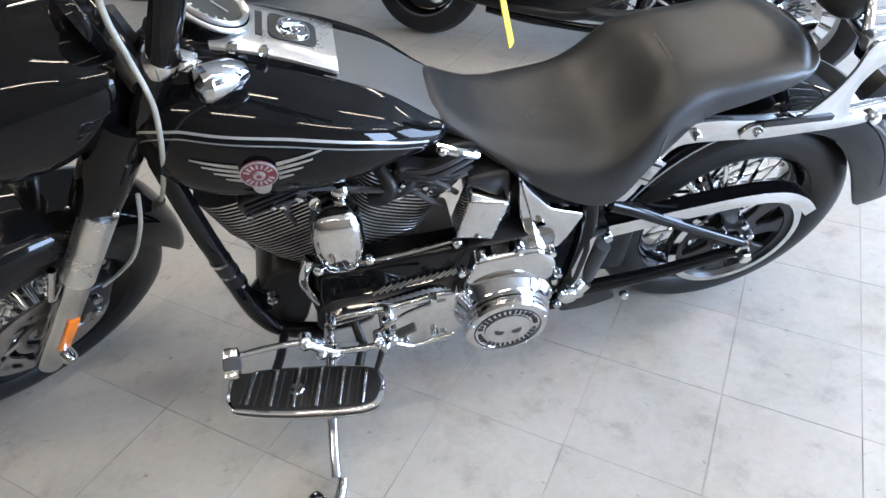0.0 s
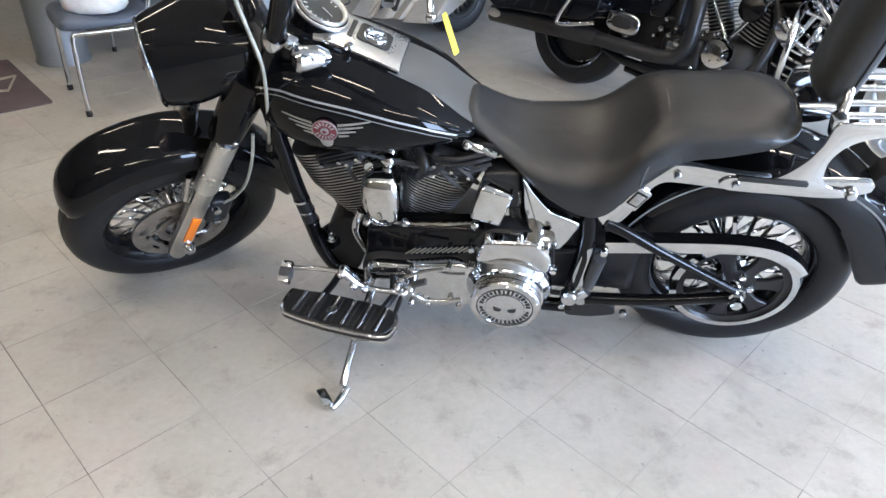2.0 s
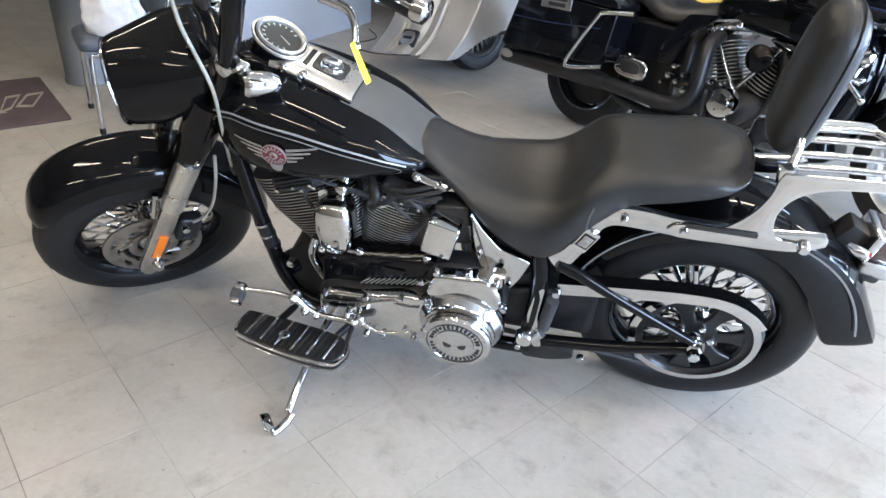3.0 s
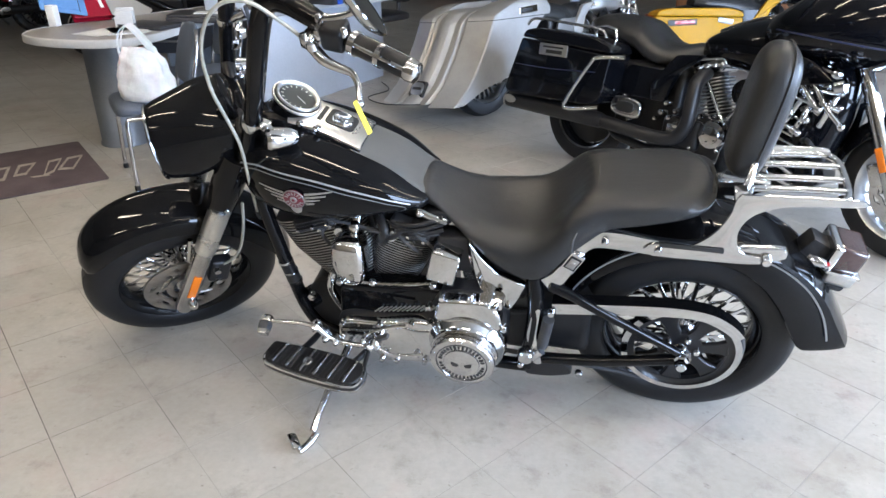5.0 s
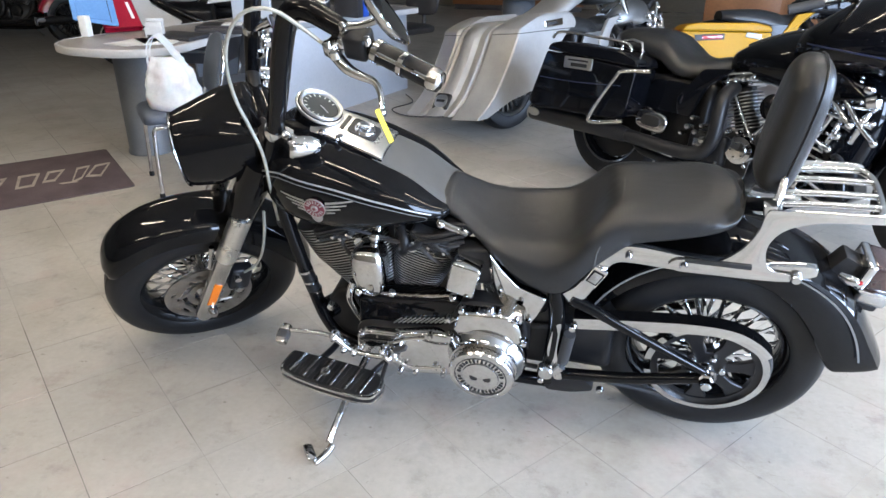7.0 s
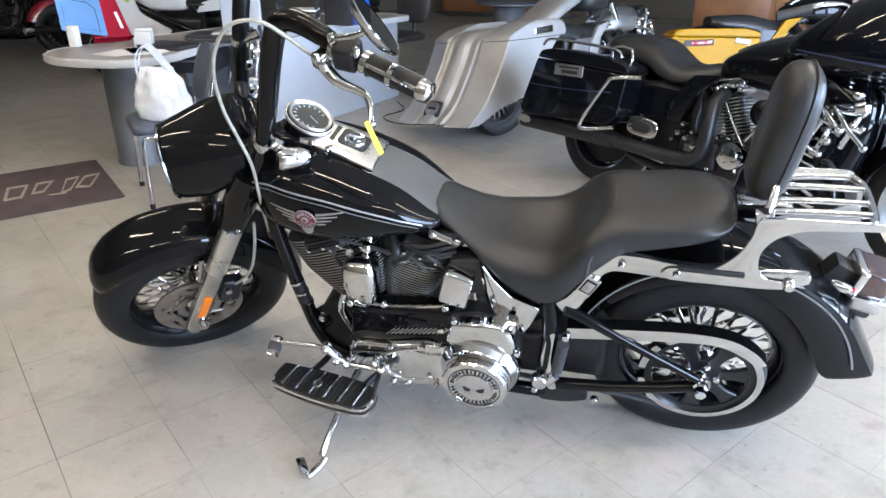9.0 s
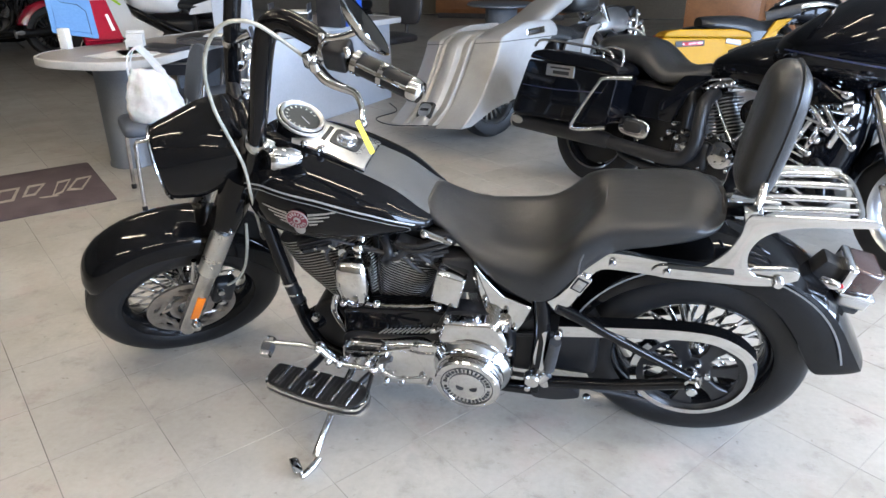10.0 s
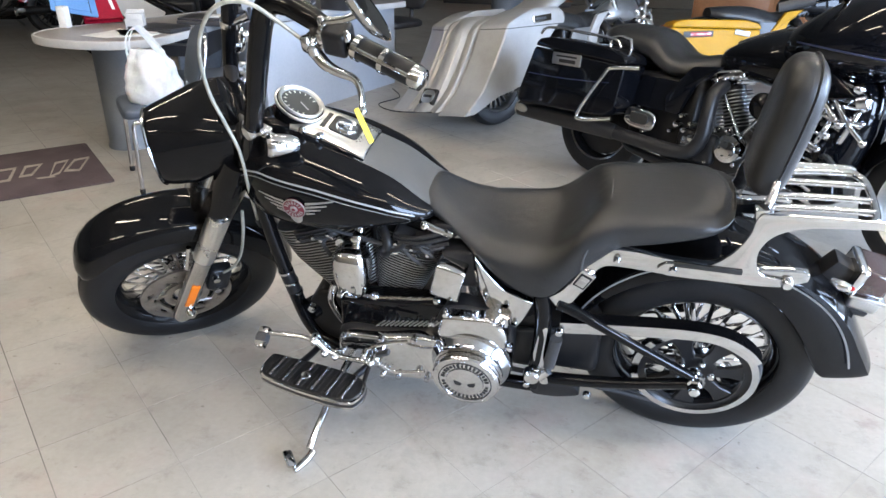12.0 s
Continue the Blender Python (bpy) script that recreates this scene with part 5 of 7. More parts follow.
    part("lever_tip", box(B(), 0.045, 0.02, 0.012, pose(-0.028, -0.285, 0.39, 0, -28), 0.005), "rubber_grip", sh)
    part("tip_stem", tube(B(), [(-0.068, -0.28, 0.35), (-0.05, -0.283, 0.374), (-0.034, -0.284, 0.386)], 0.006, 8), "chrome", sh)
    part("return_spring", tube(B(), [(-0.1 + 0.004 * k, -0.262 + 0.008 * math.sin(k * 1.57), 0.31 + 0.008 * math.cos(k * 1.57)) for k in range(22)], 0.0018, 6, 2), "chrome_worn", sh)
    st = part("side_stand", tube(B(), [(-0.195, -0.17, 0.2), (-0.206, -0.28, 0.182), (-0.212, -0.39, 0.162), (-0.214, -0.472, 0.144)], [0.014, 0.0125, 0.011, 0.011], 12, 2), "chrome", bike, "chrome side stand, extended to the floor")
    part("stand_foot", tube(B(), [(-0.2, -0.478, 0.144), (-0.209, -0.51, 0.142), (-0.224, -0.548, 0.148)], [0.011, 0.012, 0.009], 10), "chrome", st)
    lug = pose(-0.249, -0.526, 0.158, 12, -8, 135)
    part("stand_lug", plate(B(), rounded([(-0.026, -0.012), (0.024, -0.015), (0.03, 0.011), (-0.024, 0.014)], 0.008, 2), 0.008, lug, 0.002), "chrome", st)
    part("lug_hole", lathe(B(), [(0.0001, 0.0098), (0.006, 0.0098), (0.0065, 0.006)], lug @ pose(0.006, 0, 0), 16), "dark_mark", st)

    # front fork, nacelle, mudguard, bars: all turned with the wheel
    ax = V(math.sin(rake), 0, math.cos(rake))
    for s in (-1, 1):
        o = V(-0.012, s * 0.115, 0)
        leg = part("fork_slider", tube(B(), [o + ax * t for t in (-0.075, -0.06, 0.0, 0.15, 0.27, 0.275)], [0.02, 0.029, 0.031, 0.031, 0.031, 0.027], 20, 3), "chrome_worn", bike, "polished lower fork leg", FS)
        part("fork_cover", rod(B(), o + ax * 0.272, o + ax * (0.48 if s < 0 else 0.6), 0.0335, 24), "silver_satin", leg, "satin grey fork shroud")
        part("axle_cap", lathe(B(), [(0.0001, 0.05), (0.012, 0.049), (0.017, 0.04), (0.017, 0)], pose(0.0, s * 0.12, 0, 90 * (1 if s < 0 else -1)), 16), "chrome", leg)
        if s < 0:
            rm = Matrix.Translation(o + ax * 0.1 + V(-0.004, -0.031, 0)) @ pose(0, 0, 0, 0, 31, 0) @ pose(0, 0, 0, 90, 0, 0)
            part("reflector", box(B(), 0.028, 0.115, 0.008, rm, 0.004, 2), "amber", leg, "amber side reflector")
            part("caliper", box(B(), 0.07, 0.045, 0.11, pose(0.125, -0.085, 0.06, 0, 25), 0.014, 3), "black_metal", leg, "black brake caliper")
            for z in (0.03, 0.09):
                part("caliper_bolt", lathe(B(), [(0.0001, 0.018), (0.011, 0.016), (0.013, 0.008), (0.013, 0)], pose(0.115 + 0.25 * (z - 0.06), -0.108, z, 90), 12), "chrome", leg)
    sec = smooth_rows([(-9, 0.372, 0.352, 0.07), (-5, 0.375, 0.335, 0.084), (12, 0.379, 0.308, 0.09), (35, 0.383, 0.302, 0.092), (60, 0.386, 0.316, 0.092), (90, 0.387, 0.326, 0.092), (110, 0.384, 0.328, 0.092), (123, 0.376, 0.326, 0.088), (130, 0.366, 0.33, 0.078), (134, 0.355, 0.338, 0.06)])
    ff = part("front_mudguard", arch(B(), pose(0, 0, 0), sec, 0.09, 18), "paint", bike, "gloss black deep front mudguard", FS)
    part("mudguard_stay", tube(B(), [(0.06, -0.1, 0.18), (0.1, -0.096, 0.28)], 0.008), "chrome", ff)
    # headlamp nacelle
    bm, rings = B(), []
    for x, w, zb, zt, p in smooth_rows([(0.138, 0.1, 0.492, 0.69, 2.0), (0.146, 0.108, 0.484, 0.698, 2.0), (0.165, 0.114, 0.48, 0.704, 2.0), (0.19, 0.119, 0.48, 0.708, 2.1), (0.23, 0.126, 0.487, 0.712, 2.4), (0.28, 0.132, 0.512, 0.712, 2.8), (0.35, 0.13, 0.545, 0.7, 3.0), (0.4, 0.11, 0.56, 0.69, 3.0), (0.415, 0.07, 0.58, 0.67, 2.5)], 4):
        lean_back = 0.03 + 0.15 * min(1, max(0, (x - 0.15) / 0.12))
        rings.append([V(x + (z - (zb + zt) / 2) * lean_back + 0.012, y, z) for y, z in oval(w, (zt - zb) / 2, 36, p, 0, (zb + zt) / 2)])
    nac = part("headlamp_nacelle", skin(bm, rings), "paint", bike, "gloss black headlamp nacelle", FB, 60)
    hm = pose(0.15, 0, 0.59, 0, -90 + 2, 0)
    part("headlamp_rim", lathe(B(), [(0.1, -0.004), (0.1065, -0.0035), (0.109, 0.0), (0.1065, 0.0035), (0.1, 0.004)], hm, 44), "chrome_worn", nac, "chrome headlamp rim")
    part("headlamp_glass", lathe(B(), [(0.0001, 0.02), (0.05, 0.016), (0.085, 0.008), (0.1, 0.002)], hm, 44), "chrome_worn", nac, "domed clear headlamp glass")
    for s in (-1, 1):
        o = V(0.012, s * 0.115, 0)
        part("fork_shroud", tube(B(), [o + ax * (0.455 if s < 0 else 0.55), o + ax * (0.47 if s < 0 else 0.565), o + ax * 0.61, o + ax * 0.68], [0.041, 0.046, 0.05, 0.05], 22, 3), "paint", nac, "gloss black upper fork shroud")
        part("shroud_screw", ball(B(), 0.0085, Matrix.Translation(o + ax * (0.475 if s < 0 else 0.57) + V(0.01, s * 0.045, 0)), 10), "chrome", nac)
        part("shroud_screw", ball(B(), 0.0085, Matrix.Translation(o + ax * 0.665 + V(0.02, s * 0.046, 0)), 10), "chrome", nac)
    # bars
    left = [(0.36, -0.135, 0.545), (0.407, -0.158, 0.665), (0.433, -0.168, 0.735), (0.456, -0.17, 0.8), (0.489, -0.171, 0.9), (0.512, -0.172, 0.97), (0.538, -0.175, 1.04), (0.56, -0.19, 1.083), (0.592, -0.218, 1.098), (0.634, -0.27, 1.09), (0.68, -0.325, 1.07), (0.74, -0.4, 1.06), (0.795, -0.47, 1.058)]
    hb = part("handlebar", tube(B(), left, [0.022, 0.023, 0.023, 0.024, 0.025, 0.025, 0.025, 0.025, 0.025, 0.023, 0.0175, 0.0165, 0.0165], 18, 5), "paint", bike, "tall thick black handlebar", FB)
    far = [(0.35, 0.13, 0.53), (0.398, 0.15, 0.66), (0.43, 0.16, 0.77), (0.468, 0.168, 0.89), (0.52, 0.18, 1.02)] + [(x, -y, z) for x, y, z in left[7:]]
    part("handlebar_half", tube(B(), far, [0.022, 0.022, 0.023, 0.023, 0.023, 0.025, 0.025, 0.023, 0.0175, 0.0165, 0.0165], 18, 5), "paint", hb)
    part("bar_clamp", tube(B(), [(0.438, 0.162, 0.795), (0.442, 0.163, 0.812)], 0.027, 18, 0), "chrome", hb)
    part("clamp_arm", tube(B(), [(0.445, 0.155, 0.805), (0.468, 0.15, 0.815), (0.49, 0.15, 0.82)], [0.012, 0.014, 0.016], 12, 3), "chrome", hb)
    part("far_cable", tube(B(), [(0.5, 0.15, 0.84), (0.495, 0.15, 0.77), (0.47, 0.14, 0.7), (0.45, 0.12, 0.62)], 0.006, 8), "rubber_grip", hb)
    part("crossbar", rod(B(), (0.4, -0.15, 0.675), (0.4, 0.15, 0.675), 0.018, 14), "black_metal", hb)
    for s in (-1, 1):
        g0, g1 = V(0.707, s * 0.36, 1.065), V(0.79, s * 0.464, 1.058)
        gd = (g1 - g0).normalized()
        grip = part("grip", rod(B(), g0, g1, 0.0225, 20), "rubber", hb, "black rubber and chrome grip", None)
        part("grip_end", tube(B(), [g1, g1 + gd * 0.006, g1 + gd * 0.022, g1 + gd * 0.028], [0.024, 0.025, 0.022, 0.01], 18, 0), "chrome", hb).parent = grip
        for k in range(3):
            off = Matrix.Rotation(radians(120 * k + 200), 3, gd) @ (gd.cross(V(0, 0, 1)).normalized() * 0.0215)
            part("grip_band", rod(B(), g0 + off, g1 + off, 0.0045, 8), "chrome", hb).parent = grip
        part("switch_box", box(B(), 0.055, 0.055, 0.06, pose(0.675, s * 0.325, 1.07, 0, 0, -s * 52), 0.014, 3), "black_metal", hb, "black switch housing")
        part("switch_button", box(B(), 0.03, 0.006, 0.025, pose(0.697, s * 0.3, 1.072, 0, 0, -s * 52), 0.003), "chrome_worn", hb)
        part("grip_ring", tube(B(), [g0 + gd * 0.062, g0 + gd * 0.074], 0.0255, 20, 0), "chrome", hb).parent = grip
        part("grip_collar", tube(B(), [g0 - gd * 0.004, g0 + gd * 0.01], 0.026, 20, 0), "chrome", hb).parent = grip
        pc2 = part("lever_perch", box(B(), 0.05, 0.035, 0.034, pose(0.628, s * 0.303, 1.058, 0, 0, -s * 40), 0.009, 3), "chrome_worn", hb, "chrome lever perch")
        for px, py, pz, rr in ((0.612, 0.312, 1.075, 0.011), (0.64, 0.318, 1.078, 0.009), (0.622, 0.328, 1.062, 0.012), (0.65, 0.3, 1.102, 0.008), (0.69, 0.35, 1.094, 0.008)):
            part("perch_screw", lathe(B(), [(0.0001, 0.008), (rr * 0.7, 0.007), (rr, 0.003), (rr, -0.012)], pose(px, s * py, pz, 20 * s, 0, 0), 12), "chrome", pc2)
        part("perch_clamp", tube(B(), [V(0.656, s * 0.296, 1.078), V(0.664, s * 0.307, 1.076)], 0.026, 18, 0), "chrome_worn", hb)
        part("lever", tube(B(), [(0.622, s * 0.315, 1.05), (0.638, s * 0.35, 1.035), (0.66, s * 0.372, 1.026), (0.686, s * 0.392, 1.016), (0.69, s * 0.42, 1.0), (0.683, s * 0.445, 0.985)], [0.014, 0.013, 0.01, 0.008, 0.0065, 0.0065], 12), "chrome", hb, "chrome hand lever")
        part("lever_ball", ball(B(), 0.0105, pose(0.682, s * 0.448, 0.983), 14), "chrome", hb)
        mm = pose(0.727, s * 0.4, 1.178, 0, 62, s * 4)
        mir = part("mirror", lathe(B(), [(0.0001, -0.016), (0.05, -0.012), (0.068, 0.0), (0.07, 0.006), (0.066, 0.008)], mm @ Matrix.Diagonal((1.1, 0.72, 1, 1)), 36), "chrome", hb, "oval chrome mirror")
        part("mirror_glass", lathe(B(), [(0.0001, 0.0072), (0.0655, 0.007)], mm @ Matrix.Diagonal((1.1, 0.72, 1, 1)), 36), "chrome", hb).parent = mir
        part("mirror_stem", tube(B(), [(0.65, s * 0.31, 1.09), (0.66, s * 0.34, 1.125), (0.69, s * 0.375, 1.15), (0.715, s * 0.395, 1.17)], 0.007, 10), "chrome", hb).parent = mir
        rs = part("riser", tube(B(), [(0.426, s * 0.164, 0.716), (0.428, s * 0.165, 0.722), (0.434, s * 0.167, 0.738), (0.437, s * 0.168, 0.745)], [0.025, 0.0295, 0.0295, 0.0265], 22, 0), "chrome", hb, "chrome handlebar clamp")
        part("clamp_knuckle", box(B(), 0.03, 0.026, 0.03, pose(0.462, s * 0.187, 0.732, 0, 20, s * 35), 0.008, 3), "chrome", hb).parent = rs
        part("clamp_bolt", lathe(B(), [(0.0001, 0.009), (0.007, 0.008), (0.009, 0.003), (0.009, -0.01)], pose(0.456, s * 0.199, 0.746, s * -30, 20, 0), 12), "chrome", hb).parent = rs
        sg = part("front_signal", lathe(B(), [(0.0001, -0.055), (0.017, -0.05), (0.028, -0.028), (0.031, 0.005), (0.031, 0.02)], pose(*((0.483, -0.227, 0.715) if s < 0 else (0.43, 0.2, 0.6)), 0, -74), 22), "chrome", hb, "round chrome turn signal")
        part("signal_lens", lathe(B(), [(0.031, 0.018), (0.025, 0.029), (0.0001, 0.034)], pose(*((0.483, -0.227, 0.715) if s < 0 else (0.43, 0.2, 0.6)), 0, -74), 22), "chrome_worn", hb).parent = sg
        part("signal_stalk", tube(B(), [(0.476, -0.211, 0.722), (0.471, -0.202, 0.73), (0.463, -0.19, 0.732)] if s < 0 else [(0.44, 0.18, 0.6), (0.42, 0.14, 0.62), (0.42, 0.1, 0.64)], 0.011, 10), "chrome", hb).parent = sg
    part("riser_panel", plate(B(), rounded([(-0.045, -0.02), (0.045, -0.02), (0.05, 0.1), (0.03, 0.13), (-0.03, 0.13), (-0.05, 0.1)], 0.02, 3), 0.02, pose(0.385, -0.045, 0.66, 0, 0, 90) @ pose(0, 0, 0, 78), 0.006), "paint", hb, "black panel between the bar risers")
    # cables
    part("clutch_cable", tube(B(), [(0.346, -0.15, 0.345), (0.349, -0.168, 0.385), (0.361, -0.196, 0.49), (0.373, -0.214, 0.59), (0.385, -0.217, 0.68), (0.388, -0.215, 0.74), (0.382, -0.21, 0.83), (0.378, -0.206, 0.91), (0.391, -0.206, 1.01), (0.425, -0.216, 1.09), (0.47, -0.232, 1.137), (0.523, -0.25, 1.139), (0.568, -0.27, 1.1), (0.612, -0.295, 1.052)], 0.0043, 10), "cable", bike, "pale braided clutch cable", FB)
    part("cable_sleeve", tube(B(), [(0.348, -0.164, 0.374), (0.346, -0.15, 0.345), (0.342, -0.12, 0.285)], [0.0075, 0.009, 0.009], 12, 2), "rubber_grip", bike, "black cable sleeve", FB)
    part("brake_line", tube(B(), [(0.3, -0.14, 0.43), (0.275, -0.15, 0.34), (0.235, -0.14, 0.22), (0.19, -0.115, 0.13), (0.15, -0.105, 0.1)], 0.0045, 8), "cable", bike, "braided brake line", FS)
    part("wiring_loom", tube(B(), [(0.43, 0.0, 0.68), (0.45, -0.02, 0.6), (0.5, -0.03, 0.52)], 0.014, 10), "rubber_grip", bike, "", FB)
    return bike


MOTORCYCLE = cruiser()
tag = solid("key_tag", plate(B(), rounded([(-0.005, 0), (0.005, 0), (0.006, -0.075), (-0.006, -0.075)], 0.003, 2), 0.0012, pose(0.03, -0.617, 1.085, 90, 0, 46) @ pose(0, 0, 0, 0, 0, 24), 0), "tag", "yellow plastic tag hanging from the lever", "tag")


# ---------------------------------------------------------------- the other motorcycles
def spoke_wheel(bike, m, name, width, look_label, ring="black_metal", disc=None, blades=20, rim="alu"):
    w = part(name, lathe(B(), [(0.012, -0.11), (0.012, 0.11), (0.001, 0.11)], m, 10), "chrome_worn", bike, look_label)
    s = width / 0.146
    prof = [(0.214, -0.052), (0.222, -0.066), (0.265, -0.075), (0.303, -0.063), (0.319, -0.028), (0.322, 0.0), (0.319, 0.028), (0.303, 0.063), (0.265, 0.075), (0.222, 0.066), (0.214, 0.052)]
    part("tyre", lathe(B(), [(r, h * s) for r, h in prof], m, 48, None, True), "rubber", w)
    part("rim", lathe(B(), [(0.222, -0.064), (0.205, -0.05), (0.195, -0.02), (0.195, 0.02), (0.205, 0.05), (0.222, 0.064), (0.216, 0.05), (0.216, -0.05)], m, 40, None, True), rim, w)
    if rim != "alu":
        for z in (-1, 1):
            part("rim_lip", lathe(B(), [(0.212, z * 0.062), (0.223, z * 0.066), (0.224, z * 0.07), (0.213, z * 0.067)], m, 48, None, True), "chrome", w)
    part("hub", lathe(B(), [(0.001, -0.07), (0.04, -0.06), (0.04, 0.06), (0.001, 0.07)], m, 20), "chrome_worn", w)
    first = None
    for k in range(blades):
        at = m @ pose(0, 0, 0, 0, 0, 360 * k / blades) @ pose(0.12, 0, 0, 0, 0, 0)
        if first is None:
            first = part("spoke", box(B(), 0.16, 0.014, 0.03, pose(0, 0, 0), 0.004, 1), ring, w, "", at)
        else:
            share(first, "spoke", w, at)
    # black disc added between the spokes, standing for the shade inside the wheel
    if rim != "alu":
        part("wheel_shade_disc", lathe(B(), [(0.03, -0.03), (0.19, -0.012), (0.19, 0.012), (0.03, 0.03)], m, 36, None, True), "black_metal", w)
    if disc:
        bm = B()
        slotted_ring(bm, m, 0.09, 0.15, disc, 0.003)
        part("brake_disc", bm, "chrome_worn", w, "bright slotted brake disc")
    return w


def tourer(m, paint, label, bags="box", fairing="frame", steer=12.0, ring="black_metal", line=None, body=None):
    """A big touring motorcycle; local x runs from front to rear, its right side is +y."""
    bike = thing("motorcycle", m @ pose(0, 0, 0, 7), label, "motorcycle")
    CH, CW = ("chrome", "chrome_worn") if line or bags == "stretched" else ("black_metal", "alu")
    dx = 0.38 if bags == "stretched" else 0.0
    rear, FC = pose(0.81 + dx, 0, 0.325, 90), V(-0.4 if bags == "stretched" else -0.96 if line else -0.87, 0, 0.325)
    rake = radians(28)
    FS = Matrix.Translation(FC) @ Matrix.Rotation(radians(steer), 4, V(math.sin(rake), 0, math.cos(rake)))
    spoke_wheel(bike, rear, "rear_wheel", 0.15, "black rear wheel", ring, None, 10 if line else 20, "paint" if line else "alu")
    fw = spoke_wheel(bike, pose(0, 0, 0, 90), "front_wheel", 0.13, "front wheel", CW if line else "black_metal", -0.07 if line else None)
    fw.matrix_local = FS
    sec = smooth_rows([(150, 0.37, 0.33, 0.1), (110, 0.385, 0.325, 0.11), (70, 0.395, 0.31, 0.115), (35, 0.4, 0.3, 0.115), (18, 0.4, 0.31, 0.11)], 3)
    part("rear_mudguard", arch(B(), pose(0.81 + dx, 0, 0.325), sec, 0.115, 12), "black_metal" if dx else body or paint, bike)
    sec = smooth_rows([(5, 0.36, 0.32, 0.075), (40, 0.37, 0.29, 0.082), (90, 0.37, 0.28, 0.082), (135, 0.36, 0.29, 0.078), (148, 0.35, 0.32, 0.06)], 3)
    part("front_mudguard", arch(B(), pose(0, 0, 0), sec, 0.082, 12), "paint" if dx else paint, bike, "", FS)
    ax = V(math.sin(rake), 0, math.cos(rake))
    for s in (-1, 1):
        o = V(0.02, s * 0.11, 0)
        leg = part("fork_slider", tube(B(), [o + ax * t for t in (-0.05, 0.0, 0.4, 0.44)], [0.022, 0.034, 0.034, 0.03], 16, 3), CW if line else "black_metal", bike, "lower fork leg", FS)
        if line and s > 0:
            part("reflector", box(B(), 0.03, 0.008, 0.11, Matrix.Translation(o + ax * 0.16 + V(0, 0.035, 0)) @ pose(0, 0, 0, 0, 28), 0.003), "amber", leg, "amber reflector")
        part("fork_tube", rod(B(), o + ax * 0.43, o + ax * 0.66, 0.03), CH, leg)
    part("caliper", box(B(), 0.07, 0.05, 0.11, pose(0.12, 0.085, 0.06, 0, 25), 0.014, 2), CW, bike, "bright brake caliper", FS)
    # body
    rows = smooth_rows([(-0.5, 0.06, 0.78, 0.86), (-0.46, 0.13, 0.72, 0.95), (-0.36, 0.18, 0.69, 0.99), (-0.2, 0.19, 0.7, 0.985), (-0.02, 0.16, 0.72, 0.93), (0.12, 0.1, 0.74, 0.86), (0.15, 0.03, 0.77, 0.82)], 3)
    if dx:
        rows = [(x - 0.05, w * 0.8, zb - 0.06, zt - 0.11) for x, w, zb, zt in rows]
    tk = part("fuel_tank", loft_x(B(), rows, 2.6, 28, 0.4), body or paint, bike)
    part("tank_console", loft_x(B(), [(x, 0.05, zt - 0.01, zt + 0.014) for x, w, zb, zt in rows[5:-4]], 4, 16), CW, tk)
    rows = smooth_rows([(0.08, 0.06, 0.76, 0.83), (0.16, 0.12, 0.72, 0.82), (0.26, 0.17, 0.68, 0.8), (0.36, 0.185, 0.67, 0.81), (0.44, 0.18, 0.69, 0.86), (0.52, 0.17, 0.73, 0.905), (0.66, 0.16, 0.76, 0.915), (0.8, 0.14, 0.78, 0.9), (0.88, 0.08, 0.8, 0.87)], 4)
    if body:
        # a flatter, lower saddle
        rows = [(x - 0.06, w, zb - 0.1, min(zt, 0.82 + 0.3 * (zt - 0.82)) - 0.05) for x, w, zb, zt in rows]
    part("seat", loft_x(B(), rows, 2.4, 26, 0.3), "leather", bike, "stitched black leather saddle")
    part("side_cover", plate(B(), rounded([(0.22, 0.5), (0.2, 0.66), (0.48, 0.66), (0.56, 0.5)], 0.03, 3), 0.02, pose(0, 0.2, 0, 90) @ pose(0, 0, 0, 0, 0, 0), 0.006), body or paint, bike)
    fr = part("frame", tube(B(), [(-0.42, 0.1, 0.75), (-0.36, 0.12, 0.5), (-0.3, 0.13, 0.2), (0.1, 0.14, 0.17), (0.4, 0.14, 0.2)], 0.02), "paint", bike)
    part("frame_rail", tube(B(), [(-0.42, -0.1, 0.75), (-0.36, -0.12, 0.5), (-0.3, -0.13, 0.2), (0.1, -0.14, 0.17), (0.4, -0.14, 0.2)], 0.02), "paint", fr)
    part("seat_strut", plate(B(), [(x, -z) for x, z in rounded([(0.04, 0.77), (0.2, 0.75), (0.32, 0.58), (0.3, 0.5), (0.22, 0.5), (0.17, 0.66)], 0.02, 3)], 0.03, pose(0, 0.185, 0, -90), 0.008), paint, fr)
    part("swingarm", tube(B(), [(0.36, 0.15, 0.3), (0.81, 0.16, 0.325)], 0.022), "black_metal", fr)
    # engine
    part("crankcase", loft_x(B(), [(-0.26, 0.06, 0.24, 0.42), (-0.2, 0.12, 0.19, 0.46), (0.0, 0.15, 0.18, 0.47), (0.2, 0.15, 0.19, 0.44), (0.34, 0.1, 0.22, 0.4)], 4), "wrinkle", bike)
    cam_m = pose(-0.08, 0.15, 0.39, -90) @ Matrix.Diagonal((0.64, 0.64, 1, 1))
    cc = part("cam_cover", lathe(B(), [(0.12, 0.0), (0.12, 0.03), (0.105, 0.05), (0.07, 0.055), (0.068, 0.062), (0.0001, 0.064)], cam_m, 36), CH, bike, "round chrome cam cover")
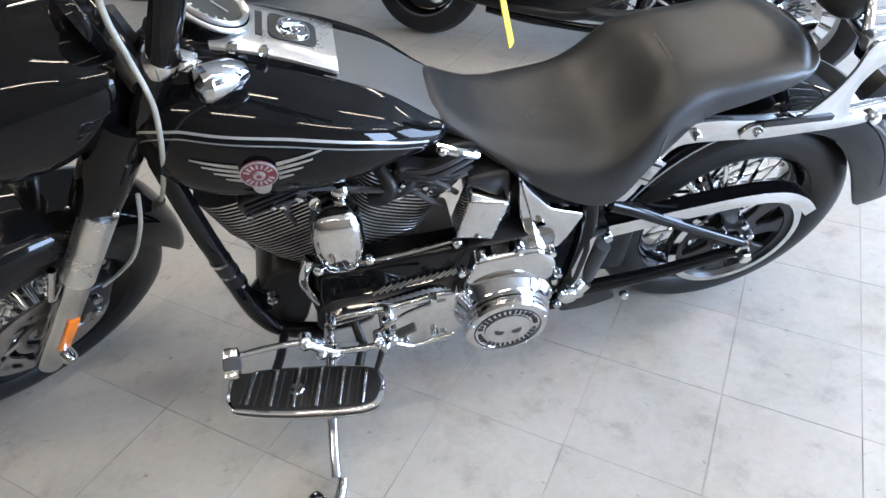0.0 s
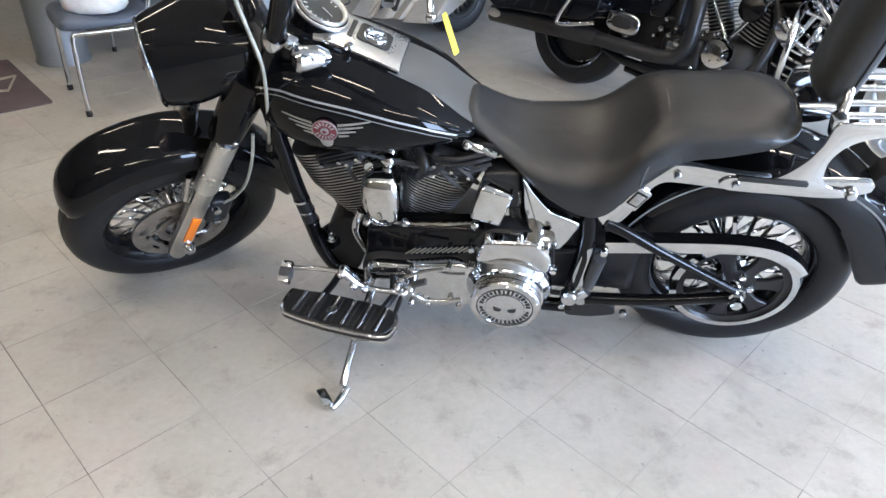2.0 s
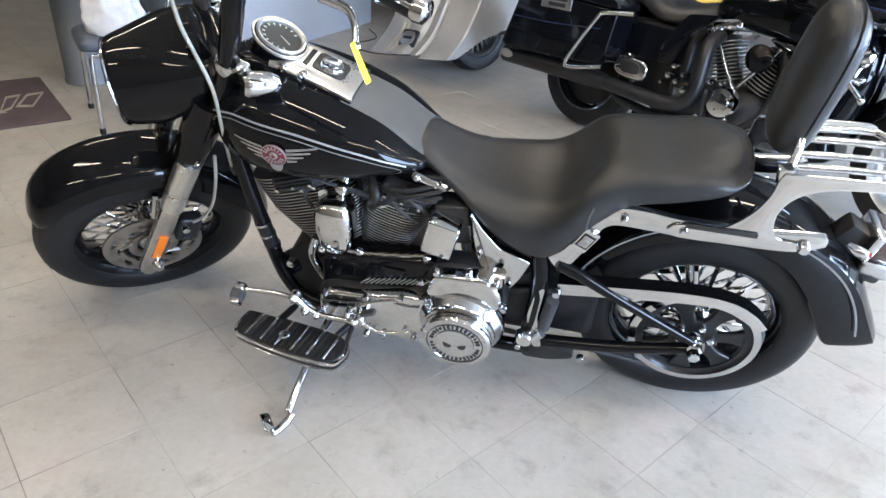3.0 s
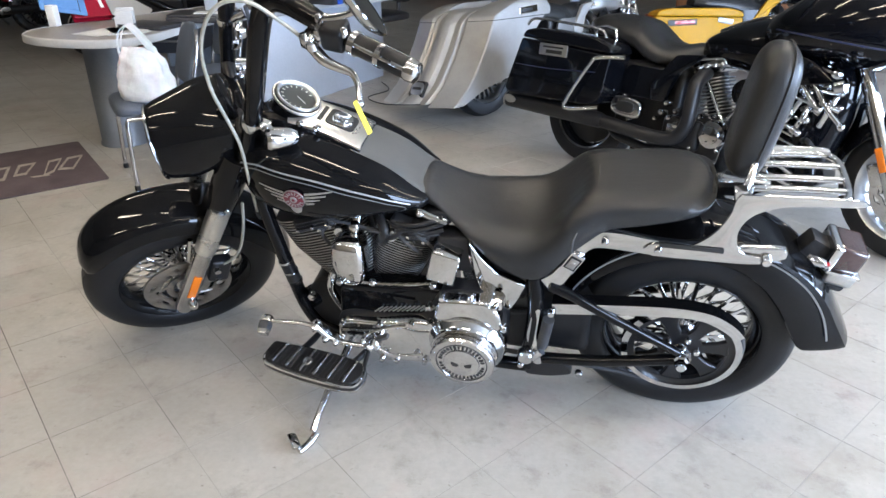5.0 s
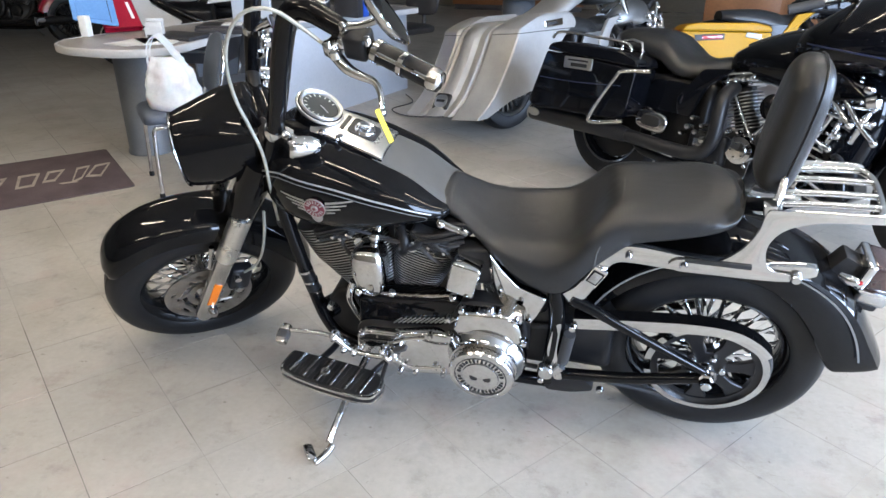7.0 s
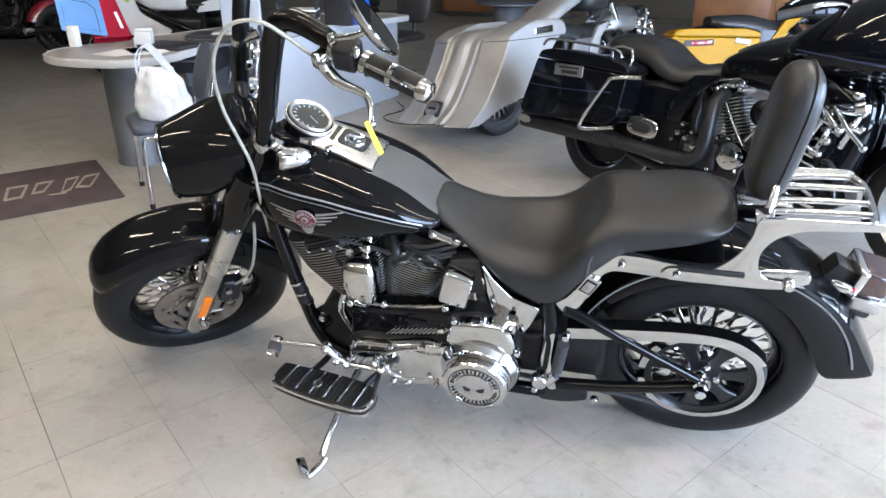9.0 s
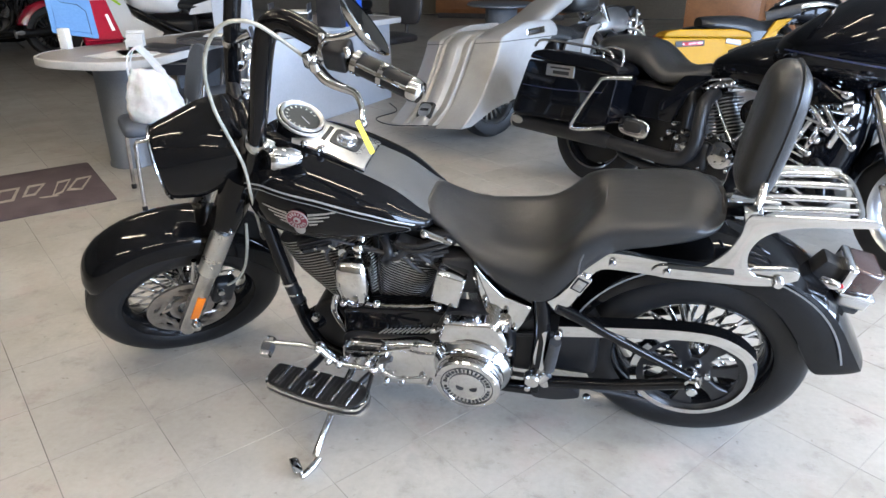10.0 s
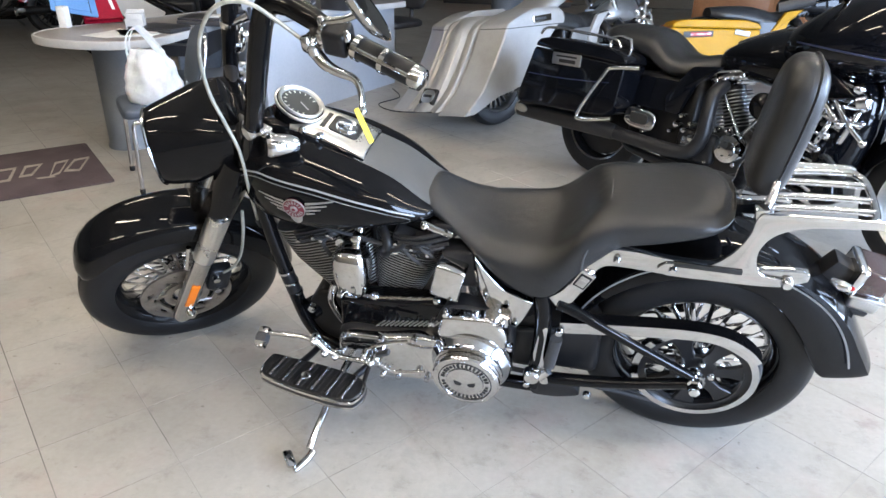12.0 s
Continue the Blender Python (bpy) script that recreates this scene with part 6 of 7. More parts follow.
    for k in range(5):
        part("cover_screw", ball(B(), 0.006, cam_m @ pose(0.055 * math.cos(1.257 * k), 0.055 * math.sin(1.257 * k), 0.066), 8), "dark_mark", cc)
    part("gear_cover", box(B(), 0.22, 0.06, 0.16, pose(0.1, 0.17, 0.36), 0.03, 3), "black_metal", bike)
    part("gear_badge", box(B(), 0.1, 0.02, 0.07, pose(0.12, 0.205, 0.37), 0.01, 2), CW, bike)
    fin = None
    for name, base, tip in (("front_cylinder", V(-0.13, 0, 0.4), V(-0.27, 0, 0.74)), ("rear_cylinder", V(-0.03, 0, 0.4), V(0.1, 0, 0.74))):
        d = (tip - base).normalized()
        lean = math.degrees(math.atan2(d.x, d.z))
        cyl = part(name, rod(B(), base, tip - d * 0.05, 0.06, 18), "wrinkle", bike, "finned black engine cylinder")
        for k in range(11):
            at = Matrix.Translation(base + d * (0.08 + 0.018 * k)) @ pose(0, 0, 0, 0, lean, 0)
            if fin is None:
                fin = part("fin", plate(B(), oval(0.078, 0.1, 20, 3.2), 0.005, pose(0, 0, 0), 0.001, 1), "wrinkle", cyl, "", at, 30)
                fin.data.materials.append(M["fin_edge"])
                for p in fin.data.polygons:
                    if abs(p.normal.z) < 0.9:
                        p.material_index = 1
            else:
                share(fin, "fin", cyl, at)
        part("rocker_box", box(B(), 0.17, 0.17, 0.07, Matrix.Translation(base + d * 0.32) @ pose(0, 0, 0, 0, lean, 0), 0.02, 3), CW, cyl)
        part("pushrod_tube", rod(B(), V(-0.09, 0.13, 0.45), base + d * 0.3 + V(0, 0.12, 0), 0.011), CH, cyl)
    part("air_cleaner", lathe(B(), [(0.06, 0.0), (0.065, 0.03), (0.05, 0.045), (0.0001, 0.05)], pose(-0.17, 0.12, 0.62, -90), 32), "paint", bike, "round black air cleaner cover")
    part("head_cover", box(B(), 0.15, 0.1, 0.05, pose(0.03, 0.1, 0.735, 0, 14), 0.016, 3), CH, bike, "chrome cylinder head cover")
    for k in range(4):
        part("head_bolt", ball(B(), 0.012, pose(-0.03 + 0.04 * k, 0.155, 0.735 - 0.012 * k), 10), CH, bike)
    for x, z, r in ((0.12, 0.4, 0.024), (0.17, 0.43, 0.018), (0.22, 0.45, 0.02), (0.2, 0.5, 0.016), (0.14, 0.47, 0.014), (0.25, 0.41, 0.013), (0.0, 0.47, 0.015), (-0.06, 0.48, 0.012)):
        part("engine_cap", lathe(B(), [(0.0001, 0.02), (r * 0.7, 0.018), (r, 0.008), (r, -0.03)], pose(x, 0.2, z, -90), 14), CH, bike)
    part("front_cover", box(B(), 0.26, 0.28, 0.5, pose(-0.42, 0.0, 0.46, 0, 16), 0.05, 4), "paint", bike)
    for x, z, x2, z2 in ((-0.36, 0.5, -0.42, 0.74), (-0.4, 0.5, -0.52, 0.84), (-0.44, 0.68, -0.6, 0.74), (-0.46, 0.5, -0.5, 0.64), (-0.56, 0.54, -0.6, 0.7)):
        part("chrome_stay", tube(B(), [(x, 0.17, z), ((x + x2) / 2 - 0.01, 0.19, (z + z2) / 2), (x2, 0.17, z2)], 0.014, 10), CH, bike)
    for x, z in ((-0.42, 0.58), (-0.48, 0.68), (-0.4, 0.66), (-0.52, 0.8), (-0.46, 0.5), (-0.55, 0.72), (-0.58, 0.64), (-0.38, 0.74), (-0.44, 0.76), (-0.5, 0.56)):
        part("stay_clamp", ball(B(), 0.024, pose(x, 0.18, z), 12), CH, bike)
    ex = part("exhaust_pipe", tube(B(), [(0.06, 0.12, 0.68), (0.06, 0.2, 0.63), (0.05, 0.225, 0.53), (0.05, 0.23, 0.42), (0.09, 0.234, 0.345), (0.18, 0.238, 0.32), (0.4, 0.242, 0.322), (0.6, 0.246, 0.332)], 0.037, 14), "black_metal", bike, "matt black exhaust pipe with heat shield")
    part("silencer", tube(B(), [(0.56, 0.245, 0.33), (0.62, 0.25, 0.332), (0.9, 0.258, 0.33), (1.24, 0.266, 0.325), (1.28, 0.267, 0.325)], [0.04, 0.047, 0.05, 0.05, 0.047], 20, 3), "black_metal", ex)
    part("silencer_end", plate(B(), [(x, -z) for x, z in oval(0.05, 0.026, 24)], 0.006, pose(1.235, 0.315, 0.335, -90) @ pose(0, 0, 0, -14), 0.002), "alu", ex, "bright oval silencer end cap")
    part("silencer_tip", lathe(B(), [(0.052, 0.0), (0.052, 0.012), (0.042, 0.016), (0.036, 0.002), (0.0001, 0.0)], pose(1.278, 0.267, 0.325, 0, 90), 24), "alu", ex)
    part("front_pipe", tube(B(), [(-0.26, 0.1, 0.66), (-0.32, 0.17, 0.56), (-0.28, 0.21, 0.36), (-0.1, 0.225, 0.24), (0.2, 0.2, 0.235), (0.5, 0.12, 0.24), (0.6, 0.08, 0.26)], [0.026, 0.026, 0.026, 0.026, 0.026, 0.024, 0.02], 12), "black_metal", ex)
    part("battery_cover", plate(B(), [(x, -z) for x, z in oval(0.1, 0.055, 28, 3.2)], 0.04, pose(0.43, 0.2, 0.435, -90) @ pose(0, 0, 0, 0, 0, -4), 0.014, 4), CH, bike, "bright rounded battery cover")
    part("cover_trim", plate(B(), [(x, -z) for x, z in oval(0.06, 0.03, 24, 3.2)], 0.008, pose(0.43, 0.238, 0.437, -90), 0.003), "dark_mark", bike)
    for k in range(6):
        part("engine_bolt", ball(B(), 0.013, pose(-0.2 + 0.075 * k, 0.19, 0.3 + 0.02 * (k % 3)), 10), CH, bike)
    part("oil_filter", rod(B(), (-0.3, 0.0, 0.34), (-0.38, 0.02, 0.33), 0.04, 18), CH, bike)
    part("regulator", box(B(), 0.06, 0.16, 0.1, pose(-0.42, 0.0, 0.3, 0, 20), 0.01, 2), "black_metal", bike)
    for k in range(7):
        part("cooler_slat", box(B(), 0.1, 0.012, 0.008, pose(-0.44 + 0.012 * k, 0.15, 0.36 + 0.04 * k, 0, -14), 0.003), "alu", bike)
    part("horn", lathe(B(), [(0.0001, 0.0), (0.05, 0.004), (0.055, 0.03), (0.03, 0.05), (0.0001, 0.05)], pose(-0.36, 0.16, 0.56, -90), 20), CH, bike)
    if line:
        for q in (-1, 1):
            rings = [[V(x + a, q * (0.07 + b), z) for a, b in oval(w, d, 20, 2.6)] for z, x, w, d in smooth_rows([(0.24, -0.45, 0.05, 0.03), (0.3, -0.47, 0.1, 0.06), (0.45, -0.5, 0.13, 0.08), (0.6, -0.52, 0.14, 0.085), (0.75, -0.52, 0.13, 0.08), (0.82, -0.5, 0.1, 0.06)], 3)]
            part("leg_shield", skin(B(), rings), paint, bike, "gloss black lower fairing")
        for k in range(9):
            x, z = -0.3 - 0.036 * k, 0.3 + 0.05 * k
            part("cooling_fin", box(B(), 0.07, 0.012, 0.01, pose(x, 0.172, z, 0, -20), 0.003), "chrome_worn", bike)
        for x, y, z, x2, y2, z2, rr in ((-0.44, 0.2, 0.84, -0.6, 0.26, 0.78, 0.016), (-0.4, 0.22, 0.8, -0.56, 0.24, 0.62, 0.013), (-0.36, 0.2, 0.72, -0.62, 0.2, 0.7, 0.012), (-0.5, 0.23, 0.74, -0.66, 0.2, 0.56, 0.012), (-0.34, 0.21, 0.6, -0.5, 0.23, 0.5, 0.011), (-0.42, 0.22, 0.66, -0.64, 0.22, 0.64, 0.009)):
            part("chrome_link", tube(B(), [(x, y, z), ((x + x2) / 2, (y + y2) / 2 + 0.012, (z + z2) / 2 - 0.012), (x2, y2, z2)], rr, 10), "chrome", bike)
            part("link_boss", ball(B(), rr * 1.6, pose(x2, y2, z2), 12), "chrome", bike)
            part("link_boss", lathe(B(), [(0.0001, 0.02), (rr * 1.1, 0.018), (rr * 1.5, 0.008), (rr * 1.5, -0.02)], pose(x, y, z, -90), 12), "chrome_worn", bike)
        part("oil_cooler", box(B(), 0.14, 0.27, 0.4, pose(-0.52, 0, 0.55, 0, 10), 0.03, 3), "black_metal", bike)
        for k, (x, z, x2, z2) in enumerate(((-0.3, 0.34, -0.5, 0.3), (-0.36, 0.3, -0.56, 0.36), (-0.46, 0.6, -0.62, 0.62), (-0.5, 0.46, -0.58, 0.42), (-0.3, 0.26, -0.52, 0.24))):
            part("hose", tube(B(), [(x, 0.15, z), ((x + x2) / 2, 0.2, (z + z2) / 2 + 0.03), (x2, 0.16, z2)], 0.012, 8), "black_metal" if k % 2 else "chrome_worn", bike)
    part("fork_yoke", box(B(), 0.1, 0.28, 0.06, pose(-0.5, 0, 0.83, 0, 28), 0.016, 3), "black_metal", bike)
    part("lower_yoke", box(B(), 0.09, 0.26, 0.05, pose(-0.6, 0, 0.66, 0, 28), 0.014, 3), "black_metal", bike)
    part("shock", tube(B(), [(0.42, 0.18, 0.36), (0.5, 0.17, 0.52)], 0.022), CW, bike)
    part("footboard", plate(B(), oval(0.16, 0.055, 24, 3), 0.012, pose(-0.3, 0.28, 0.27), 0.004), "rubber_grip", bike)
    part("brake_pedal", tube(B(), [(-0.16, 0.22, 0.26), (-0.3, 0.25, 0.33), (-0.42, 0.27, 0.37)], 0.009), CH, bike)
    part("engine_guard", tube(B(), [(-0.4, 0.1, 0.7), (-0.42, 0.27, 0.66), (-0.44, 0.34, 0.52), (-0.42, 0.28, 0.36), (-0.36, 0.12, 0.25)], 0.016, 12), CH, bike, "chrome engine guard")
    part("side_stand", tube(B(), [(-0.1, -0.15, 0.2), (-0.12, -0.28, 0.13), (-0.13, -0.4, 0.07)], 0.013), CW, bike)
    # luggage
    for s in (-1, 1):
        if s < 0 and body and not dx:
            continue
        if bags == "box":
            ys = (0.18, 0.36)
            prof = [(0.5, 0.7), (0.52, 0.48), (0.58, 0.42), (1.2, 0.375), (1.255, 0.4), (1.16, 0.715)]
            lid = [(0.49, 0.705), (1.16, 0.72), (1.135, 0.762), (1.05, 0.782), (0.62, 0.78), (0.51, 0.75)]
        elif bags == "stretched":
            # swept bag: sections from the trailing tip up to the lid; front and rear edge at each height
            def swept(levels, inner, outer):
                rings = []
                for z, xf, xr, k in smooth_rows(levels, 4):
                    o = inner + (outer - inner) * k
                    rings.append([V(x + dx, s * y, z) for x, y in ((xf, inner), (xf, o - 0.02), (xf + 0.02, o), (xr - 0.012, o), (xr, o - 0.006), (xr + 0.03, (inner + o) / 2), (xr + 0.05, inner + 0.02), (xr + 0.03, inner))])
                return skin(B(), rings)
            bag = part("saddlebag", swept([(0.195, 1.36, 1.475, 1), (0.225, 1.28, 1.43, 1), (0.285, 1.12, 1.355, 1), (0.33, 0.92, 1.305, 1), (0.42, 0.82, 1.235, 1), (0.55, 0.68, 1.148, 1), (0.65, 0.58, 1.09, 1), (0.722, 0.5, 1.052, 1)], 0.17, 0.4), paint, bike, "stretched silver saddlebag", None, 25)
            part("saddlebag_lid", swept([(0.727, 0.45, 1.054, 1), (0.757, 0.44, 1.03, 1), (0.79, 0.45, 0.95, 0.99), (0.82, 0.47, 0.86, 0.96), (0.84, 0.5, 0.76, 0.88)], 0.172, 0.404), paint, bag, "", None, 25)
            part("lid_seam", swept([(0.7215, 0.47, 1.05, 1), (0.7275, 0.47, 1.05, 1)], 0.172, 0.4005), "dark_mark", bag, "", None, 25)
            if s > 0:
                part("latch", box(B(), 0.19, 0.012, 0.05, pose(0.7 + dx, 0.403, 0.77, 0, 3), 0.006), "chrome", bag, "chrome latch")
                part("latch_slot", box(B(), 0.12, 0.012, 0.022, pose(0.72 + dx, 0.406, 0.77, 0, 3), 0.002), "dark_mark", bag)
            continue
        else:
            break
        prof, lid = [(x + dx, z) for x, z in prof], [(x + dx, z) for x, z in lid]
        if body and not dx:
            prof, lid = [(0.5 + (x - 0.5) * 1.2, z - 0.1) for x, z in prof], [(0.49 + (x - 0.49) * 1.2, z - 0.1) for x, z in lid]
        y0 = ys[0] if s > 0 else -ys[1]
        bag = part("saddlebag", plate(B(), [(x, -z) for x, z in rounded(prof, 0.018, 3)], ys[1] - ys[0], pose(0, y0, 0, -90), 0.009, 3), paint, bike, "hard saddlebag")
        part("saddlebag_lid", plate(B(), [(x, -z) for x, z in rounded(lid, 0.03, 3)], ys[1] - ys[0] + 0.006, pose(0, y0 - 0.003, 0, -90), 0.011, 3), paint, bag)
        if s > 0:
            y = ys[1] + 0.003
            if body and not dx:
                pass
            elif bags == "box":
                part("latch", box(B(), 0.21, 0.01, 0.065, pose(0.9, y, 0.675, 0, 2), 0.006), "alu", bag, "bright latch plate")
                part("latch_slot", box(B(), 0.15, 0.012, 0.01, pose(0.9, y + 0.001, 0.69, 0, 2), 0.002), "dark_mark", bag)
                part("latch_slot", box(B(), 0.12, 0.012, 0.02, pose(0.89, y + 0.001, 0.665, 0, 2), 0.002), "dark_mark", bag)
                part("lid_rail", tube(B(), [(0.58, y - 0.04, 0.78), (0.62, y - 0.04, 0.82), (0.85, y - 0.04, 0.83), (1.1, y - 0.04, 0.83), (1.16, y - 0.04, 0.79)], 0.008, 10), CH, bag)
                part("saddlebag_guard", tube(B(), [(0.42, y - 0.02, 0.7), (0.56, y + 0.02, 0.68), (0.6, y + 0.03, 0.64), (0.72, y + 0.035, 0.42), (0.7, y + 0.03, 0.38), (0.52, y, 0.42)], 0.011, 10), CH, bag, "chrome saddlebag guard")
                part("rack_hoop", tube(B(), [(0.54, 0.3, 0.83), (0.655, 0.3, 0.83), (0.64, 0.31, 0.745), (0.525, 0.31, 0.745)], 0.009, 10, 2, True), CH, bag)
                if line:
                    part("pinstripe", tube(B(), [(0.58, y + 0.0005, 0.6), (0.9, y + 0.0005, 0.57), (1.18, y + 0.0005, 0.56)], 0.0025, 6), line, bag)
    if bags == "stretched":
        rings = []
        for z, xf, xr in smooth_rows([(0.21, 1.36, 1.46), (0.285, 1.2, 1.355), (0.33, 1.05, 1.305), (0.42, 0.95, 1.235), (0.55, 0.8, 1.148), (0.65, 0.76, 1.09), (0.72, 0.72, 1.05), (0.775, 0.7, 0.97), (0.8, 0.7, 0.88)], 4):
            edge = [(0.165, 0.02), (0.15, 0.058), (0.132, 0.062), (0.118, 0.044), (0.075, 0.048), (0.052, 0.082), (0.03, 0.094), (0.0, 0.097)]
            rings.append([V(x + dx, y, z) for x, y in [(xf, -0.165), (xf, 0.165)] + [(xr + d, y) for y, d in edge] + [(xr + d, -y) for y, d in edge[-2::-1]]])
        tail = part("rear_panel", skin(B(), rings), paint, bike, "stretched silver rear panel with a centre ridge", None, 25)
        pk = pose(1.44 + dx, 0.0, 0.297, 0, 56)
        part("lamp_recess", box(B(), 0.12, 0.15, 0.02, pk, 0.02, 3), "dark_mark", tail)
        part("tail_plate", plate(B(), oval(0.048, 0.064, 24, 3), 0.008, pk @ pose(0, 0, 0.008), 0.003), "alu", tail)
        part("plate_mark", box(B(), 0.02, 0.09, 0.003, pk @ pose(0, 0, 0.0165), 0.001), "dark_mark", tail)
        part("backrest", loft_x(B(), smooth_rows([(-0.08, 0.05, 0.9, 0.98), (-0.02, 0.14, 0.86, 1.06), (0.08, 0.16, 0.86, 1.1), (0.2, 0.15, 0.86, 1.1), (0.27, 0.1, 0.88, 1.05), (0.29, 0.03, 0.92, 1.0)], 3), 3.0, 24, 0.5), "leather", bike, "dark leather seat pad")
        part("seat_cowl", loft_x(B(), smooth_rows([(0.27, 0.1, 0.96, 1.02), (0.34, 0.15, 0.92, 1.03), (0.5, 0.17, 0.86, 0.99), (0.68, 0.18, 0.79, 0.9), (0.86, 0.17, 0.74, 0.83), (0.9, 0.1, 0.76, 0.8)], 3), 3.0, 24, 0.5), paint, bike, "sloping silver seat cowl")
    if bags == "box":
        part("tail_lamp", box(B(), 0.05, 0.12, 0.07, pose(1.2, 0, 0.6, 0, -20), 0.014, 3), "red_lens", bike)
        part("tail_stay", tube(B(), [(1.1, 0, 0.62), (1.19, 0, 0.6)], 0.02), paint, bike)
        if not line:
            part("side_marker", box(B(), 0.26, 0.014, 0.05, pose(1.05, 0.362, 0.565, 0, 2), 0.006), "dark_mark", bike)
            part("marker_lens", box(B(), 0.18, 0.02, 0.032, pose(1.03, 0.363, 0.565, 0, 2), 0.006), "red_lens", bike)
            part("badge", box(B(), 0.14, 0.012, 0.045, pose(0.66, 0.362, 0.575, 0, -10), 0.006), "stripe_dim", bike)
    part("inner_mudguard", box(B(), 0.4, 0.3, 0.42, pose(0.36, 0, 0.47), 0.04, 3), "black_metal", bike)
    # fairing and bars
    if fairing == "frame":
        rows = smooth_rows([(-1.0, 0.1, 0.92, 1.04), (-0.97, 0.24, 0.86, 1.16), (-0.88, 0.34, 0.82, 1.24), (-0.74, 0.4, 0.8, 1.28), (-0.58, 0.41, 0.8, 1.24), (-0.42, 0.38, 0.81, 1.14), (-0.3, 0.3, 0.82, 1.06), (-0.24, 0.24, 0.83, 1.02)], 4)
        fg = part("fairing", loft_x(B(), rows, 2.3, 36, 0.35), paint, bike, "large frame-mounted fairing")
        if line:
            part("pinstripe", tube(B(), [(-0.32, 0.318, 0.93), (-0.42, 0.382, 0.925), (-0.58, 0.411, 0.915), (-0.74, 0.402, 0.905), (-0.88, 0.342, 0.9)], 0.004, 6), line, fg)
        part("fairing_lower", plate(B(), [(x, -z) for x, z in rounded([(-0.5, 0.82), (-0.34, 0.86), (-0.3, 0.76), (-0.42, 0.7), (-0.62, 0.74)], 0.03, 3)], 0.03, pose(0, 0.25, 0, -90), 0.008), paint, fg)
        part("turn_signal", lathe(B(), [(0.0001, -0.04), (0.03, -0.02), (0.034, 0.02), (0.0001, 0.03)], pose(-0.66, 0.34, 0.74, 0, -70), 18), CH, bike)
    bars = part("handlebar", tube(B(), [(-0.5, 0.06, 0.98), (-0.47, 0.2, 1.1), (-0.4, 0.32, 1.12), (-0.26, 0.42, 1.06)], 0.014, 10), CH, bike)
    part("handlebar_half", tube(B(), [(-0.5, -0.06, 0.98), (-0.47, -0.2, 1.1), (-0.4, -0.32, 1.12), (-0.26, -0.42, 1.06)], 0.014, 10), CH, bars)
    for s in (-1, 1):
        part("grip", rod(B(), (-0.36, s * 0.36, 1.1), (-0.25, s * 0.425, 1.056), 0.021), "rubber_grip", bars)
    return bike


def sport_bike(m):
    """A faired sports motorcycle; local x runs from front to rear."""
    bike = thing("motorcycle", m @ pose(0, 0, 0, 9), "white sports motorcycle with black and lime trim behind the desk", "motorcycle")
    spoke_wheel(bike, pose(0.7, 0, 0.322, 90), "rear_wheel", 0.16, "black rear wheel", "black_metal", None, 6, "paint")
    spoke_wheel(bike, pose(-0.7, 0, 0.322, 90), "front_wheel", 0.12, "black front wheel", "black_metal", 0.06, 6, "paint")
    part("engine", box(B(), 0.6, 0.34, 0.42, pose(-0.02, 0, 0.46), 0.05, 3), "black_metal", bike)
    part("frame", tube(B(), [(-0.45, -0.12, 0.86), (-0.1, -0.19, 0.68), (0.25, -0.16, 0.5), (0.7, -0.12, 0.33)], 0.035, 12), "paint", bike)
    part("tank", loft_x(B(), smooth_rows([(-0.34, 0.06, 0.78, 0.9), (-0.26, 0.15, 0.74, 1.0), (-0.08, 0.18, 0.72, 1.02), (0.1, 0.13, 0.72, 0.93), (0.16, 0.05, 0.74, 0.84)], 3), 2.6, 24, 0.4), "white_paint", bike)
    part("seat", loft_x(B(), smooth_rows([(0.12, 0.08, 0.76, 0.84), (0.25, 0.15, 0.76, 0.84), (0.42, 0.14, 0.79, 0.88), (0.62, 0.1, 0.86, 0.96), (0.7, 0.04, 0.9, 0.95)], 3), 2.6, 22, 0.4), "leather", bike)
    for s in (-1, 1):
        side = lambda outline, y, d, r=0.02: plate(B(), [(x, -z) for x, z in rounded(outline, r, 3)], d, pose(0, y if s > 0 else -y - d, 0, -90), 0.006)
        part("side_fairing", side([(-0.66, 0.86), (-0.5, 1.0), (-0.36, 0.94), (-0.3, 0.74), (-0.02, 0.56), (-0.14, 0.44), (-0.42, 0.52), (-0.6, 0.68)], 0.2, 0.03), "white_paint", bike, "angular white fairing panel")
        part("belly_pan", side([(-0.42, 0.5), (-0.12, 0.42), (0.22, 0.4), (0.34, 0.24), (-0.3, 0.2)], 0.19, 0.028), "paint", bike, "black belly pan")
        part("fairing_flash", side([(-0.5, 0.93), (-0.46, 0.94), (-0.38, 0.86), (-0.4, 0.85)], 0.232, 0.004, 0.006), "lime", bike, "lime green flash")
        part("tail_fairing", side([(0.24, 0.72), (0.3, 0.82), (0.7, 0.93), (0.98, 1.0), (0.96, 0.92), (0.6, 0.76)], 0.1, 0.05), "white_paint", bike, "sharp white tail panel")
        part("tail_flash", side([(0.5, 0.8), (0.86, 0.92), (0.84, 0.88), (0.54, 0.77)], 0.152, 0.004, 0.006), "lime", bike)
        part("fork_leg", rod(B(), (-0.7, s * 0.1, 0.322), (-0.46, s * 0.1, 0.92), 0.028), "black_metal", bike)
        part("grip", rod(B(), (-0.44, s * 0.16, 0.98), (-0.36, s * 0.34, 0.95), 0.018), "rubber_grip", bike)
    part("nose", loft_x(B(), smooth_rows([(-0.82, 0.03, 0.84, 0.9), (-0.74, 0.14, 0.8, 0.98), (-0.6, 0.2, 0.78, 1.06), (-0.48, 0.19, 0.8, 1.04)], 3), 2.4, 22, 0.4), "white_paint", bike)
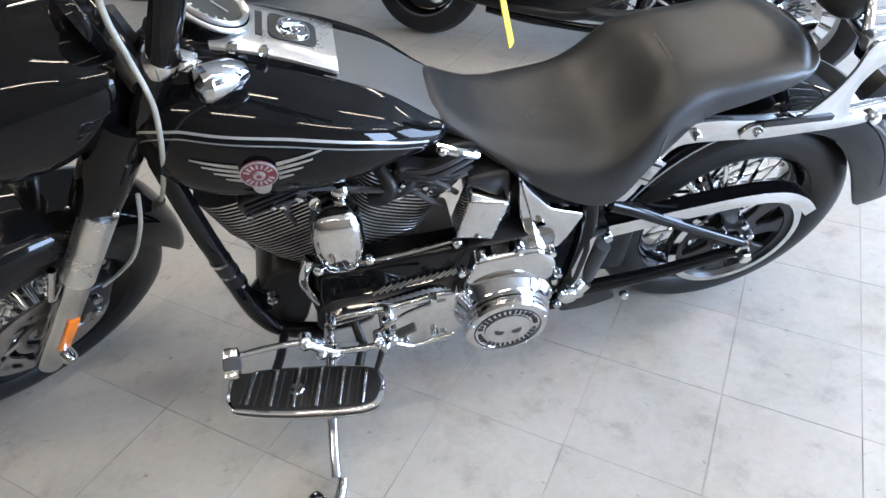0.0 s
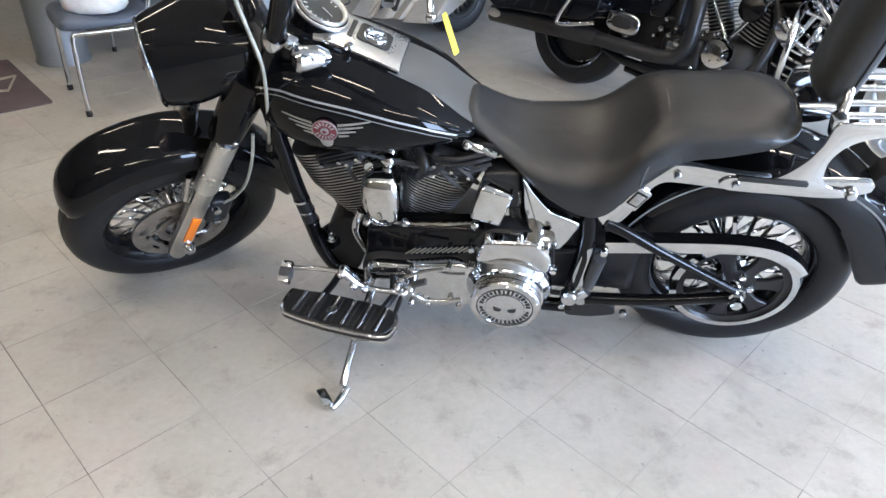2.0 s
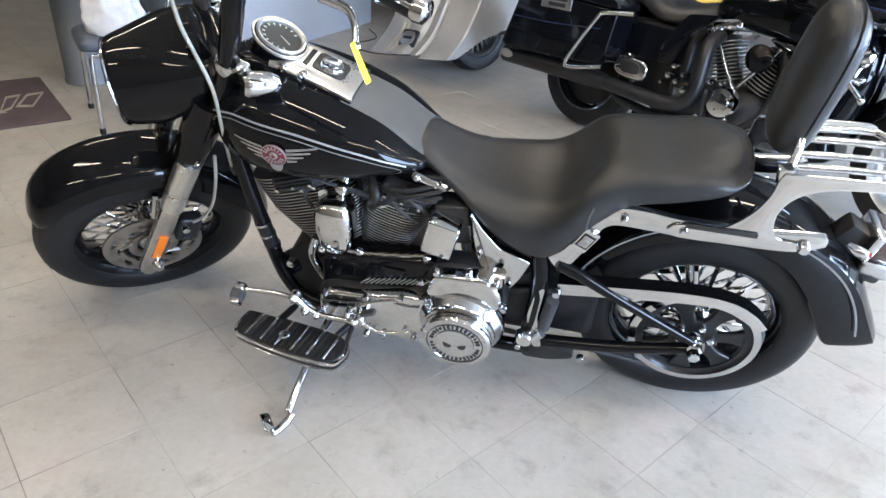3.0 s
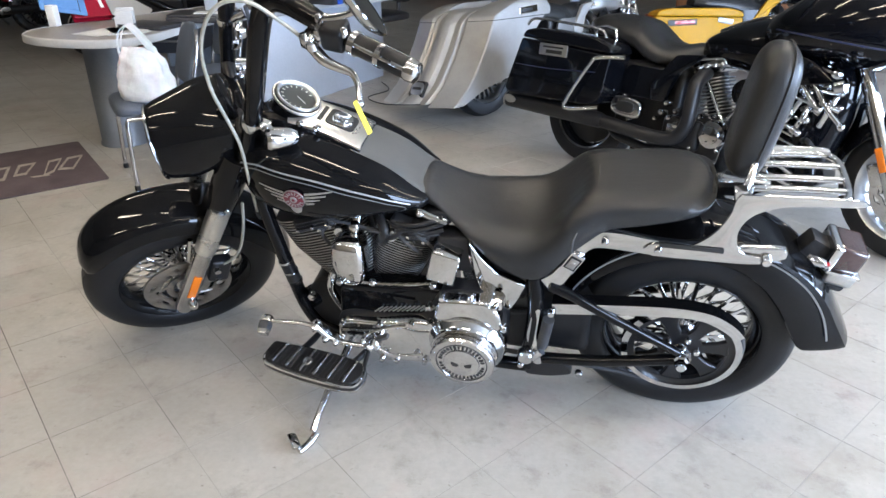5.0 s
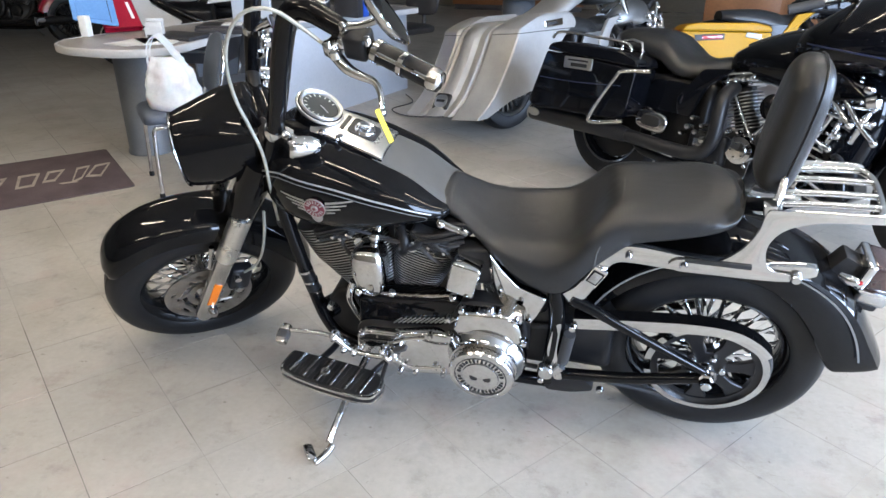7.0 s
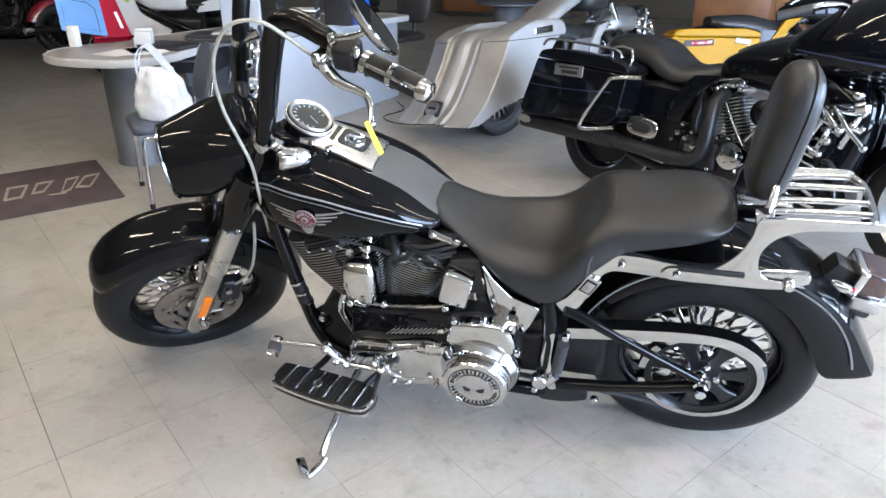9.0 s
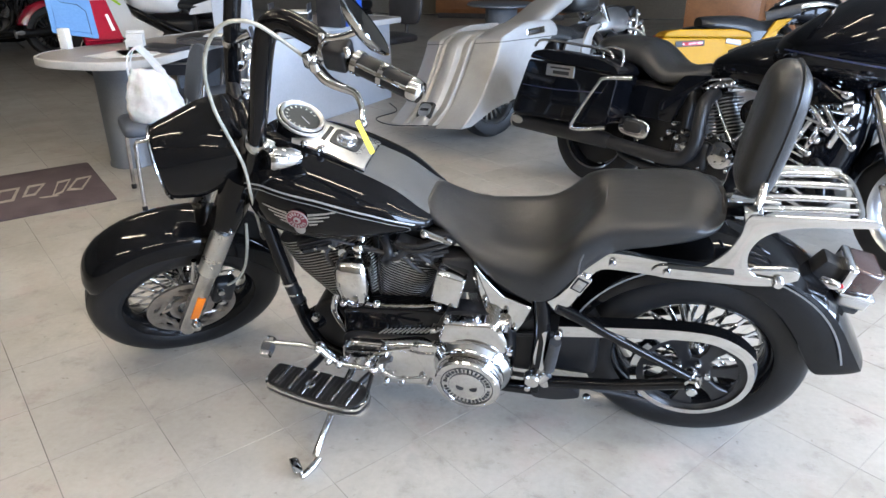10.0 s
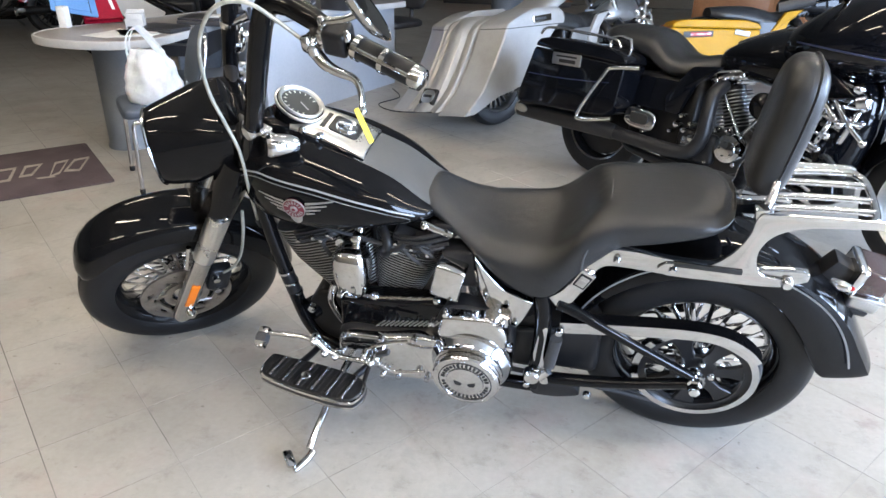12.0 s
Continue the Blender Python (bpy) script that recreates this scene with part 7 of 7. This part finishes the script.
    part("screen", loft_x(B(), smooth_rows([(-0.7, 0.06, 1.0, 1.04), (-0.6, 0.14, 1.02, 1.12), (-0.46, 0.14, 1.02, 1.2), (-0.42, 0.1, 1.04, 1.2)], 3), 2.4, 18, 0.4), "plastic_dark", bike)
    part("front_mudguard", arch(B(), pose(-0.7, 0, 0.322), smooth_rows([(30, 0.35, 0.33, 0.06), (90, 0.355, 0.33, 0.065), (140, 0.35, 0.335, 0.05)], 3), 0.06, 10), "white_paint", bike)
    part("silencer", tube(B(), [(0.2, 0.18, 0.34), (0.5, 0.22, 0.42), (0.86, 0.24, 0.52)], [0.03, 0.05, 0.055], 16, 4), "alu", bike)
    part("side_stand", tube(B(), [(-0.02, -0.16, 0.24), (-0.06, -0.28, 0.12), (-0.08, -0.36, 0.066)], 0.012), "black_metal", bike)


# spokes take dark rubber: shade inside the rear wheel put into their colour
tourer(pose(1.17, 1.86, 0, 0, 0, 141), "paint_blue", "black touring motorcycle with blue pinstripes and hard saddlebags", "box", "frame", -14, "rubber", "blue_line")
tourer(pose(0.24, 3.98, 0, 0, 0, 232.9) @ pose(-0.38, 0, 0), "silver_paint", "silver custom touring motorcycle with stretched saddlebags", "stretched", "none", 8, "black_metal", None, "alu")
tourer(pose(2.2, 5.06, 0, 0, 0, 198), "yellow_paint", "yellow touring motorcycle with hard saddlebags", "box", "none", 8, "black_metal", None, "paint")
tourer(pose(-5.9, 6.7, 0, 0, 0, 235), "red_paint", "red motorcycle parked beside the desk", "none", "frame", 10)
sport_bike(pose(-4.05, 5.1, 0, 0, 0, 24))
tourer(pose(-7.4, 6.2, 0, 0, 0, 200), "paint", "black motorcycle parked in the shade", "none", "frame", 10)


# ---------------------------------------------------------------- desk, chairs, mat and the far counters
def desk():
    dk = thing("desk", pose(0, 0, 0), "grey speckled desk with a rounded end on a round pillar", "desk")
    right, left = [(-2.11, 2.02), (-2.16, 2.72), (-1.3, 4.65)], [(-2.05, 4.9), (-2.86, 2.3)]
    nose = [(-2.955, 2.02), (-2.88, 1.82), (-2.7, 1.715), (-2.5, 1.69), (-2.3, 1.71), (-2.15, 1.82)]
    out = right + left + nose
    outline = [tuple(p) for p in out]
    outline = rounded(outline, 0.08, 3)
    part("worktop", plate(B(), outline, 0.036, pose(0, 0, 0.712), 0.003), "desk_top", dk, "speckled grey worktop")
    edge = [V(x, y, 0.73) for x, y in outline]
    rings = []
    cx, cy = sum(p[0] for p in outline) / len(outline), sum(p[1] for p in outline) / len(outline)
    for i, p in enumerate(edge):
        q, o = edge[i - 1], edge[(i + 1) % len(edge)]
        t = (o - q).normalized()
        nrm = V(t.y, -t.x, 0)
        if nrm.dot(p - V(cx, cy, 0.73)) < 0:
            nrm = -nrm
        rings.append([p + nrm * a + V(0, 0, b) for a, b in ((0, -0.027), (0.012, -0.027), (0.016, -0.018), (0.016, 0.016), (0.012, 0.0205), (0, 0.0205))])
    part("edge_band", skin(B(), rings, True, False, True), "edge_band", dk, "pale edge band")
    bm = B()
    prof = [(0.155, 0.0), (0.155, 0.02), (0.147, 0.03), (0.147, 0.712)]
    lathe(bm, prof, pose(-2.56, 2.14, 0.001), 40)
    part("pillar", bm, "pillar", dk, "round grey metal pillar")
    # the left panel's darker laminate carries the under-desk shade in its colour
    for a, b, z0, z1, mt in (((-1.93, 2.9), (-1.43, 4.6), 0.001, 0.71, "laminate"), ((-2.75, 3.1), (-2.2, 4.85), 0.001, 0.71, "laminate_dark")):
        d = V(b[0] - a[0], b[1] - a[1], 0)
        part("modesty_panel", box(B(), d.length, 0.03, z1 - z0, pose((a[0] + b[0]) / 2, (a[1] + b[1]) / 2, (z0 + z1) / 2, 0, 0, math.degrees(math.atan2(d.y, d.x))), 0.003), mt, dk, "blue-grey laminate panel")
    dr = part("drawer_unit", box(B(), 0.32, 0.4, 0.2, pose(-2.44, 2.84, 0.611, 0, 0, 12), 0.006), "plastic_dark", dk, "dark drawer unit under the worktop")
    part("drawer_front", box(B(), 0.29, 0.014, 0.07, pose(-2.405, 2.632, 0.65, 0, 0, 12), 0.004), "plastic_dark", dr)
    part("drawer_rail", box(B(), 0.3, 0.02, 0.016, pose(-2.4, 2.62, 0.6, 0, 0, 12), 0.004), "alu", dr)
    return dk


desk()
for x, y, w, rz in ((-2.22, 2.98, 0.15, 8), (-2.06, 3.02, 0.11, 4)):
    h = 0.42
    bm = B()
    box(bm, w, 0.03, h, pose(0, 0, h / 2), 0.008, 3)
    box(bm, w + 0.03, 0.14, 0.02, pose(0, 0, 0.011), 0.005)
    solid("partition_board", bm, "laminate", "pale blue-grey partition board standing on the desk", "board", "", "", pose(x, y, 0.749, 0, 0, rz))


def visitor_chair(m, label):
    """Stacking chair: padded shell seat and back on a bent chrome tube frame."""
    ch = thing("visitor_chair", m, label, "chair", "visitor chairs by the desk")
    rows = [(-0.245, 0.15, 0.412, 0.45), (-0.235, 0.19, 0.404, 0.468), (-0.19, 0.218, 0.402, 0.483), (-0.08, 0.226, 0.406, 0.474), (0.06, 0.222, 0.41, 0.468), (0.15, 0.21, 0.412, 0.474), (0.19, 0.17, 0.42, 0.466)]
    part("seat", loft_x(B(), smooth_rows(rows, 4), 3.2, 32, 0.5), "vinyl", ch, "slate-blue padded seat")
    rings = []
    for z, w, d in smooth_rows([(0.53, 0.12, 0.012), (0.54, 0.17, 0.02), (0.58, 0.2, 0.024), (0.68, 0.212, 0.026), (0.77, 0.195, 0.025), (0.825, 0.15, 0.021), (0.85, 0.09, 0.014), (0.855, 0.04, 0.006)], 4):
        rings.append([V(0.155 + 0.26 * (z - 0.47) + a - 0.4 * b * b, b, z) for a, b in oval(d, w, 32, 2.6)])
    part("backrest", skin(B(), rings), "vinyl", ch, "slate-blue padded backrest")
    for s in (-1, 1):
        part("front_leg", tube(B(), [(-0.05, s * 0.19, 0.394), (-0.16, s * 0.195, 0.394), (-0.2, s * 0.2, 0.385), (-0.21, s * 0.208, 0.3), (-0.22, s * 0.225, 0.012)], 0.0115, 12, 5), "chrome_worn", ch, "chrome tube leg")
        part("rear_leg", tube(B(), [(-0.04, s * 0.185, 0.394), (0.08, s * 0.19, 0.394), (0.13, s * 0.2, 0.385), (0.17, s * 0.215, 0.3), (0.27, s * 0.25, 0.012)], 0.0115, 12, 5), "chrome_worn", ch, "chrome tube leg")
        part("back_upright", tube(B(), [(-0.2, s * 0.212, 0.4), (0.06, s * 0.224, 0.402), (0.13, s * 0.228, 0.42), (0.158, s * 0.226, 0.48), (0.18, s * 0.222, 0.6), (0.207, s * 0.215, 0.7), (0.228, s * 0.19, 0.79), (0.238, s * 0.15, 0.83)], 0.0115, 12, 5), "chrome_worn", ch, "chrome tube upright")
        for x, y in ((-0.22, 0.225), (0.27, 0.25)):
            part("rubber_foot", lathe(B(), [(0.0001, 0.001), (0.0135, 0.001), (0.015, 0.005), (0.015, 0.028), (0.0125, 0.031)], pose(x, s * y, 0), 14), "rubber", ch)
    part("cross_bar", tube(B(), [(-0.12, -0.2, 0.392), (-0.12, 0.2, 0.392)], 0.009, 10, 1), "chrome_worn", ch)


def carrier():
    """A soft bag: folded sides, gathered shoulders and two wide loop handles."""
    bag = thing("carrier_bag", pose(-1.89, 1.53, 0.472, 0, 0, 15) @ Matrix.Diagonal((0.9, 0.9, 0.98, 1)), "full white plastic carrier bag standing on the chair seat", "bag")
    rings = []
    for z, rx, ry in smooth_rows([(0.0, 0.1, 0.08), (0.01, 0.148, 0.1), (0.05, 0.165, 0.112), (0.11, 0.163, 0.108), (0.17, 0.15, 0.095), (0.22, 0.132, 0.075), (0.255, 0.112, 0.052), (0.28, 0.098, 0.03), (0.292, 0.092, 0.014)], 5):
        ring = []
        for k, (x, y) in enumerate(oval(rx, ry, 56, 2.3)):
            w = 2 * math.pi * k / 56
            fold = 0.012 * math.sin(7 * w + 3 * noise.noise(V(0, 0, z * 9))) * min(1, z / 0.1) + 0.03 * noise.noise(V(x * 11, y * 11, z * 8)) + 0.022 * noise.noise(V(x * 26, y * 26, z * 22 + 4)) + 0.01 * noise.noise(V(x * 60, y * 60, z * 50))
            s = 1 + fold * 3.2
            ring.append(V(x * s - 0.06 * z, y * s, max(0.0, z + 0.4 * fold * (z > 0.02) * z)))
        rings.append(ring)
    part("body", skin(B(), rings), "bag", bag, "", None, 70)
    for s in (-1, 1):
        rows = []
        path = spline([(-0.125, s * 0.02, 0.22), (-0.128, s * 0.028, 0.3), (-0.105, s * 0.032, 0.37), (-0.06, s * 0.03, 0.405), (-0.015, s * 0.03, 0.37), (0.03, s * 0.024, 0.31), (0.075, s * 0.016, 0.25)], 7)
        for i, p in enumerate(path):
            u = i / (len(path) - 1)
            wide = 0.016 + 0.03 * abs(2 * u - 1) ** 1.5
            wob = 0.006 * noise.noise(V(i * 0.5, s, 0))
            rows.append([p + V(0, -0.003, -wide * 0.3), p + V(0.008 + wob, 0.006, wide * 0.3), p + V(0.012 + wob, -0.002, wide * 0.7), p + V(0.002, -0.006, wide * 0.2)])
        part("loop_handle", skin(B(), rows), "bag", bag, "", None, 70)


visitor_chair(pose(-1.92, 1.64, 0, 0, 0, 42), "slate-blue padded chair on chrome legs holding a bag")
visitor_chair(pose(-2.04, 2.38, 0, 0, 0, 50), "empty slate-blue padded chair on chrome legs beside the desk")
carrier()

mat_m = Matrix(((-0.67, -0.742, 0, -2.208), (-0.742, 0.67, 0, 1.458), (0, 0, 1, 0.0), (0, 0, 0, 1)))
mt = solid("floor_mat", plate(B(), rounded([(0, 0), (1.5, 0), (1.5, 0.89), (0, 0.89)], 0.02, 2), 0.009, mat_m @ pose(0, 0, 0.0005), 0.003), "mat", "plum-grey carpet mat with a worn beige printed emblem", "mat")
part("mat_border", plate(B(), [(0.03, 0.035), (1.47, 0.035), (1.47, 0.045), (0.04, 0.045), (0.04, 0.845), (1.47, 0.845), (1.47, 0.855), (0.03, 0.855)], 0.0006, mat_m @ pose(0, 0, 0.0096), 0), "mat", mt)
def slanted(quad, bar):
    """Four bars just inside the outline of a slanted four-sided print."""
    P = [V(*p, 0) for p in quad]
    c = sum(P, V(0, 0, 0)) / 4
    inner = [c + (p - c) * (1 - bar / (p - c).length * 1.6) for p in P]
    return [[(q.x, q.y) for q in (P[i], P[(i + 1) % 4], inner[(i + 1) % 4], inner[i])] for i in range(4)]


PRINTS = [((0.128, 0.547), (0.03, 0.558), (0.138, 0.283), (0.222, 0.321)), ((0.235, 0.549), (0.155, 0.559), (0.245, 0.29), (0.31, 0.25)),
          ((0.4, 0.56), (0.3, 0.558), (0.385, 0.337), (0.455, 0.339)), ((0.56, 0.56), (0.44, 0.56), (0.5, 0.3), (0.6, 0.3)),
          ((0.76, 0.56), (0.62, 0.56), (0.7, 0.3), (0.82, 0.3)), ((0.95, 0.56), (0.82, 0.56), (0.9, 0.3), (1.0, 0.3))]
for k, quad in enumerate(PRINTS):
    for bars in slanted(quad, 0.028):
        part("mat_print", plate(B(), bars, 0.0006, mat_m @ pose(0, 0, 0.0096 + 0.0001 * k), 0), "mat_mark", mt)
part("mat_print", plate(B(), [(0.27, 0.24), (0.36, 0.255), (0.375, 0.285), (0.33, 0.28), (0.28, 0.27)], 0.0006, mat_m @ pose(0, 0, 0.0103), 0), "mat_mark", mt)


def on_desk():
    z = 0.7485
    def leaning(x, y, zz, across, rise):
        u = V(*across).normalized()
        w = u.cross(V(*rise)).normalized()
        q = w.cross(u)
        return Matrix(((u.x, q.x, w.x, x), (u.y, q.y, w.y, y), (u.z, q.z, w.z, zz), (0, 0, 0, 1)))
    lean = leaning(-2.95, 2.1, z + 0.105, (0.15, 0.2, -0.055), (-0.2, 0.15, 0.24))
    fd = thing("display_board", lean, "pale blue board leaning on a small white stand on the desk", "board")
    part("board", plate(B(), rounded([(0, 0), (0.28, 0), (0.28, 0.42), (0, 0.42)], 0.012, 2), 0.008, pose(0, 0, 0), 0.002), "blue_card", fd)
    part("pocket", plate(B(), rounded([(0.03, 0.03), (0.25, 0.03), (0.25, 0.25), (0.2, 0.29), (0.08, 0.29), (0.03, 0.25)], 0.012, 2), 0.004, pose(0, 0, 0.009), 0.001), "blue_card", fd)
    for a, b in (((0.235, 0.02), (0.235, 0.22)), ((0.235, 0.22), (0.19, 0.27)), ((0.19, 0.27), (0.09, 0.27)), ((0.09, 0.27), (0.06, 0.31))):
        part("pocket_edge", rod(B(), (*a, 0.0135), (*b, 0.0135), 0.0022, 6), "dark_mark", fd)
    part("stand", box(B(), 0.06, 0.05, 0.13, lean.inverted() @ pose(-2.9, 2.14, z + 0.066), 0.006), "paper", fd, "white stand")
    rb = thing("ring_binder", leaning(-2.86, 2.27, z + 0.006, (0.15, 0.2, 0.0), (-0.2, 0.15, 0.24)), "red ring binder leaning on the desk", "binder")
    part("cover", plate(B(), rounded([(0, 0), (0.24, 0), (0.24, 0.34), (0, 0.34)], 0.01, 2), 0.006, pose(0, 0, 0.04), 0.002), "red_paint", rb)
    part("back_cover", plate(B(), rounded([(0, 0), (0.24, 0), (0.24, 0.34), (0, 0.34)], 0.01, 2), 0.006, pose(0, 0, 0.0), 0.002), "red_paint", rb)
    part("spine", box(B(), 0.008, 0.34, 0.046, pose(0.236, 0.17, 0.023), 0.002), "red_paint", rb)
    part("spine_label", box(B(), 0.02, 0.14, 0.002, pose(0.2, 0.14, 0.047), 0), "paper", rb)
    hd = thing("leaflet_holder", pose(-2.43, 2.2, z, 0, 0, 20), "small white leaflet holder on the desk", "leaflet holder")
    part("back", box(B(), 0.11, 0.006, 0.12, pose(0, 0.03, 0.061), 0.002), "edge_band", hd)
    part("pocket", box(B(), 0.11, 0.006, 0.07, pose(0, -0.03, 0.036), 0.002), "edge_band", hd)
    part("leaflets", box(B(), 0.1, 0.04, 0.1, pose(0, 0, 0.052), 0.002), "edge_band", hd)
    lp = thing("laptop", pose(-2.28, 2.25, z, 0, 0, -8), "closed dark laptop lying on the desk", "laptop")
    part("base", box(B(), 0.34, 0.24, 0.016, pose(0, 0, 0.009), 0.004), "plastic_dark", lp)
    part("lid", box(B(), 0.34, 0.24, 0.008, pose(0, 0, 0.0215), 0.003), "plastic_dark", lp)
    pr = thing("scanner", pose(-2.12, 2.62, z, 0, 0, 12), "flat dark document scanner on the desk", "scanner")
    part("body", box(B(), 0.42, 0.28, 0.035, pose(0, 0, 0.0185), 0.008, 3), "plastic_dark", pr)
    part("lid", box(B(), 0.41, 0.27, 0.014, pose(0, 0, 0.0445), 0.005, 2), "plastic_dark", pr)
    part("paper", box(B(), 0.2, 0.15, 0.004, pose(0.05, 0, 0.0545, 0, 0, 9), 0), "paper", pr)
    for x, y, rz, lb in ((-2.45, 2.0, -12, "loose white printed sheets on the desk"), (-2.35, 2.06, 40, "stack of white papers on the desk")):
        ps = thing("paper_stack", pose(x, y, z, 0, 0, rz), lb, "papers")
        for k in range(3):
            part("sheet", box(B(), 0.21, 0.29, 0.002, pose(0.01 * k, 0.006 * k, 0.0015 + 0.0023 * k, 0, 0, 4 * k), 0), "paper", ps)
    lt = thing("letter_tray", pose(-1.85, 3.35, z, 0, 0, 15), "stacked white letter trays with papers on the desk", "letter tray")
    for k in range(3):
        part("tray", box(B(), 0.3, 0.24, 0.012, pose(0, 0, 0.01 + 0.07 * k), 0.003), "paper", lt)
        for sx in (-1, 1):
            part("tray_side", box(B(), 0.008, 0.24, 0.058, pose(sx * 0.146, 0, 0.045 + 0.07 * k), 0.002), "plastic_dark", lt)
    for k in range(4):
        bm = box(B(), 0.07, 0.24, 0.31, pose(0, 0, 0.156), 0.004, 2)
        solid("ring_binder", bm, "binder_blue" if k % 2 else "plastic_dark", "blue ring binder standing on the desk" if k % 2 else "black ring binder standing on the desk", "binder", "", "binders on the desk", pose(-1.66 + 0.022 * k, 3.72 + 0.078 * k, z, 0, 0, 75))


on_desk()


def counter(m, w, h, label):
    c = thing("counter", m, label, "counter")
    part("body", box(B(), w, 0.55, h - 0.12, pose(0, 0, (h - 0.12) / 2 + 0.1), 0.004), "wood", c)
    part("top", box(B(), w + 0.06, 0.62, 0.04, pose(0, 0, h), 0.008), "desk_top", c)
    part("plinth", box(B(), w - 0.08, 0.48, 0.1, pose(0, 0, 0.05), 0.002), "plastic_dark", c)
    for k in range(3):
        part("panel", box(B(), w / 3 - 0.06, 0.016, h - 0.3, pose((k - 1) * w / 3, -0.279, h / 2 + 0.03), 0.004), "wood", c)


counter(pose(-1.35, 12.5, 0, 0, 0, 2), 2.6, 1.0, "orange-brown wooden counter in the back of the showroom")
counter(pose(2.9, 7.4, 0, 0, 0, -10), 2.6, 1.0, "orange-brown wooden counter behind the motorcycles")
low = thing("round_table", pose(-0.97, 9.5, 0), "low round grey table on a thick dark drum", "table")
part("top", lathe(B(), [(0.0001, 0.47), (0.52, 0.47), (0.55, 0.485), (0.55, 0.505), (0.53, 0.52), (0.0001, 0.52)], pose(0, 0, 0), 48), "pillar", low, "pale grey round top")
part("drum", lathe(B(), [(0.27, 0.001), (0.27, 0.03), (0.255, 0.05), (0.255, 0.44), (0.27, 0.47)], pose(0, 0, 0), 40), "laminate_dark", low, "dark slate drum")


def office_chair(m):
    ch = thing("office_chair", m, "black fabric office chair on castors behind the desk", "chair")
    part("seat", loft_x(B(), smooth_rows([(-0.24, 0.16, 0.44, 0.5), (-0.2, 0.23, 0.43, 0.52), (0.0, 0.25, 0.43, 0.53), (0.2, 0.23, 0.43, 0.52), (0.24, 0.16, 0.45, 0.5)], 3), 3.4, 24, 0.5), "plastic_dark", ch)
    rings = [[V(0.24 + 0.12 * (z - 0.55) + a, b, z) for a, b in oval(d, w, 24, 2.8)] for z, w, d in smooth_rows([(0.6, 0.12, 0.02), (0.63, 0.2, 0.035), (0.75, 0.23, 0.04), (0.95, 0.22, 0.04), (1.04, 0.18, 0.035), (1.07, 0.1, 0.02)], 3)]
    part("backrest", skin(B(), rings), "plastic_dark", ch, "black curved backrest")
    part("back_stem", tube(B(), [(0.1, 0, 0.42), (0.26, 0, 0.45), (0.29, 0, 0.66)], 0.022, 10), "plastic_dark", ch)
    part("gas_column", rod(B(), (0, 0, 0.1), (0, 0, 0.44), 0.028, 16), "alu", ch)
    for k in range(5):
        a = 1.2566 * k
        c, q = math.cos(a), math.sin(a)
        part("base_arm", tube(B(), [(0.02 * c, 0.02 * q, 0.12), (0.15 * c, 0.15 * q, 0.1), (0.28 * c, 0.28 * q, 0.075)], [0.026, 0.022, 0.016], 10), "plastic_dark", ch)
        part("castor", lathe(B(), [(0.0001, -0.02), (0.024, -0.02), (0.028, 0.0), (0.024, 0.02), (0.0001, 0.02)], pose(0.28 * c, 0.28 * q, 0.028, 90, 0, 72 * k), 16), "rubber", ch)


office_chair(pose(-1.62, 5.25, 0, 0, 0, 62))
for k, (x, y) in enumerate(((-3.2, 8.6), (0.6, 8.0), (-5.6, 8.6))):
    bm = B()
    for i in range(4 - k % 2):
        lathe(bm, [(0.2, 0.0), (0.3, 0.01), (0.325, 0.05), (0.325, 0.1), (0.3, 0.14), (0.2, 0.15), (0.19, 0.075)], pose(0.01 * i, -0.008 * i, 0.151 * i), 36, None, True)
    solid("tyre_stack", bm, "rubber", "stack of black tyres on the floor", "tyres", "", "tyre stacks", pose(x, y, 0.001))
# a loose cable behind the bars
solid("floor_cable", tube(B(), [(-1.35, 4.3, 0.006), (-1.2, 4.0, 0.006), (-1.3, 3.7, 0.006), (-1.1, 3.5, 0.006), (-0.8, 3.55, 0.006)], 0.005, 6), "rubber_grip", "thin black cable lying on the floor", "cable")


# ---------------------------------------------------------------- floor tiles
def tiles():
    side, gap = 0.303, 0.0029
    floor = bpy.data.objects["floor"]
    c, s = math.cos(radians(51.0)), math.sin(radians(51.0))
    one = box(B(), side - gap, side - gap, 0.004, pose(0, 0, -0.002), 0)
    first, near, far = None, [], []
    for i in range(-60, 61):
        for j in range(-60, 61):
            x, y = -0.152 + ((i + 0.5) * c - (j + 0.5) * s) * side, -0.445 + ((i + 0.5) * s + (j + 0.5) * c) * side
            if ROOM["x0"] + 0.25 < x < ROOM["x1"] - 0.25 and ROOM["y0"] + 0.25 < y < ROOM["y1"] - 0.25:
                (near if -3.1 < x < 2.3 and -1.3 < y < 2.9 else far).append((x, y))
    rng = random.Random(5)
    for x, y in near:
        m = pose(x, y, 0.0 + rng.uniform(-0.0004, 0.0), 0, 0, 51.0 + rng.choice((0, 90, 180, 270)))
        if first is None:
            first = part("tile", one, "floor", floor, "", m)
        else:
            share(first, "tile", floor, m)
    h = side / 2 - gap / 2
    vs, fs = [], []
    for x, y in far:
        n = len(vs)
        vs += [(x + a * h * c - b * h * s, y + a * h * s + b * h * c, -0.0002) for a, b in ((-1, -1), (1, -1), (1, 1), (-1, 1))]
        fs.append((n, n + 1, n + 2, n + 3))
    me = bpy.data.meshes.new("far_tiles")
    me.from_pydata(vs, [], fs)
    me.materials.append(M["floor"])
    ob = new("far_tiles", me)
    ob.parent = floor
    ob["kind"] = "stuff"


tiles()
